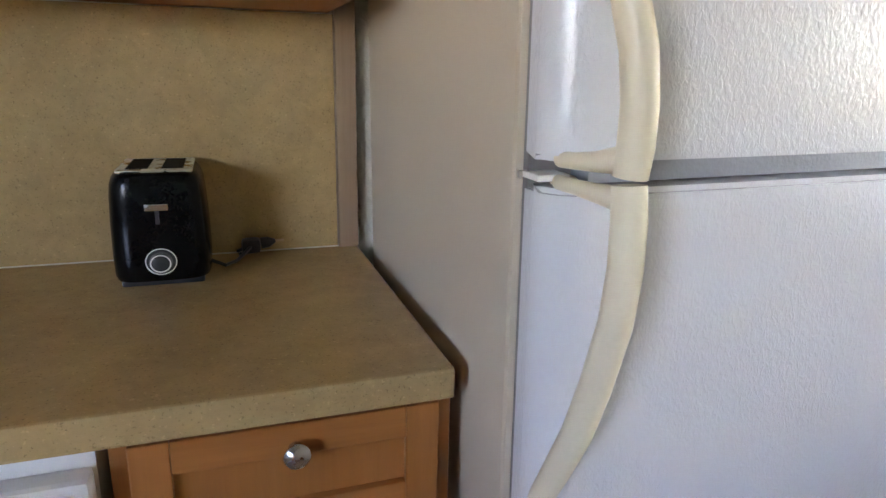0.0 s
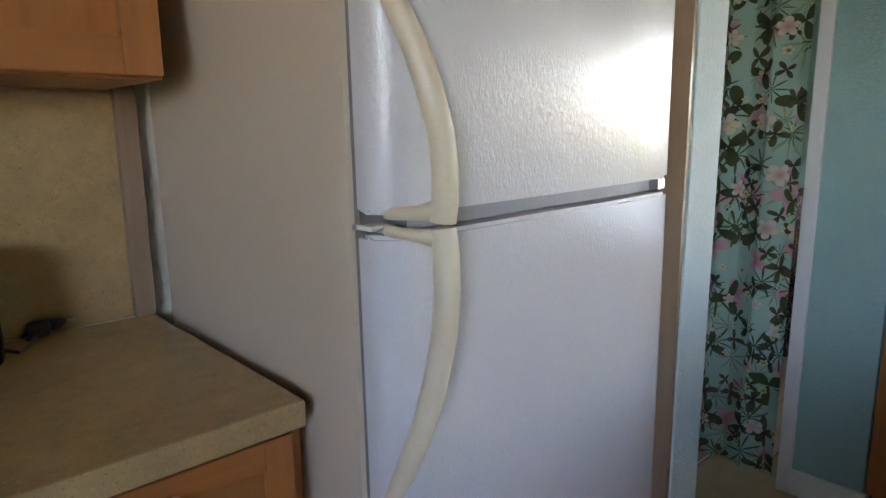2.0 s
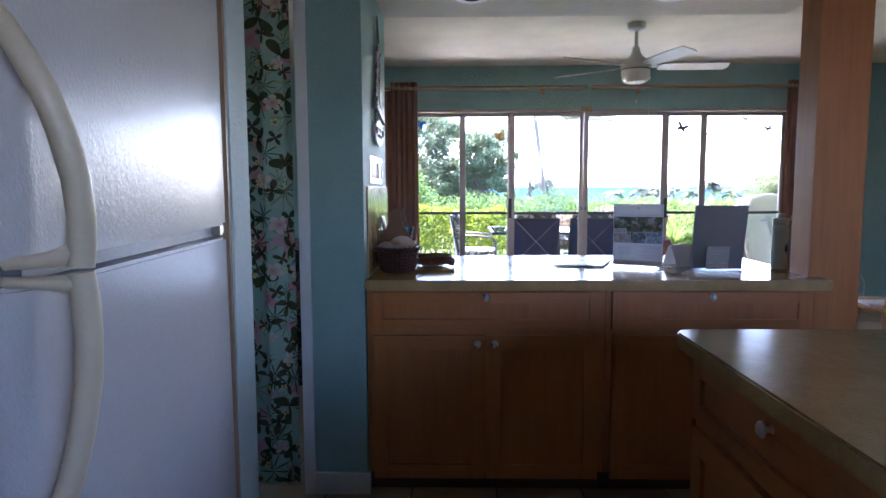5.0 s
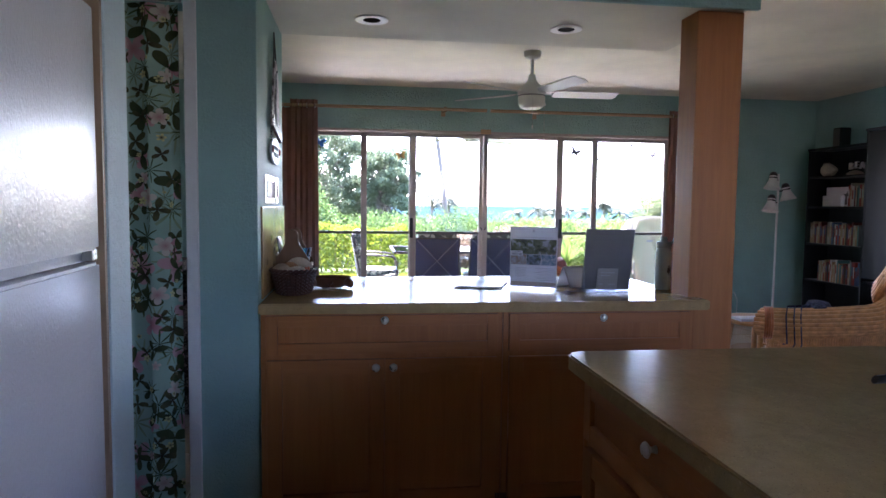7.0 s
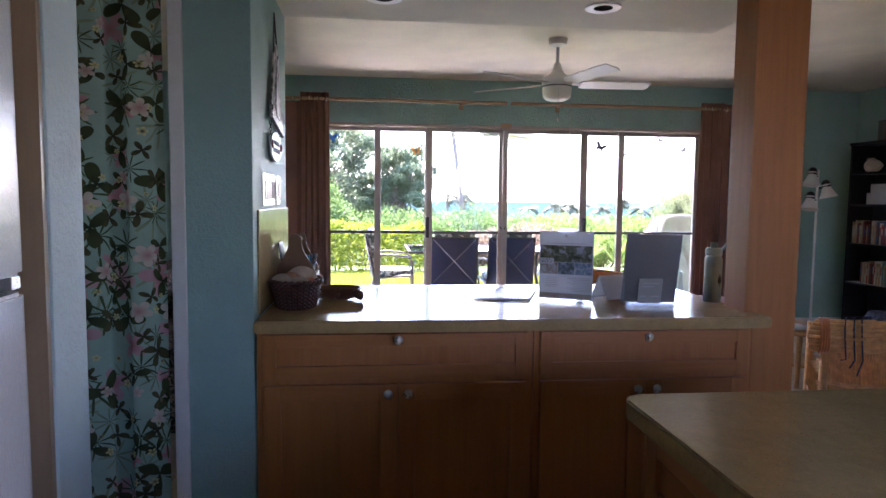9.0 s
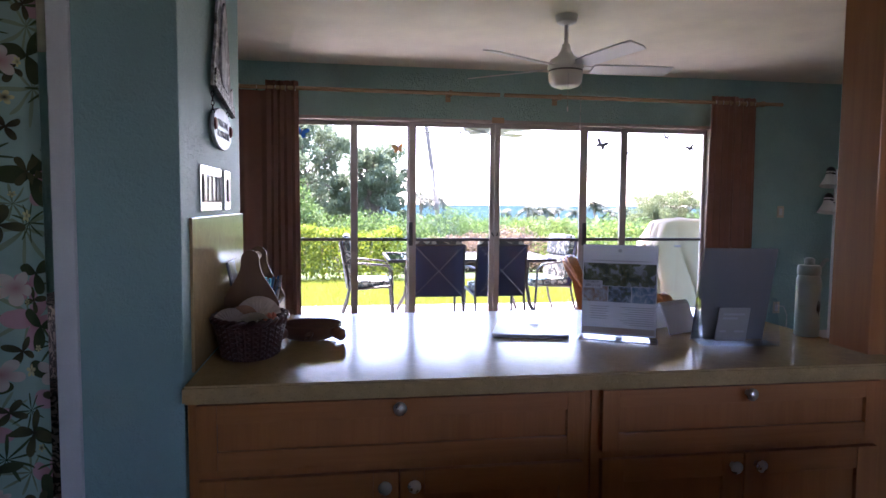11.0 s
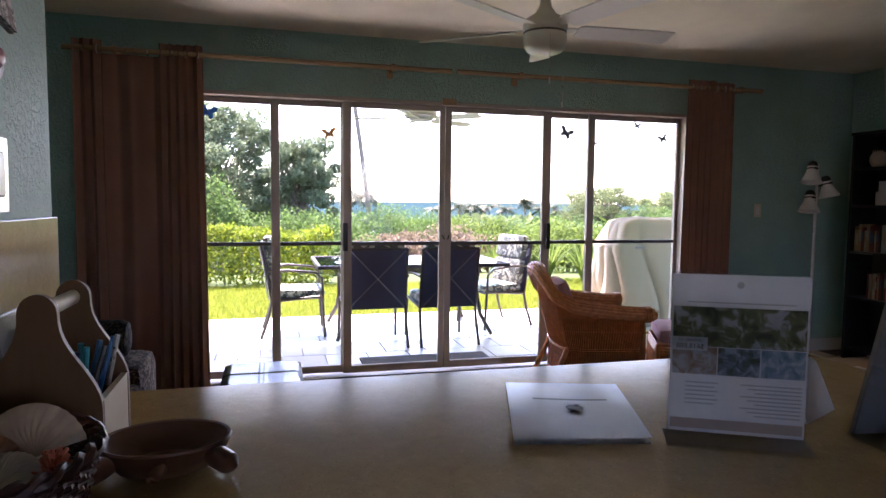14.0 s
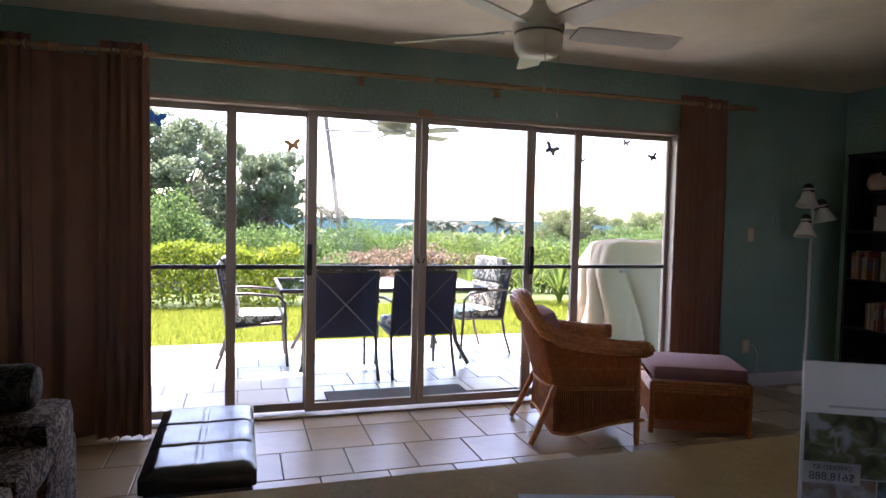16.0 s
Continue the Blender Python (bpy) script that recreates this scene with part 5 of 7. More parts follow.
# three-headed floor lamp
lp = thing("floor_lamp", "white three-headed floor lamp, switched off", "floor lamp", (6.32, -4.47, 0))
part("base", lathe(B(), [(0.0, 0.0), (0.125, 0.0), (0.128, 0.008), (0.12, 0.018), (0.03, 0.026), (0.0, 0.026)], 32), M_WHITE, lp, "", True)
part("pole", tube(B(), [(0, 0, 0.02), (0, 0, 1.69)], 0.0115, 12), M_WHITE, lp, "", True)
for k, (dy, z, dx) in enumerate(((0.085, 1.61, -0.03), (-0.085, 1.49, -0.02), (0.095, 1.365, -0.03))):
    hm = pose(dx, dy, z + 0.02, 10 if dy > 0 else -10, 8, 0)
    hd = part("shade", lathe(B(), [(0.040, 0.035), (0.041, 0.0), (0.046, -0.02), (0.066, -0.065), (0.086, -0.105), (0.083, -0.105), (0.062, -0.064), (0.042, -0.02), (0.036, 0.0)], 28, m=hm), M_WHITE, lp, "white bell-shaped shade", True)
    part("band", lathe(B(), [(0.0415, 0.008), (0.0425, 0.009), (0.0425, 0.017), (0.0415, 0.018)], 28, m=hm), M_BLACK, hd, "thin black band", True)
    part("cap", lathe(B(), [(0.0, 0.082), (0.018, 0.080), (0.032, 0.068), (0.0395, 0.050), (0.041, 0.034), (0.0, 0.034)], 24, m=hm), M_BLACK, hd, "black domed cap", True)
    sw = box(B(), -0.046, -0.038, -0.018, 0.018, 0.004, 0.020, 0.002)
    sw.transform(hm)
    part("switch", sw, M_BLACK, hd, "black rocker switch")
    part("arm", tube(B(), [(0, 0, z + 0.012), (dx * 0.6, dy * 0.5, z + 0.015), (dx, dy * 0.8, z + 0.012)], 0.007, 8), M_BLACK, lp, "", True)


# bookcase
def bookcase(label, x0, x1, y0, y1, h, shelves, group):
    th = thing("bookcase", label, "bookcase", ((x0 + x1) / 2, y0, 0), 0, group)
    t = 0.022
    for a in (x0, x1 - t):
        wp("side_panel", box(B(), a, a + t, y0, y1, 0, h, 0.002), M_SHELF, th)
    wp("back_panel", box(B(), x0 + t, x1 - t, y0, y0 + 0.008, 0.04, h), M_SHELF, th)
    wp("top_board", box(B(), x0 - 0.008, x1 + 0.008, y0, y1 + 0.008, h, h + 0.025, 0.003), M_SHELF, th)
    for z in shelves:
        wp("shelf", box(B(), x0 + t, x1 - t, y0 + 0.008, y1 - 0.004, z - 0.02, z, 0.002), M_SHELF, th)
    return th


SH_Y0, SH_Y1 = LIV_R + 0.018, -4.79
LEV = (0.10, 0.55, 0.945, 1.34, 1.66)
bookcase("tall black bookcase with books and shells", 5.455, 6.285, SH_Y0, SH_Y1, 1.935, LEV, "bookcases")
tall = bookcase("taller black cabinet beside the bookcase", 4.55, 5.43, SH_Y0, SH_Y1 + 0.05, 2.06, (0.10, 0.62), "bookcases")
wp("door", box(B(), 4.575, 5.405, SH_Y1 + 0.03, SH_Y1 + 0.046, 0.65, 2.05), M_SHELF, tall)
BOOKS = [paint("book_" + n, c, 0.55, 0.15, 30, 0.1) for n, c in (("red", (0.32, 0.035, 0.03)), ("cream", (0.42, 0.38, 0.30)), ("black", (0.03, 0.03, 0.035)), ("blue", (0.06, 0.11, 0.22)), ("white", (0.48, 0.48, 0.46)), ("maroon", (0.18, 0.04, 0.04)), ("teal", (0.08, 0.20, 0.20)), ("tan", (0.36, 0.24, 0.13)))]
random.seed(11)
for z, xa, xb in ((0.552, 5.49, 6.10), (0.947, 5.49, 6.24), (1.342, 5.49, 5.72)):
    x = xb
    while x > xa + 0.05:
        w, h, d = random.uniform(0.012, 0.026), random.uniform(0.18, 0.235), random.uniform(0.13, 0.17)
        k = random.choice((0, 1, 1, 2, 2, 3, 4, 5, 5, 6, 7, 7))
        bmk = thing("book", "paperback book standing on the black shelf", "book", (x - w / 2, SH_Y1 - 0.03 - d / 2, z + 0.0005), 0, "books")
        part("cover", box(B(), -w / 2, w / 2, -d / 2, d / 2, 0, h, 0.0015), BOOKS[k], bmk)
        part("spine_label", box(B(), -w * 0.32, w * 0.32, d / 2 + 0.0004, d / 2 + 0.001, h * random.uniform(0.3, 0.5), h * 0.8), BOOKS[(k * 3 + 4) % 8], bmk)
        x -= w + random.choice((0.001, 0.001, 0.002, 0.006))
bm = B()
lathe(bm, [(0.0, -0.10), (0.02, -0.09), (0.05, -0.04), (0.075, 0.02), (0.06, 0.07), (0.02, 0.10), (0.0, 0.105)], 20, m=pose(0, 0, 0.062, 0, 90, 0))
for i in range(5):
    tube(bm, [(-0.02 + i * 0.02, 0.02, 0.10), (-0.02 + i * 0.022, 0.03, 0.145)], [0.012, 0.002], 6)
ob = part("conch_shell", bm, M_SHELL, None, "", True)
ob.matrix_basis = pose(6.09, -4.90, 1.662)
tagged(ob, "large spiny conch shell on the bookcase", "shell")
ob = part("flat_shell", lathe(B(), [(0.0, 0.0), (0.08, 0.0), (0.10, 0.012), (0.06, 0.035), (0.0, 0.045)], 24, sy=0.6), M_SHELL, None, "", True)
ob.matrix_basis = pose(5.72, -4.88, 1.662)
tagged(ob, "flat cream shell on the bookcase", "shell")
lt = thing("letter_ornament", "white standing letters spelling BEACH", "ornament", (5.69, -4.95, 1.662))
for k, ch in enumerate("BEACH"):
    cv = bpy.data.curves.new("letter", "FONT")
    cv.body, cv.size, cv.extrude, cv.align_x = ch, 0.10, 0.012, "CENTER"
    cv.materials.append(M_WHITE)
    o = new("letter", cv)
    o.parent = lt
    o.matrix_basis = pose(0.17 - k * 0.075, 0, 0.062 + 0.008 * (k % 2), 90, 0, 180)
cb = thing("framed_card", "white card printed with a palm tree on the shelf", "card", (5.90, -4.86, 1.342))
part("card", box(B(), -0.17, 0.17, -0.006, 0.006, 0.0, 0.20, 0.002), M_PAPER, cb)
part("front_box", box(B(), -0.12, 0.14, 0.03, 0.07, 0.0, 0.11, 0.002), M_PAPER, cb, "low white box")
part("print", prism(B(), [(-0.13, 0.02), (-0.10, 0.02), (-0.105, 0.10), (-0.07, 0.13), (-0.11, 0.125), (-0.13, 0.155), (-0.135, 0.12), (-0.16, 0.115), (-0.125, 0.10)], 0.007, 0.0085, "y"), M_PRINT, cb, "dark palm print")
sk = thing("speaker", "small black loudspeaker on top of the bookcase", "speaker", (5.985, -4.93, 1.961))
part("cabinet", box(B(), -0.055, 0.055, -0.06, 0.06, 0.0, 0.20, 0.008), M_BLACK, sk)
part("grille", box(B(), -0.045, 0.045, 0.061, 0.064, 0.01, 0.19, 0.002), M_GASKET, sk, "black cloth grille")
ck = thing("small_clock", "small framed clock on the black cabinet", "clock", (5.30, -4.775, 1.90))
part("frame", box(B(), -0.075, 0.075, -0.012, 0.012, 0.0, 0.15, 0.003), M_BLACK, ck)
part("face", box(B(), -0.058, 0.058, 0.0125, 0.0145, 0.016, 0.134), M_PAPER, ck, "white clock face")
part("hand", box(B(), -0.002, 0.03, 0.015, 0.016, 0.073, 0.078), M_BLACK, ck)

# wall plates
for nm, z, lb in (("wall_switch", 1.285, "beige light switch on the window wall"), ("wall_outlet", 0.345, "beige power outlet on the window wall")):
    wt = thing(nm, lb, "switch" if "switch" in nm else "outlet", (6.568, -4.09, z))
    part("plate", box(B(), -0.006, 0.0, -0.035, 0.035, -0.057, 0.057, 0.002), M_HANDLE, wt)
    part("insert", box(B(), -0.0085, -0.0062, -0.016, 0.016, -0.033, 0.033, 0.001), M_WHITE, wt)
wc = thing("lamp_cord", "white lamp cord hanging from the outlet", "cord", (6.53, -4.10, 0.0))
part("cable", tube(B(), [(0.027, 0.0, 0.365), (-0.02, -0.03, 0.36), (-0.03, -0.06, 0.28), (-0.02, -0.065, 0.15), (-0.03, -0.08, 0.02), (-0.08, -0.16, 0.006), (-0.16, -0.28, 0.006), (-0.20, -0.34, 0.008)], 0.0035, 8), M_WHITE, wc, "", True)


# black leather ottoman
ot = thing("leather_ottoman", "black leather storage ottoman with stitched lid", "ottoman", (5.14, 0.103, 0))
part("body", box(B(), -0.415, 0.415, -0.195, 0.195, 0.015, 0.335, 0.02), M_LEATHER, ot, "", True)
bm = B()


def lid(u, v):
    x, y = (u - 0.5) * 0.86, (v - 0.5) * 0.415
    e = min(1, min(u, 1 - u) * 14) * min(1, min(v, 1 - v) * 9)
    seam = min(abs(u - 0.335), abs(u - 0.665)) * 0.86
    seam2 = min(abs(v - 0.5 - 0.025), abs(v - 0.5 + 0.025)) * 0.41
    dip = 0.006 * math.exp(-(seam / 0.009) ** 2) + 0.004 * math.exp(-(seam2 / 0.005) ** 2)
    return (x, y, 0.395 + 0.026 * e ** 0.5 - dip + 0.003 * noise.noise(Vector((x * 9, y * 9, 0))))


sheet(bm, lid, 84, 60)
part("lid_top", bm, M_LEATHER, ot, "quilted black leather lid", True)
part("lid_side", box(B(), -0.43, 0.43, -0.2075, 0.2075, 0.338, 0.3955, 0.012), M_LEATHER, ot, "", True)
for x in (-0.37, 0.37):
    for y in (-0.16, 0.16):
        part("foot", lathe(B(), [(0.0, 0.0), (0.018, 0.0), (0.022, 0.014), (0.0, 0.014)], 12, (x, y, 0)), M_BLACK, ot)

# sofa whose arm shows beside the curtain
so = thing("sofa", "leaf-patterned upholstered sofa with a rolled bolster", "sofa", (4.65, 1.2, 0))
part("base", box(B(), -0.95, 0.72, -0.56, 0.45, 0.05, 0.40, 0.03), M_SOFA, so, "", True)
part("seat_cushion", box(B(), -0.94, -0.20, -0.60, 0.22, 0.40, 0.54, 0.05), M_SOFA, so, "", True)
part("seat_cushion", box(B(), -0.19, 0.46, -0.60, 0.22, 0.40, 0.54, 0.05), M_SOFA, so, "", True)
part("arm", box(B(), 0.12, 0.50, -0.605, 0.235, 0.32, 0.615, 0.06), M_SOFA, so, "", True)
part("backrest", box(B(), -0.95, 0.70, 0.24, 0.46, 0.40, 0.86, 0.05), M_SOFA, so, "", True)
part("bolster", tube(B(), [(0.30, -0.525, 0.698), (0.30, -0.515, 0.698), (0.30, -0.49, 0.70), (0.30, 0.21, 0.70), (0.30, 0.225, 0.70)], [0.045, 0.075, 0.088, 0.088, 0.06], 22), M_SOFA_D, so, "dark leaf-patterned bolster", True)


# rattan armchair
def strands(bm, paths, r, seg=6):
    for p in paths:
        tube(bm, p, r, seg)
    return bm


def rattan_chair(label, m, mat=M_RATTAN, low=False, s0=0.0):
    """Local frame: the sitter looks towards -y; arms at +-x."""
    th = thing("rattan_armchair", label, "armchair", (0, 0, 0), 0, "rattan armchairs")
    th.matrix_basis = m
    weave = mat if low else M_RATTAN_D

    def rim(s):
        """One point on the sweeping top rail, s from 0 (left arm tip) to 1 (right arm tip)."""
        a = (s0 + (1 - s0) * s - 0.5) * 2
        t = abs(a)
        x = 0.34 * math.copysign(min(1, (t * 1.75)) ** 0.7, a)
        if t < 0.45:
            y = 0.34 - 0.08 * (t / 0.45) ** 2
        else:
            y = 0.26 - (t - 0.45) / 0.55 * 0.69
        if t < 0.55:
            z = 0.93 - 0.24 * (t / 0.55) ** 1.6
        else:
            z = 0.69 - 0.055 * math.sin((t - 0.55) / 0.45 * math.pi / 2)
        return Vector((x, y, z))

    S = [k / 40 for k in range(41)]
    bm = B()
    ns, rx_, rz_ = (20, 0.085, 0.078) if low else (12, 0.052, 0.040)
    for k in range(ns):
        ang = k / ns * 2 * math.pi
        ox, oz = rx_ * math.cos(ang), rz_ * math.sin(ang)
        pts = []
        for s in S:
            p, c = rim(s), rim(s)
            out = Vector((p.x, p.y * 0.6, 0)).normalized()
            pts.append(p + out * ox + Vector((0, 0, oz)))
        tube(bm, pts, 0.0125, 7)
    tagged(part("top_rail", bm, mat, th, "thick rail of bundled rattan canes", True), kind="stuff")
    for s, nm in ((0.0, "arm_tip"), (1.0, "arm_tip"))[1 if s0 else 0:]:
        p = rim(s)
        bm = B()
        for k in range(4):
            tube(bm, [p + Vector(((rx_ + 0.013) * math.cos(a), 0.012 + k * 0.012, (rz_ + 0.013) * math.sin(a))) for a in [q * math.pi / 9 for q in range(19)]], 0.0065, 6, False)
        tube(bm, [p + Vector((0, -0.008, 0)), p + Vector((0, 0.012, 0))], [rz_ * 0.9, rz_], 14)
        part(nm, bm, M_RATTAN_D, th, "wrapped cane binding", True)
    # woven shell: many upright canes between the seat ring and the rail
    bm = B()
    N = 130

    def low_pt(s):
        p = rim(s)
        return Vector((p.x * 0.93, p.y * (0.60 if p.y > 0 else 0.96), 0.36))
    for k in range(N + 1):
        s = 0.02 + 0.96 * k / N
        a, b = low_pt(s), rim(s)
        midp = a.lerp(b, 0.5) + Vector((a.x, a.y, 0)).normalized() * 0.012
        tube(bm, [a, midp, b], 0.0048, 5)
    tagged(part("shell_cane", bm, weave, th, "upright canes of the back and arms", True), kind="stuff")
    bm = B()
    for z in (0.36, 0.375, 0.50, 0.60):
        pts = []
        for s in S:
            a, b = low_pt(s), rim(s)
            f = (z - 0.36) / max(0.05, b.z - 0.36)
            if f > 1:
                f = 1
            pts.append(a.lerp(b, f))
        tube(bm, pts, 0.007, 6)
    tagged(part("hoop", bm, mat, th, "horizontal cane hoops", True), kind="stuff")
    bm = B()
    sheet(bm, lambda u, v: low_pt(0.02 + 0.96 * u).lerp(rim(0.02 + 0.96 * u), v * 0.97) * 1.0 - Vector((rim(u).x * 0.02, rim(u).y * 0.02, 0)), 60, 8, 0.004)
    part("woven_shell", bm, weave, th, "close-woven cane back and arms", True)
    # skirt with a wavy lower edge
    bm = B()

    def skirt_pt(s):
        p = low_pt(s)
        return p, Vector((p.x * 1.06, p.y * 1.04, 0.12 + 0.05 * math.cos(s * 6.283 * 2)))
    for k in range(N + 1):
        a, b = skirt_pt(0.02 + 0.96 * k / N)
        tube(bm, [a, b], 0.0048, 5)
    for k in range(52):
        x = -0.30 + 0.60 * k / 51
        tube(bm, [(x, -0.38, 0.36), (x, -0.385, 0.15 + 0.04 * math.cos(k / 51 * 6.283))], 0.0048, 5)
    sheet(bm, lambda u, v: skirt_pt(0.02 + 0.96 * u)[0].lerp(skirt_pt(0.02 + 0.96 * u)[1], v) * 0.985, 50, 3, 0.003)
    tagged(part("skirt", bm, weave, th, "woven cane skirt", True), kind="stuff")
    bm = B()
    tube(bm, [skirt_pt(s)[1] for s in S], 0.011, 8)
    tube(bm, [(-0.30 + 0.60 * k / 16, -0.385, 0.145 + 0.04 * math.cos(k / 16 * 6.283)) for k in range(17)], 0.011, 8)
    part("skirt_edge", bm, mat, th, "", True)
    for x, y, dx, dy in ((-0.315, -0.385, -0.01, -0.005), (0.315, -0.385, 0.01, -0.005), (-0.26, 0.15, -0.05, 0.17), (0.26, 0.15, 0.05, 0.17)):
        part("leg", tube(B(), [(x, y, 0.60 if y < 0 else 0.38), (x + dx * 0.2, y + dy * 0.2, 0.3), (x + dx * 0.7, y + dy * 0.7, 0.1), (x + dx, y + dy, 0.004)], [0.02, 0.021, 0.021, 0.018], 10), mat, th, "", True)
    if low:
        part("seat", box(B(), -0.29, 0.29, -0.38, 0.16, 0.325, 0.362, 0.012), weave, th, "woven cane seat", True)
    if not low:
        bm = B()
        box(bm, -0.26, 0.26, -0.42, 0.14, 0.36, 0.48, 0.05)
        part("seat_cushion", bm, M_PINK, th, "dusty pink seat cushion", True)
        bm = B()
        box(bm, -0.20, 0.20, -0.05, 0.05, 0.0, 0.40, 0.048)
        bm.transform(pose(0, 0.06, 0.47, -19, 0, 0))
        part("back_cushion", bm, M_PINK, th, "dusty pink back cushion", True)
    return th


rattan_chair("brown rattan armchair with dusty pink cushions", pose(5.94, -2.07, 0.0, 0, 0, -12) @ Matrix.Diagonal((0.93, 0.93, 0.94, 1)))
rattan_chair("pale rattan chaise chair with a pouch over its arm", pose(3.42, -2.86, 0.0, 0, 0, 150), M_RATTAN_L, True, 0.30)

# rattan footstool
fs = thing("rattan_footstool", "rattan footstool with a pink cushion", "footstool", (5.84, -2.97, 0), -26)
fs.matrix_basis = pose(5.84, -2.97, 0, 0, 0, -26) @ Matrix.Diagonal((0.9, 0.9, 1.0, 1))
part("cushion", box(B(), -0.27, 0.27, -0.33, 0.33, 0.345, 0.445, 0.045), M_PINK, fs, "dusty pink cushion", True)
bm = B()
for z in (0.275, 0.295, 0.315, 0.335):
    tube(bm, [(-0.28, -0.34, z), (0.28, -0.34, z), (0.28, 0.34, z), (-0.28, 0.34, z), (-0.28, -0.34, z)], 0.012, 7)
part("top_rail", bm, M_RATTAN, fs, "bundled cane rail", True)
bm = B()
for k in range(46):
    y = -0.31 + 0.62 * k / 45
    for x in (-0.275, 0.275):
        tube(bm, [(x, y, 0.27), (x, y, 0.03)], 0.0052, 5)
for k in range(38):
    x = -0.26 + 0.52 * k / 37
    for y in (-0.335, 0.335):
        tube(bm, [(x, y, 0.27), (x, y, 0.03 + 0.06 * math.sin(k / 37 * math.pi))], 0.0052, 5)
part("lining", box(B(), -0.268, 0.268, -0.328, 0.328, 0.09, 0.272), M_RATTAN_D, fs)
tagged(part("woven_side", bm, M_RATTAN_D, fs, "upright cane sides", True), kind="stuff")
for x in (-0.275, 0.275):
    for y in (-0.335, 0.335):
        part("leg", tube(B(), [(x, y, 0.34), (x, y, 0.004)], 0.019, 10), M_RATTAN, fs, "", True)

# side table with papers, and clothing on the pale chair
M_TABLEW = wood("side_table_wood", (0.36, 0.17, 0.06), (0.50, 0.27, 0.11), 0, 0.3)
stt = thing("side_table", "round reddish wooden side table", "table", (4.60, -3.17, 0))
part("tabletop", lathe(B(), [(0.0, 0.392), (0.29, 0.392), (0.30, 0.400), (0.30, 0.412), (0.292, 0.418), (0.0, 0.418)], 40), M_TABLEW, stt, "", True)
part("shelf", lathe(B(), [(0.0, 0.15), (0.22, 0.15), (0.22, 0.17), (0.0, 0.17)], 32), M_TABLEW, stt, "", True)
for k in range(4):
    a = math.pi / 4 + k * math.pi / 2
    part("leg", tube(B(), [(0.22 * math.cos(a), 0.22 * math.sin(a), 0.39), (0.245 * math.cos(a), 0.245 * math.sin(a), 0.2), (0.25 * math.cos(a), 0.25 * math.sin(a), 0.003)], [0.022, 0.02, 0.016], 10), M_TABLEW, stt, "", True)
pp = thing("paper_stack", "small stack of white papers on the side table", "papers", (4.55, -3.02, 0.4185))
part("sheets", box(B(), -0.07, 0.07, -0.10, 0.10, 0.0, 0.022, 0.002), M_PAPER, pp)
M_STRAP = camo_cloth("patterned_strap", (0.10, 0.12, 0.20), (0.02, 0.02, 0.03), 60)
bg = thing("camera_bag", "dark patterned pouch with a strap over the chair arm", "bag", (3.235, -2.49, 0.672), -30)
bm = B()
lathe(bm, [(0.0, 0.0), (0.09, 0.004), (0.10, 0.03), (0.075, 0.058), (0.0, 0.066)], 20, (0.10, -0.10, 0.035), 1.2, 0.7)
part("pouch", bm, M_STRAP, bg, "", True)
bm = B()
for o in (0.0, 0.035, 0.075):
    tube(bm, [(0.06, -0.08, 0.075), (0.0 - o * 0.3, 0.0 + o, 0.07), (-0.075, 0.01 + o, 0.02), (-0.085, 0.0 + o, -0.14), (-0.075, 0.02 + o, -0.22 + o)], 0.008, 6, True, 0.5)
part("strap", bm, M_STRAP, bg, "", True)


# ---- patio things ----
ceiling_fan((8.25, -1.42, 2.165), 2.50, 8, "off-white patio ceiling fan under the lanai roof", 5, M_FAN_SHADED, False)

tab = thing("patio_table", "glass-topped metal patio table", "table", (8.42, -1.32, -0.01))
part("tabletop", box(B(), -0.52, 0.52, -0.93, 0.93, 0.715, 0.725, 0.003), glass_mat("table_glass", (0.55, 0.68, 0.74)), tab, "tinted glass top")
bm = B()
for a, b, c, d in ((-0.55, 0.55, -0.96, -0.93), (-0.55, 0.55, 0.93, 0.96), (-0.55, -0.52, -0.93, 0.93), (0.52, 0.55, -0.93, 0.93)):
    box(bm, a, b, c, d, 0.695, 0.73, 0.004)
part("rim", bm, M_FRAME, tab)
for x in (-0.45, 0.45):
    for y in (-0.72, 0.72):
        part("leg", tube(B(), [(x * 0.9, y * 0.92, 0.70), (x * 0.86, y * 0.90, 0.45), (x * 0.95, y * 0.95, 0.2), (x * 1.15, y * 1.08, 0.002)], [0.024, 0.022, 0.022, 0.020], 10), M_FRAME, tab, "", True)


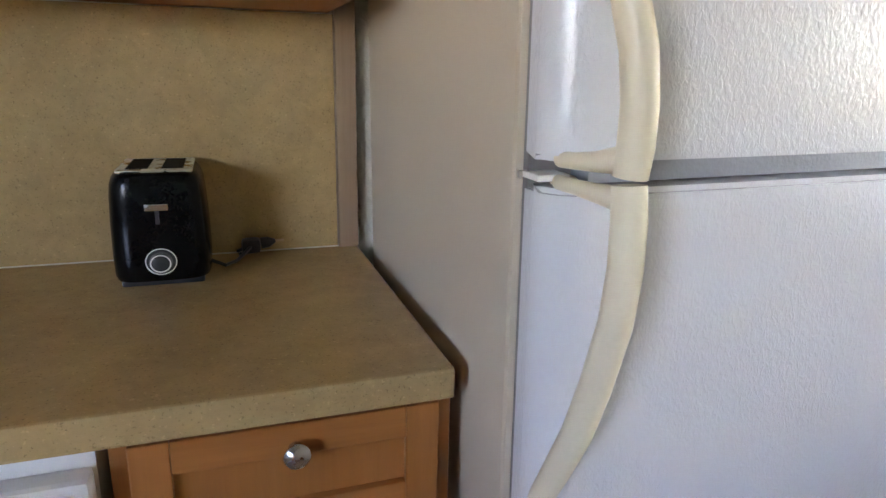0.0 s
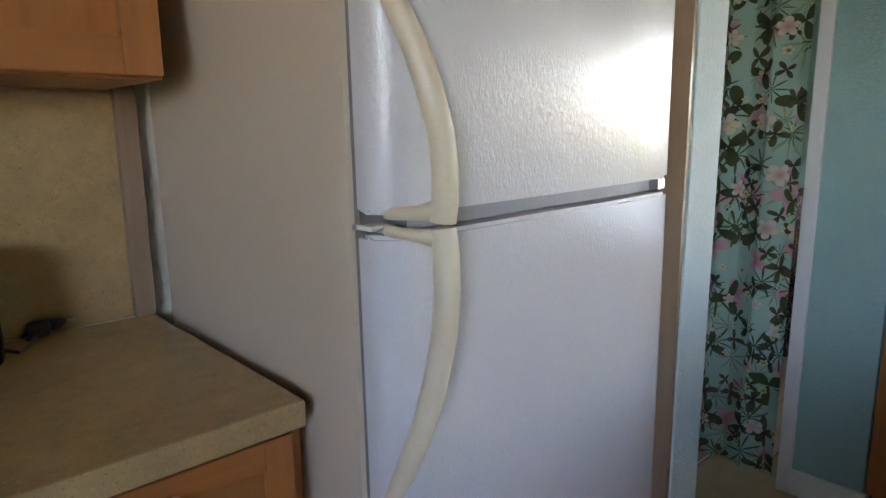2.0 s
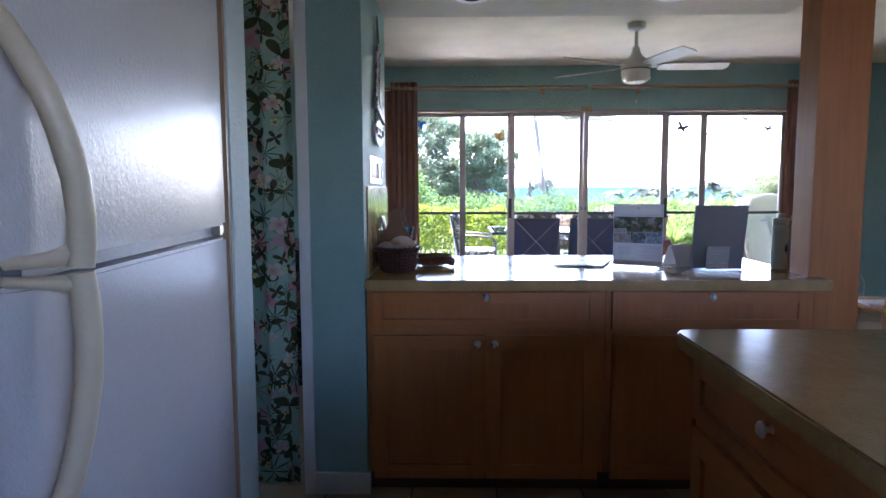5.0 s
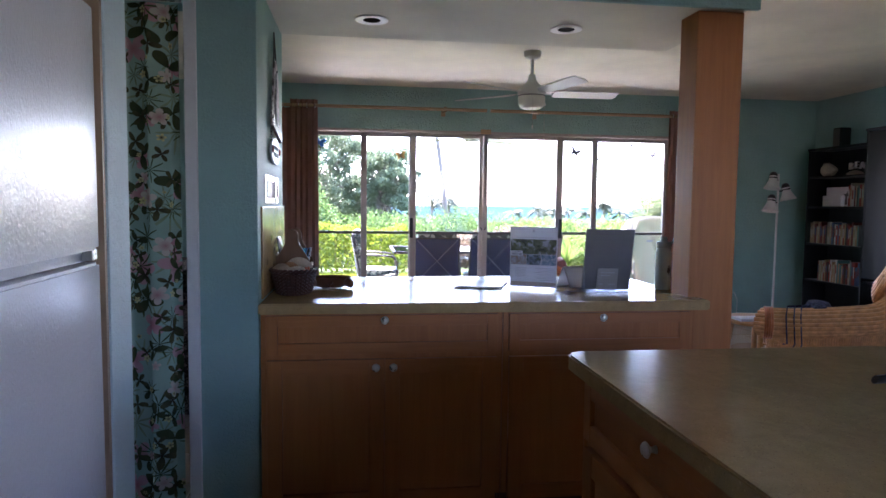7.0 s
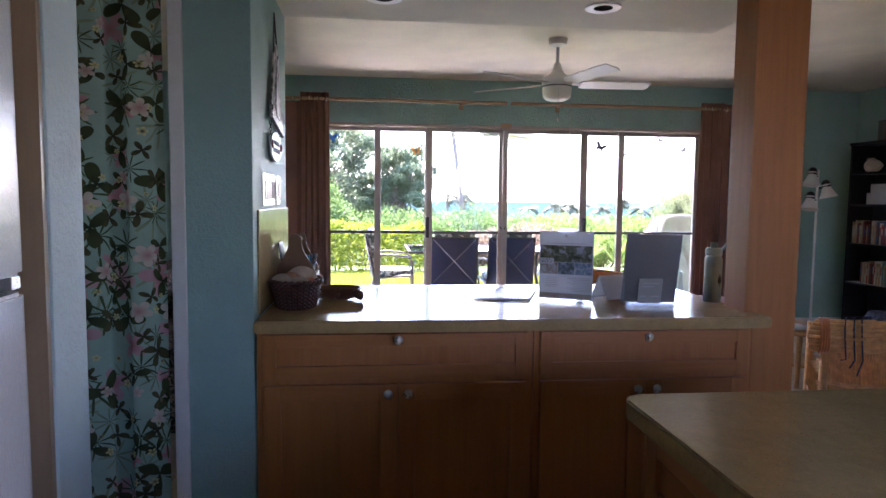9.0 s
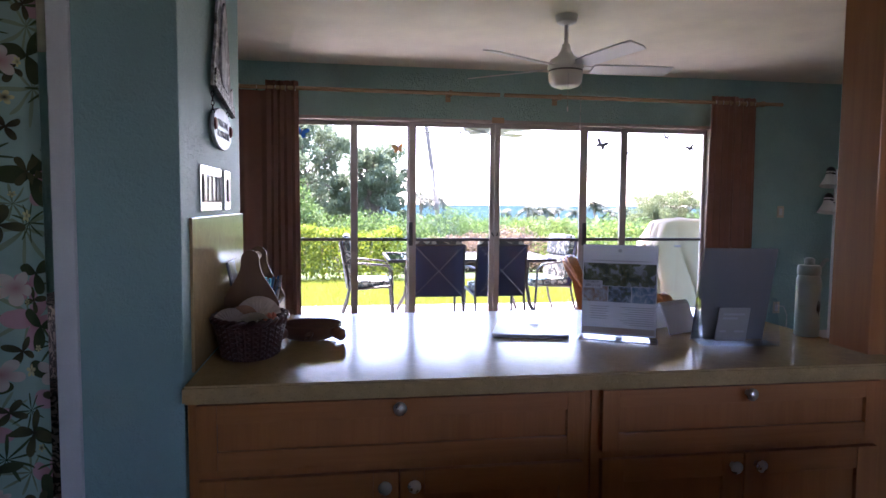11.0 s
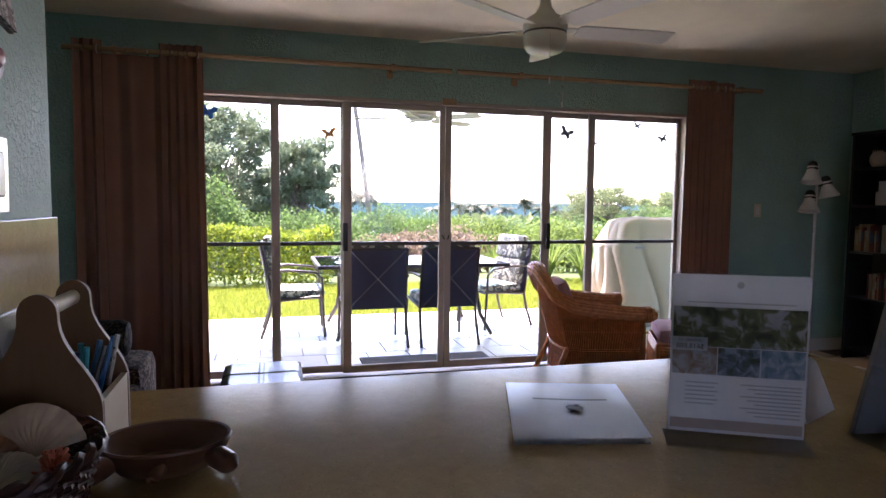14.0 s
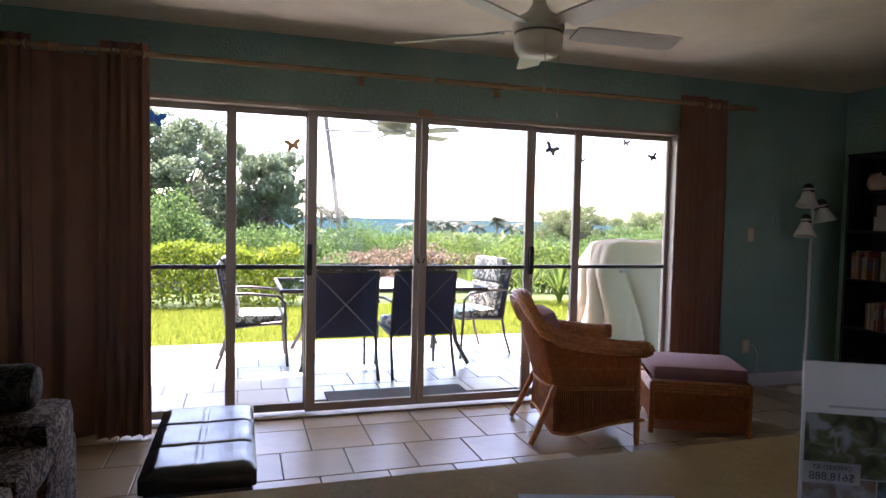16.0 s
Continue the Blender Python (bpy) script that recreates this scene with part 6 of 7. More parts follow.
def patio_chair(label, m, cushion=True):
    """Sling chair; the sitter looks towards +x."""
    th = thing("patio_chair", label, "chair", (0, 0, 0), 0, "patio chairs")
    th.matrix_basis = m
    for s in (-1, 1):
        part("back_post", tube(B(), [(-0.26, s * 0.27, 0.36), (-0.28, s * 0.27, 0.5), (-0.36, s * 0.27, 0.92)], 0.014, 8), M_FRAME, th, "", True)
        part("arm", tube(B(), [(-0.31, s * 0.285, 0.66), (-0.1, s * 0.29, 0.665), (0.16, s * 0.29, 0.64), (0.22, s * 0.29, 0.58), (0.23, s * 0.285, 0.36)], 0.013, 8), M_FRAME, th, "", True)
        part("leg", tube(B(), [(0.22, s * 0.275, 0.40), (0.235, s * 0.28, 0.2), (0.25, s * 0.285, 0.002)], 0.0145, 8), M_FRAME, th, "", True)
        part("leg", tube(B(), [(-0.25, s * 0.27, 0.40), (-0.29, s * 0.275, 0.2), (-0.36, s * 0.28, 0.002)], 0.0145, 8), M_FRAME, th, "", True)
        part("seat_rail", tube(B(), [(-0.27, s * 0.27, 0.36), (0.24, s * 0.275, 0.405)], 0.014, 8), M_FRAME, th, "", True)
    part("cross_bar", tube(B(), [(-0.262, -0.27, 0.37), (-0.262, 0.27, 0.37)], 0.011, 8), M_FRAME, th, "", True)
    part("cross_bar", tube(B(), [(-0.36, -0.27, 0.915), (-0.36, 0.27, 0.915)], 0.011, 8), M_FRAME, th, "", True)
    bm = B()
    sheet(bm, lambda u, v: (-0.272 - 0.086 * v - 0.012 * math.sin(math.pi * u), (u - 0.5) * 0.53, 0.36 + 0.565 * v), 10, 10, 0.006)
    sl = part("back_sling", bm, M_NAVY, th, "navy back sling", True)
    for s in (-1, 1):
        part("strap", tube(B(), [(-0.290, s * 0.25, 0.38), (-0.335, 0, 0.64), (-0.372, -s * 0.25, 0.90)], 0.0075, 6, True, 0.4), M_STRAPG, sl)
    part("seat_sling", box(B(), -0.26, 0.235, -0.265, 0.265, 0.376, 0.388, 0.003), M_NAVY, th)
    if cushion:
        part("seat_cushion", box(B(), -0.24, 0.25, -0.255, 0.255, 0.39, 0.47, 0.035), M_CUSH, th, "leaf-print seat cushion", True)
        bm = B()
        box(bm, -0.04, 0.045, -0.25, 0.25, 0.0, 0.27, 0.04)
        box(bm, -0.04, 0.045, -0.25, 0.25, 0.275, 0.53, 0.04)
        bm.transform(pose(-0.215, 0, 0.46, 0, -10, 0))
        part("back_cushion", bm, M_CUSH, th, "leaf-print back cushion", True)
    return th


patio_chair("navy sling patio chair pushed under the table", pose(7.836, -0.862, -0.01, 0, 0, 1))
patio_chair("navy sling patio chair at the table", pose(7.82, -1.532, -0.01, 0, 0, 2))
patio_chair("metal patio chair with a leaf-print cushion", pose(8.43, -0.205, -0.01, 0, 0, -91))
patio_chair("metal patio chair with leaf-print cushions", pose(8.45, -2.27, -0.01, 0, 0, 104))
mt = thing("door_mat", "grey rubber door mat on the patio", "mat", (6.97, -1.21, -0.012))
part("mat", box(B(), -0.22, 0.22, -0.55, 0.55, 0.0, 0.014, 0.006), paint("grey_rubber_mat", (0.05, 0.05, 0.055), 0.8, 0.2, 12, 0.5, 90, 0.0, 0.2), mt)

# covered grill
gr = thing("covered_grill", "gas grill under a beige canvas cover", "grill", (8.22, -4.10, -0.01))
bm = B()


def cover(u, v):
    """Canvas over a boxy cart with side shelves and a raised hood; creases fall from the corners."""
    a = u * 2 * math.pi
    c, s = math.cos(a), math.sin(a)
    k = (abs(c) ** 9 + abs(s) ** 9) ** (-1 / 9)
    if v < 0.66:
        t = v / 0.66
        w, d, z = 0.62 - 0.03 * t, 0.33 - 0.02 * t, 0.88 * t
    elif v < 0.74:
        t = (v - 0.66) / 0.08
        w, d, z = 0.59 - 0.05 * t, 0.31, 0.88 + 0.06 * t
    elif v < 0.90:
        t = (v - 0.74) / 0.16
        w, d, z = 0.54 - 0.10 * t, 0.31 - 0.09 * t, 0.94 + 0.22 * t
    else:
        t = (v - 0.90) / 0.10
        w, d, z = 0.44 * (1 - t), 0.22 * (1 - t), 1.16 + 0.025 * min(1, 3 * t)
    drape = max(0.0, 1 - v / 0.9)
    crease = abs(math.sin(u * 28 + 1.1 * math.sin(v * 5 + u * 9))) ** 0.5 - 0.62
    fine = abs(math.sin(u * 41 + 2.0 * v)) - 0.6
    f = 1 + 0.24 * crease * drape ** 0.7 + 0.05 * fine * drape + 0.04 * noise.noise(Vector((u * 16, v * 6, 3)))
    sag = 0.025 * noise.noise(Vector((c * 2.2, s * 2.2, v * 3))) * (v > 0.66)
    return (c * k * d * f, s * k * w * f, max(0.01, z + sag + 0.012 * math.sin(u * 60) * drape * (v < 0.2)))


sheet(bm, cover, 230, 44)
part("cover", bm, M_COVER, gr, "", True)
part("tie_strap", box(B(), -0.335, -0.318, 0.30, 0.38, 0.86, 0.885, 0.003), M_STRAPG, gr, "grey fastening strap")


# ---- planting ----
def leaves(rng, pts, size, aspect=0.45, up=0.3):
    """Two-triangle leaves at points, turned at random; returns verts and faces."""
    n = len(pts)
    d = rng.normal(size=(n, 3))
    d[:, 2] += up
    d /= np.linalg.norm(d, axis=1)[:, None]
    e = np.cross(d, rng.normal(size=(n, 3)))
    e /= np.linalg.norm(e, axis=1)[:, None]
    s = size * rng.uniform(0.6, 1.35, n)[:, None]
    a = pts - d * s * 0.5
    b = pts + e * s * aspect * 0.5
    c = pts + d * s * 0.5
    f = pts - e * s * aspect * 0.5
    v = np.stack([a, b, c, f], 1).reshape(-1, 3)
    return v, [(4 * i, 4 * i + 1, 4 * i + 2, 4 * i + 3) for i in range(n)]


def clump_points(rng, n, centres, radii, shell=0.55):
    """Points thick near the skins of a set of ellipsoids."""
    k = rng.integers(0, len(centres), n)
    d = rng.normal(size=(n, 3))
    d /= np.linalg.norm(d, axis=1)[:, None]
    r = shell + (1 - shell) * rng.uniform(0, 1, n) ** 0.6
    return np.array(centres)[k] + d * np.array(radii)[k] * r[:, None]


def tree(label, at, h, spread, n, size, mat, seed, lean=(0, 0), trunk=0.16, low=0.35, clumps=26, flat=1.0):
    rng = np.random.default_rng(seed)
    th = thing("tree", label, "tree", at)
    top = Vector((lean[0], lean[1], h * 0.62))
    bm = B()
    tube(bm, [(0, 0, -0.3), (lean[0] * 0.2, lean[1] * 0.2, h * 0.2), top * 0.75, top], [trunk, trunk * 0.8, trunk * 0.6, trunk * 0.35], 10)
    centres, radii = [], []
    for k in range(clumps * 2):
        a, f = rng.uniform(0, 6.283), rng.uniform(0, 1)
        z = h * (low + (0.97 - low) * rng.uniform(0, 1) ** 0.8)
        w = spread * math.sqrt(max(0.05, 1 - ((z / h - 0.6) / 0.5) ** 2)) * f ** 0.5
        c = (math.cos(a) * w + lean[0] * z / h, math.sin(a) * w + lean[1] * z / h, z)
        centres.append(c)
        r = spread * rng.uniform(0.15, 0.28)
        radii.append((r, r, r * 0.72 * flat))
        st = top * rng.uniform(0.45, 1.0)
        mid = st.lerp(Vector(c), 0.5) + Vector((0, 0, 0.12 * h * 0.3))
        tube(bm, [st, mid, c], [trunk * 0.3, trunk * 0.18, trunk * 0.06], 6)
    part("trunk", bm, M_BARK, th, "grey-brown trunk and limbs", True)
    v, f = leaves(rng, clump_points(rng, n, centres, radii), size)
    soup("crown", v, f, mat, th)
    return th


def bush(label, at, rx, ry, h, n, size, mat, seed, aspect=0.45, name="bush"):
    rng = np.random.default_rng(seed)
    th = thing(name, label, name, at)
    cs, rs = [], []
    for k in range(14):
        a = rng.uniform(0, 6.283)
        f = rng.uniform(0, 0.8)
        cs.append((rx * f * math.cos(a), ry * f * math.sin(a), h * rng.uniform(0.3, 0.66)))
        q = rng.uniform(0.32, 0.5)
        rs.append((rx * q, ry * q, h * q * 0.8))
    v, f = leaves(rng, clump_points(rng, n, cs, rs, 0.4), size, aspect, 0.6)
    soup("foliage", v, f, mat, th)
    bm = B()
    for c in cs[:8]:
        tube(bm, [(c[0] * 0.2, c[1] * 0.2, -0.2), (c[0] * 0.6, c[1] * 0.6, c[2] * 0.5), c], [0.03, 0.02, 0.008], 5)
    part("stems", bm, M_BARK, th, "", True)
    return th


EYE_X, EYE_Y, EYE_Z = 2.25, -0.04, 1.36     # a standpoint inside, to lay out the garden by bearing


def bearing(deg, dist, z=None):
    x, y = EYE_X + dist * math.cos(radians(deg)), EYE_Y + dist * math.sin(radians(deg))
    return (x, y, ground_z(x, y) if z is None else z)


# clipped hedge at the lawn's far edge
hg = thing("hedge", "clipped bright green hedge beyond the lawn", "hedge", (12.9, 2.3, -0.05))
rng = np.random.default_rng(5)
n = 30000
p = rng.uniform((-0.65, -3.2, 0.02), (0.65, 6.0, 0.86), (n, 3))
k = rng.integers(0, 10, n)
p[k < 4, 0] = -0.6 + rng.normal(0, 0.05, (k < 4).sum())
p[(k >= 4) & (k < 8), 2] = 0.84 + rng.normal(0, 0.035, ((k >= 4) & (k < 8)).sum())
p[:, 2] += 0.05 * np.sin(p[:, 1] * 3.1) + 0.03 * np.sin(p[:, 1] * 7.7)
v, f = leaves(rng, p, 0.07, 0.5, 0.4)
soup("foliage", v, f, M_LEAF_HEDGE, hg)
bm = B()
for i in range(30):
    y = -3.0 + i * 0.3
    tube(bm, [(0, y, -0.1), (0.05 * math.sin(i * 2.2), y + 0.05, 0.35), (0.1 * math.sin(i), y, 0.7)], [0.02, 0.015, 0.006], 5)
part("stems", bm, M_BARK, hg, "", True)

tree("broad green tree with an airy crown", bearing(5.0, 23), 5.4, 2.3, 42000, 0.12, M_LEAF_TREE, 21, (0.2, -0.2), 0.16, 0.3, 30)
tree("dark green tree with a dense rounded crown", bearing(-2.3, 21), 4.15, 1.4, 42000, 0.105, M_LEAF_TREE, 29, (-0.1, 0.0), 0.13, 0.2, 44)
tree("small tree at the garden's edge", bearing(10.8, 21), 5.4, 2.2, 30000, 0.14, M_LEAF_TREE, 23, (0, 0), 0.17, 0.25, 22)
tree("umbrella-shaped pale green tree", bearing(-28.9, 34), 3.7, 1.95, 34000, 0.085, M_LEAF_PALE, 24, (0, 0), 0.14, 0.42, 44, 0.85)
tree("spreading pale green tree", bearing(-35.6, 33), 3.15, 2.0, 28000, 0.09, M_LEAF_PALE, 25, (0, 0), 0.14, 0.3, 40, 0.9)
seedn = 40
for deg, dist, rx, h, mt_, lb in ((8.3, 16.5, 1.3, 2.15, M_LEAF_BUSH, "tall bright green shrub"), (5.9, 17.5, 0.95, 2.75, M_LEAF_BUSH, "tall bright green shrub"), (3.6, 17.8, 1.1, 2.3, M_LEAF_BUSH, "tall bright green shrub"), (1.2, 17, 1.2, 1.75, M_LEAF_BUSH, "bright green shrub"), (-1.2, 17.5, 1.2, 1.85, M_LEAF_BUSH, "bright green shrub"), (-3.2, 17.2, 1.0, 1.75, M_LEAF_BUSH, "bright green shrub"),
                                  (-5.4, 17, 1.1, 1.7, M_LEAF_BUSH, "bright green shrub"), (-6.5, 22, 1.5, 2.1, M_LEAF_TREE, "dark green shrub"), (-10, 24, 1.8, 2.4, M_LEAF_BUSH, "round green shrub"), (-13, 26, 1.8, 2.3, M_LEAF_BUSH, "round green shrub"), (-16, 26, 1.8, 2.0, M_LEAF_FERN, "yellow-green shrub"),
                                  (-19.5, 25, 1.8, 1.9, M_LEAF_FERN, "yellow-green shrub"), (-23, 24, 1.7, 1.9, M_LEAF_BUSH, "bright green shrub"), (-26, 22, 1.6, 1.8, M_LEAF_FERN, "yellow-green shrub"), (-29.5, 20, 1.5, 1.7, M_LEAF_BUSH, "bright green shrub"), (-33, 19, 1.6, 1.9, M_LEAF_BUSH, "bright green shrub"), (-37, 18, 1.6, 1.9, M_LEAF_BUSH, "bright green shrub"), (-41, 17, 1.6, 2.0, M_LEAF_BUSH, "bright green shrub"),
                                  (-12, 16.5, 1.1, 1.15, M_LEAF_RED, "reddish brown croton shrub"), (-15.5, 16, 1.1, 1.2, M_LEAF_RED, "reddish brown croton shrub"), (-9, 16, 0.9, 1.0, M_LEAF_RED, "reddish brown croton shrub"), (-19, 15.5, 1.1, 1.05, M_LEAF_RED, "reddish brown croton shrub"), (-22.5, 15, 1.1, 1.2, M_LEAF_FERN, "yellow-green shrub"), (-26.5, 14.5, 1.1, 1.15, M_LEAF_FERN, "yellow-green shrub"), (-31, 14, 1.1, 1.1, M_LEAF_FERN, "yellow-green shrub"), (-36, 13.5, 1.1, 1.1, M_LEAF_BUSH, "bright green shrub"), (-6, 14.2, 0.9, 0.95, M_LEAF_BUSH, "bright green shrub")):
    seedn += 1
    bush(lb + " in the garden", bearing(deg, dist), rx, rx, h, 6500, 0.085 if mt_ is not M_LEAF_RED else 0.11, mt_, seedn)
for deg, dist, h in ((-22, 11.3, 0.85), (-25, 11.0, 0.95), (-28, 10.8, 0.9), (-20, 11.6, 0.7)):
    rng = np.random.default_rng(int(-deg))
    fern = thing("strap_leaf_plant", "arching strap-leaved plant beside the lawn", "plant", bearing(deg, dist))
    vs, fs_ = [], []
    for i in range(90):
        a, l, w = rng.uniform(0, 6.283), h * rng.uniform(0.7, 1.25), rng.uniform(0.012, 0.022)
        d = Vector((math.cos(a), math.sin(a), 0))
        q = Vector((-d.y, d.x, 0)) * w
        bend = rng.uniform(0.2, 0.75)
        for s in range(5):
            t0, t1 = s / 5, (s + 1) / 5
            b = len(vs)
            for t in (t0, t1):
                p0 = d * (bend * l * t ** 1.6) + Vector((0, 0, l * (t - 0.45 * bend * t * t)))
                vs += [p0 - q * (1 - t), p0 + q * (1 - t)]
            fs_.append((b, b + 1, b + 3, b + 2))
    soup("blades", vs, fs_, M_LEAF_FERN, fern)


def palm(label, at, h, lean, r, frond, seed, n=16):
    rng = np.random.default_rng(seed)
    th = thing("palm_tree", label, "palm tree", at)
    pts = [(lean[0] * t ** 1.3, lean[1] * t ** 1.3, -0.5 + (h + 0.5) * t) for t in (0, 0.2, 0.4, 0.6, 0.8, 1.0)]
    part("trunk", tube(B(), pts, [r * 1.25, r, r * 0.9, r * 0.82, r * 0.75, r * 0.7], 10), M_BARK, th, "slender ringed trunk", True)
    vs, fs_ = [], []
    for i in range(n):
        a, el = rng.uniform(0, 6.283), rng.uniform(-0.2, 1.1)
        d = Vector((math.cos(a), math.sin(a), 0))
        q = Vector((-d.y, d.x, 0))
        ctr = [Vector(pts[-1]) + d * (frond * t * math.cos(el * (1 - t))) + Vector((0, 0, frond * (math.sin(el) * t - 0.75 * t * t))) for t in [k / 10 for k in range(11)]]
        for k in range(1, 11):
            for s in (-1, 1):
                b = len(vs)
                l = frond * 0.30 * math.sin(math.pi * min(1, k / 10 + 0.12))
                tip = ctr[k] + q * s * l + d * l * 0.5 + Vector((0, 0, -l * 0.55))
                vs += [ctr[k], ctr[k - 1], tip]
                fs_.append((b, b + 1, b + 2))
    soup("fronds", vs, fs_, M_LEAF_PALM, th)
    return th


palm("tall leaning palm beyond the hedge", bearing(-8.75, 26), 12.0, (0, 1.75), 0.105, 2.6, 61)
seedn = 70
for deg, dist, up in ((-8.5, 54, 0.45), (-6.9, 52, 0.6), (-16.6, 75, -0.5), (-17.4, 80, -0.8), (-18.2, 78, -0.7), (-19.3, 82, -0.7), (-20.8, 85, -0.9), (-22.5, 70, -0.1), (-24.0, 78, -0.8), (-14.2, 90, -1.0), (-25.2, 80, -0.8)):
    seedn += 1
    x, y, z = bearing(deg, dist)
    palm("distant coconut palm above the scrub", (x, y, z), EYE_Z + up - z, (0.4, 0.2), 0.14, 2.2, seedn, 16)

# woods down the slope
rng = np.random.default_rng(91)
cs, rs = [], []
for i in range(420):
    deg, dist = rng.uniform(-50, 22), 30 + 130 * rng.uniform(0, 1) ** 1.3
    x, y, z = bearing(deg, dist)
    top = EYE_Z - 0.021 * dist - rng.uniform(0.0, 0.02) * dist
    r = rng.uniform(1.3, 2.6) * (0.7 + dist / 110)
    cs.append((x, y, max(z + 0.4, top - r * 0.55)))
    rs.append((r, r, r * 0.62))
for k, mt_ in enumerate((M_LEAF_BUSH, M_LEAF_FERN, M_LEAF_TREE, M_LEAF_PALE)):
    v, f = leaves(rng, clump_points(rng, 18000, cs[k::4], rs[k::4], 0.75), 0.5, 0.6, 0.6)
    tagged(soup("far_woods", v, f, mt_), "scrub and low woods falling to the shore", "woods", kind="stuff")
# lawn blades
n = 80000
p = np.stack([9.30 + 2.85 * rng.uniform(0, 1, n), rng.uniform(-6.5, 3.5, n), np.full(n, -0.032)], 1)
d = rng.normal(0, 0.018, (n, 3))
d[:, 2] = rng.uniform(0.03, 0.075, n)
q = rng.normal(size=(n, 3)) * (1, 1, 0)
q = q / np.linalg.norm(q, axis=1)[:, None] * 0.006
v = np.stack([p - q, p + q, p + d], 1).reshape(-1, 3)
tagged(soup("grass", v, [(3 * i, 3 * i + 1, 3 * i + 2) for i in range(n)], M_GRASS), "short bright green lawn grass", "grass", kind="stuff")

# butterfly stickers on the panes
M_BFB = leaf_mat("butterfly_blue", (0.05, 0.15, 0.36), (0.10, 0.26, 0.48), 0.5, 0.75)
M_BFO = leaf_mat("butterfly_orange", (0.42, 0.27, 0.12), (0.58, 0.38, 0.18), 0.5, 0.75)
M_BFD = leaf_mat("butterfly_grey", (0.16, 0.18, 0.19), (0.26, 0.28, 0.29), 0.5, 0.7)
for y, z, x, mtt, s, rot in ((0.48, 1.945, 6.652, M_BFB, 0.095, 15), (-0.365, 1.825, 6.652, M_BFO, 0.08, -10), (-2.275, 1.90, 6.655, M_BFD, 0.095, 25), (-2.925, 1.985, 6.655, M_BFD, 0.055, 10), (-3.175, 1.885, 6.655, M_BFD, 0.07, -20), (-2.545, 1.83, 6.652, M_BFD, 0.04, 0)):
    bf = thing("butterfly_sticker", "small butterfly sticker on the door glass", "sticker", (x, y, z), 0, "butterfly stickers")
    bf.matrix_basis = pose(x, y, z, rot, 0, 0)
    for sg_ in (-1, 1):
        part("wing", prism(B(), [(0, 0.1 * s), (sg_ * 0.25 * s, 0.45 * s), (sg_ * 0.62 * s, 0.55 * s), (sg_ * 0.66 * s, 0.3 * s), (sg_ * 0.35 * s, 0.02 * s), (sg_ * 0.5 * s, -0.25 * s), (sg_ * 0.3 * s, -0.45 * s), (0, -0.15 * s)], -0.0006, 0.0006, "x"), mtt, bf)
    part("body", tube(B(), [(0, 0, -0.28 * s), (0, 0, 0.3 * s)], [0.03 * s, 0.05 * s], 6), M_BFD, bf)

# ---- tiles ----
def tile_mesh(name, lx, ly, h, mat):
    bm = box(B(), -lx / 2, lx / 2, -ly / 2, ly / 2, -h, 0.0)
    bmesh.ops.bevel(bm, geom=[e for e in bm.edges if e.verts[0].co.z > -0.001 and e.verts[1].co.z > -0.001], offset=0.003, segments=1, affect="EDGES")
    me = bpy.data.meshes.new(name)
    bm.to_mesh(me)
    bm.free()
    me.materials.append(mat)
    return me


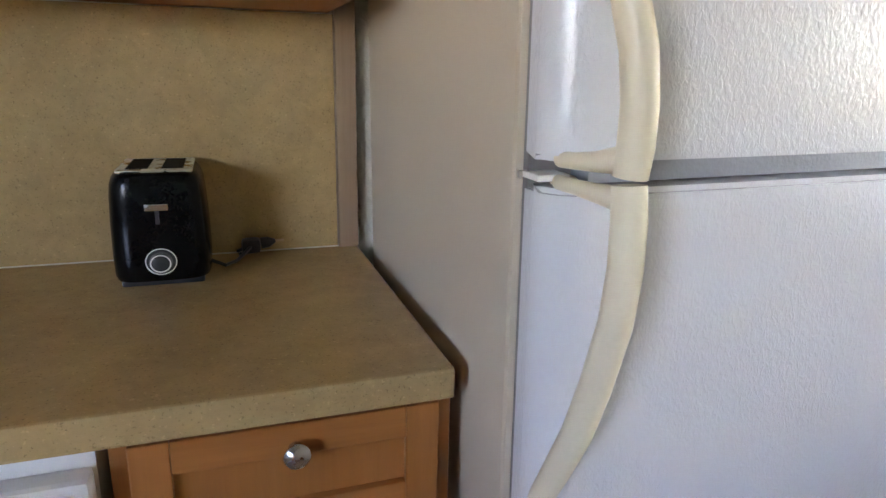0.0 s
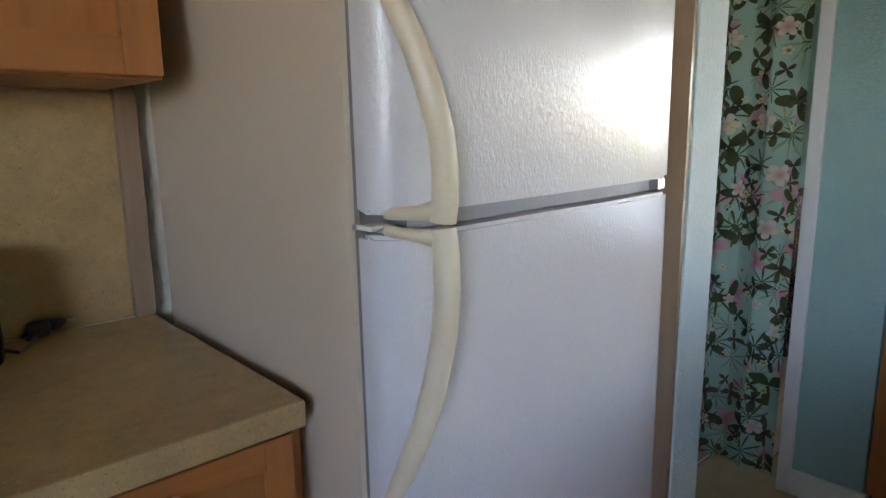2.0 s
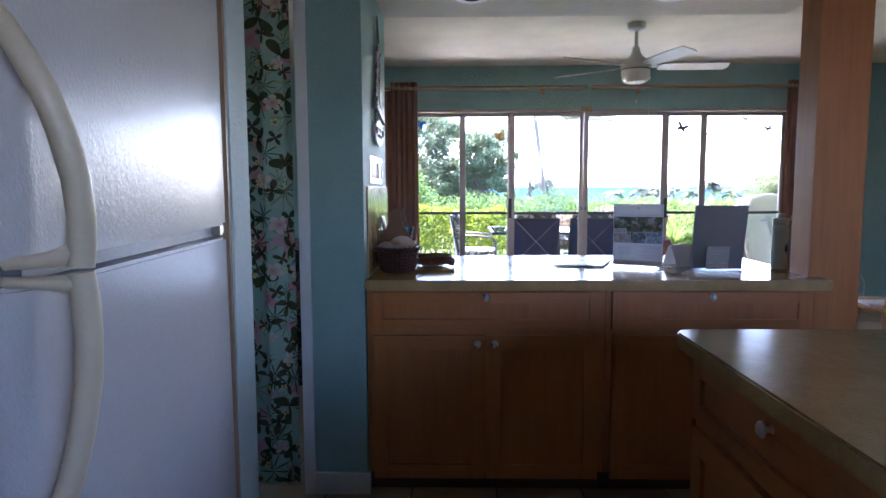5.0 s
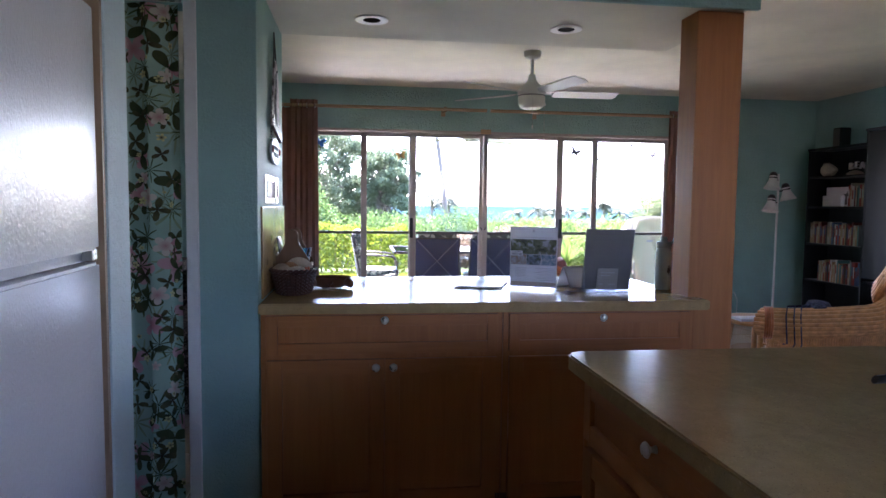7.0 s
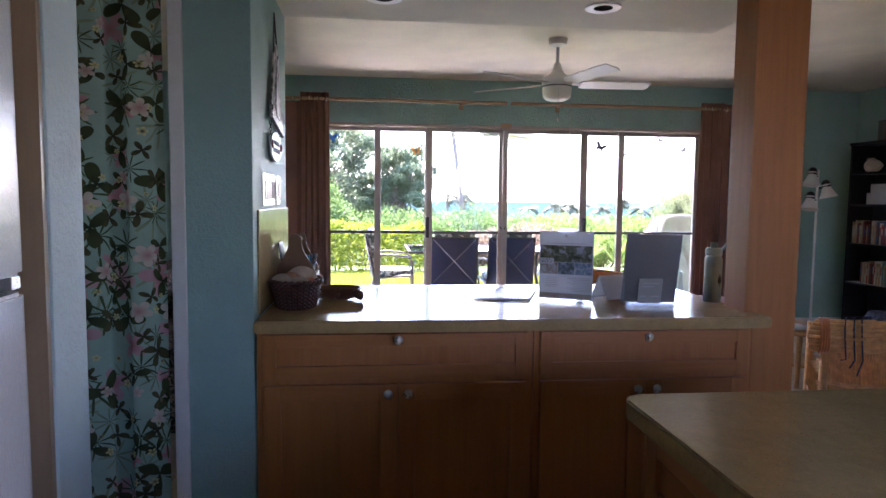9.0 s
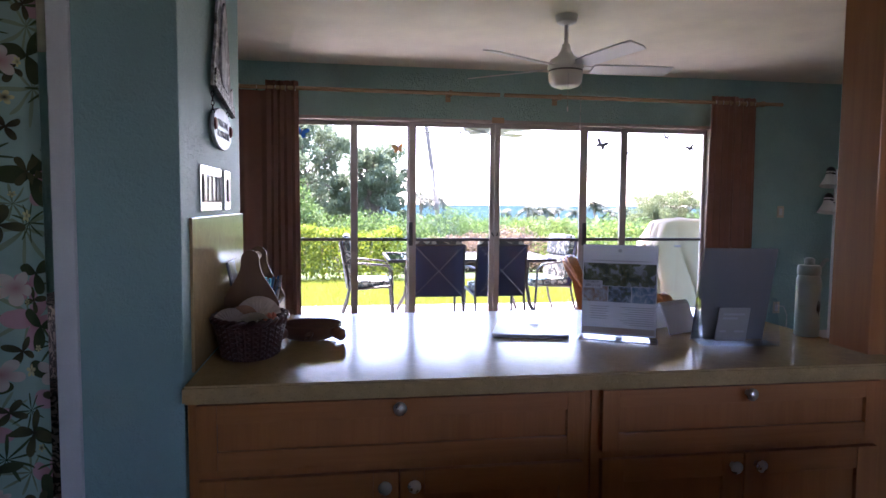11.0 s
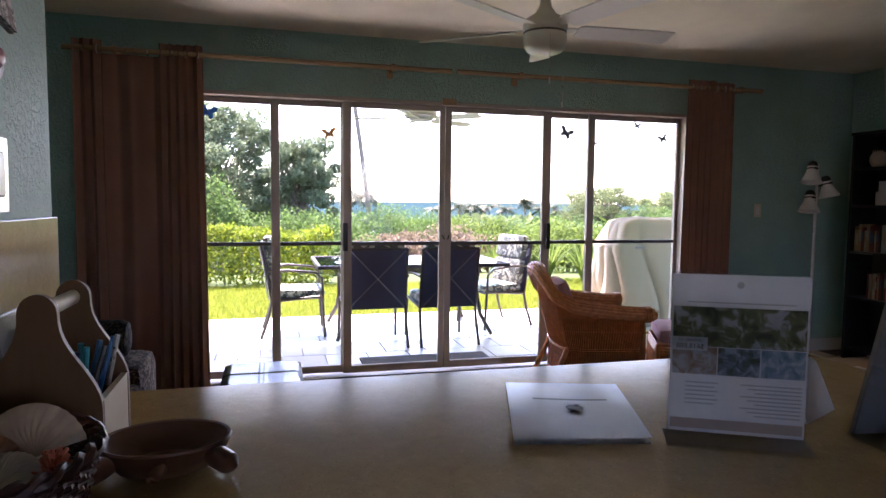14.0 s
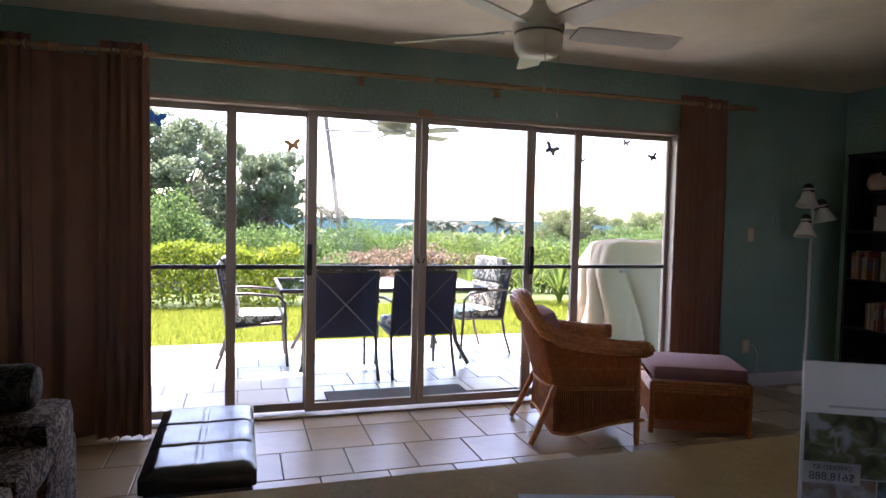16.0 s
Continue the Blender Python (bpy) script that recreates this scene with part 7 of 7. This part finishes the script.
def lay(parent, me, xs, step, y0, y1, x0, x1, z, off, clip):
    """Staggered courses of square tiles."""
    row = 0
    for x in xs:
        y = y0 + (off if row % 2 else off + step / 2)
        while y < y1:
            if clip(x, y):
                o = new("tile", me)
                o.parent = parent
                o.location = (x, y, z + 0.0006 * math.sin(x * 37 + y * 53))
                o.rotation_euler = (0, 0, 0)
            y += step
        row += 1


TX, TY = 0.3845, 0.3635
GAP = 0.007
me_in = tile_mesh("tile", TX - GAP, TY - GAP, 0.012, M_TILE)
xs = [5.951 + TX / 2 + TX * k for k in range(1, -22, -1) if 5.951 + TX * k > -1.2]
near = lambda x, y: x > -1.2 + TX / 2 and -4.95 < y < 2.4 and (x > 3.0 or -0.45 < y < 1.3) and x + TX / 2 < WIN_X
vs, fs_ = [], []
for i in range(26):
    for j in range(-1, 23):
        x, y = 5.951 + TX * (1.5 - i), -5.06 + TY * (j + 0.5 * (i % 2 == 0)) + 0.075
        if near(x, y) or x > 6.35:
            continue
        hx, hy = (TX - GAP) / 2, (TY - GAP) / 2
        xa, xb = max(x - hx, -2.597), x + hx
        ya, yb = max(y - hy, LIV_R + 0.003), min(y + hy, LIV_L - 0.003)
        if xb - xa < 0.02 or yb - ya < 0.02:
            continue
        b = len(vs)
        vs += [(px, py, z) for z in (0.0, -0.012) for px, py in ((xa, ya), (xb, ya), (xb, yb), (xa, yb))]
        fs_ += [(b, b + 1, b + 2, b + 3)] + [(b + 4 + q, b + 4 + (q + 1) % 4, b + (q + 1) % 4, b + q) for q in range(4)]
tagged(soup("far_tile", vs, fs_, M_TILE, floor), kind="stuff")
lay(floor, me_in, xs, TY, -5.06, 2.45, 0, 0, 0.0, 0.075, near)
CUT = WIN_X - 6.3355
me_cut = tile_mesh("tile", CUT - GAP, TY - GAP, 0.012, M_TILE)
lay(floor, me_cut, [6.3355 + CUT / 2], TY, -5.06, 2.45, 0, 0, 0.0, 0.075 + TY / 2, lambda x, y: -4.95 < y < 2.4)
me_pt = tile_mesh("tile", TX - GAP, TY - GAP, 0.012, M_PTILE)
xs = [7.40 + TX / 2 + TX * k for k in range(-2, 5) if 7.40 + TX * k > WIN_X + 0.1]
lay(patio, me_pt, xs, TY, -6.3, 3.0, 0, 0, -0.010, 0.10, lambda x, y: x + TX / 2 < 9.35)
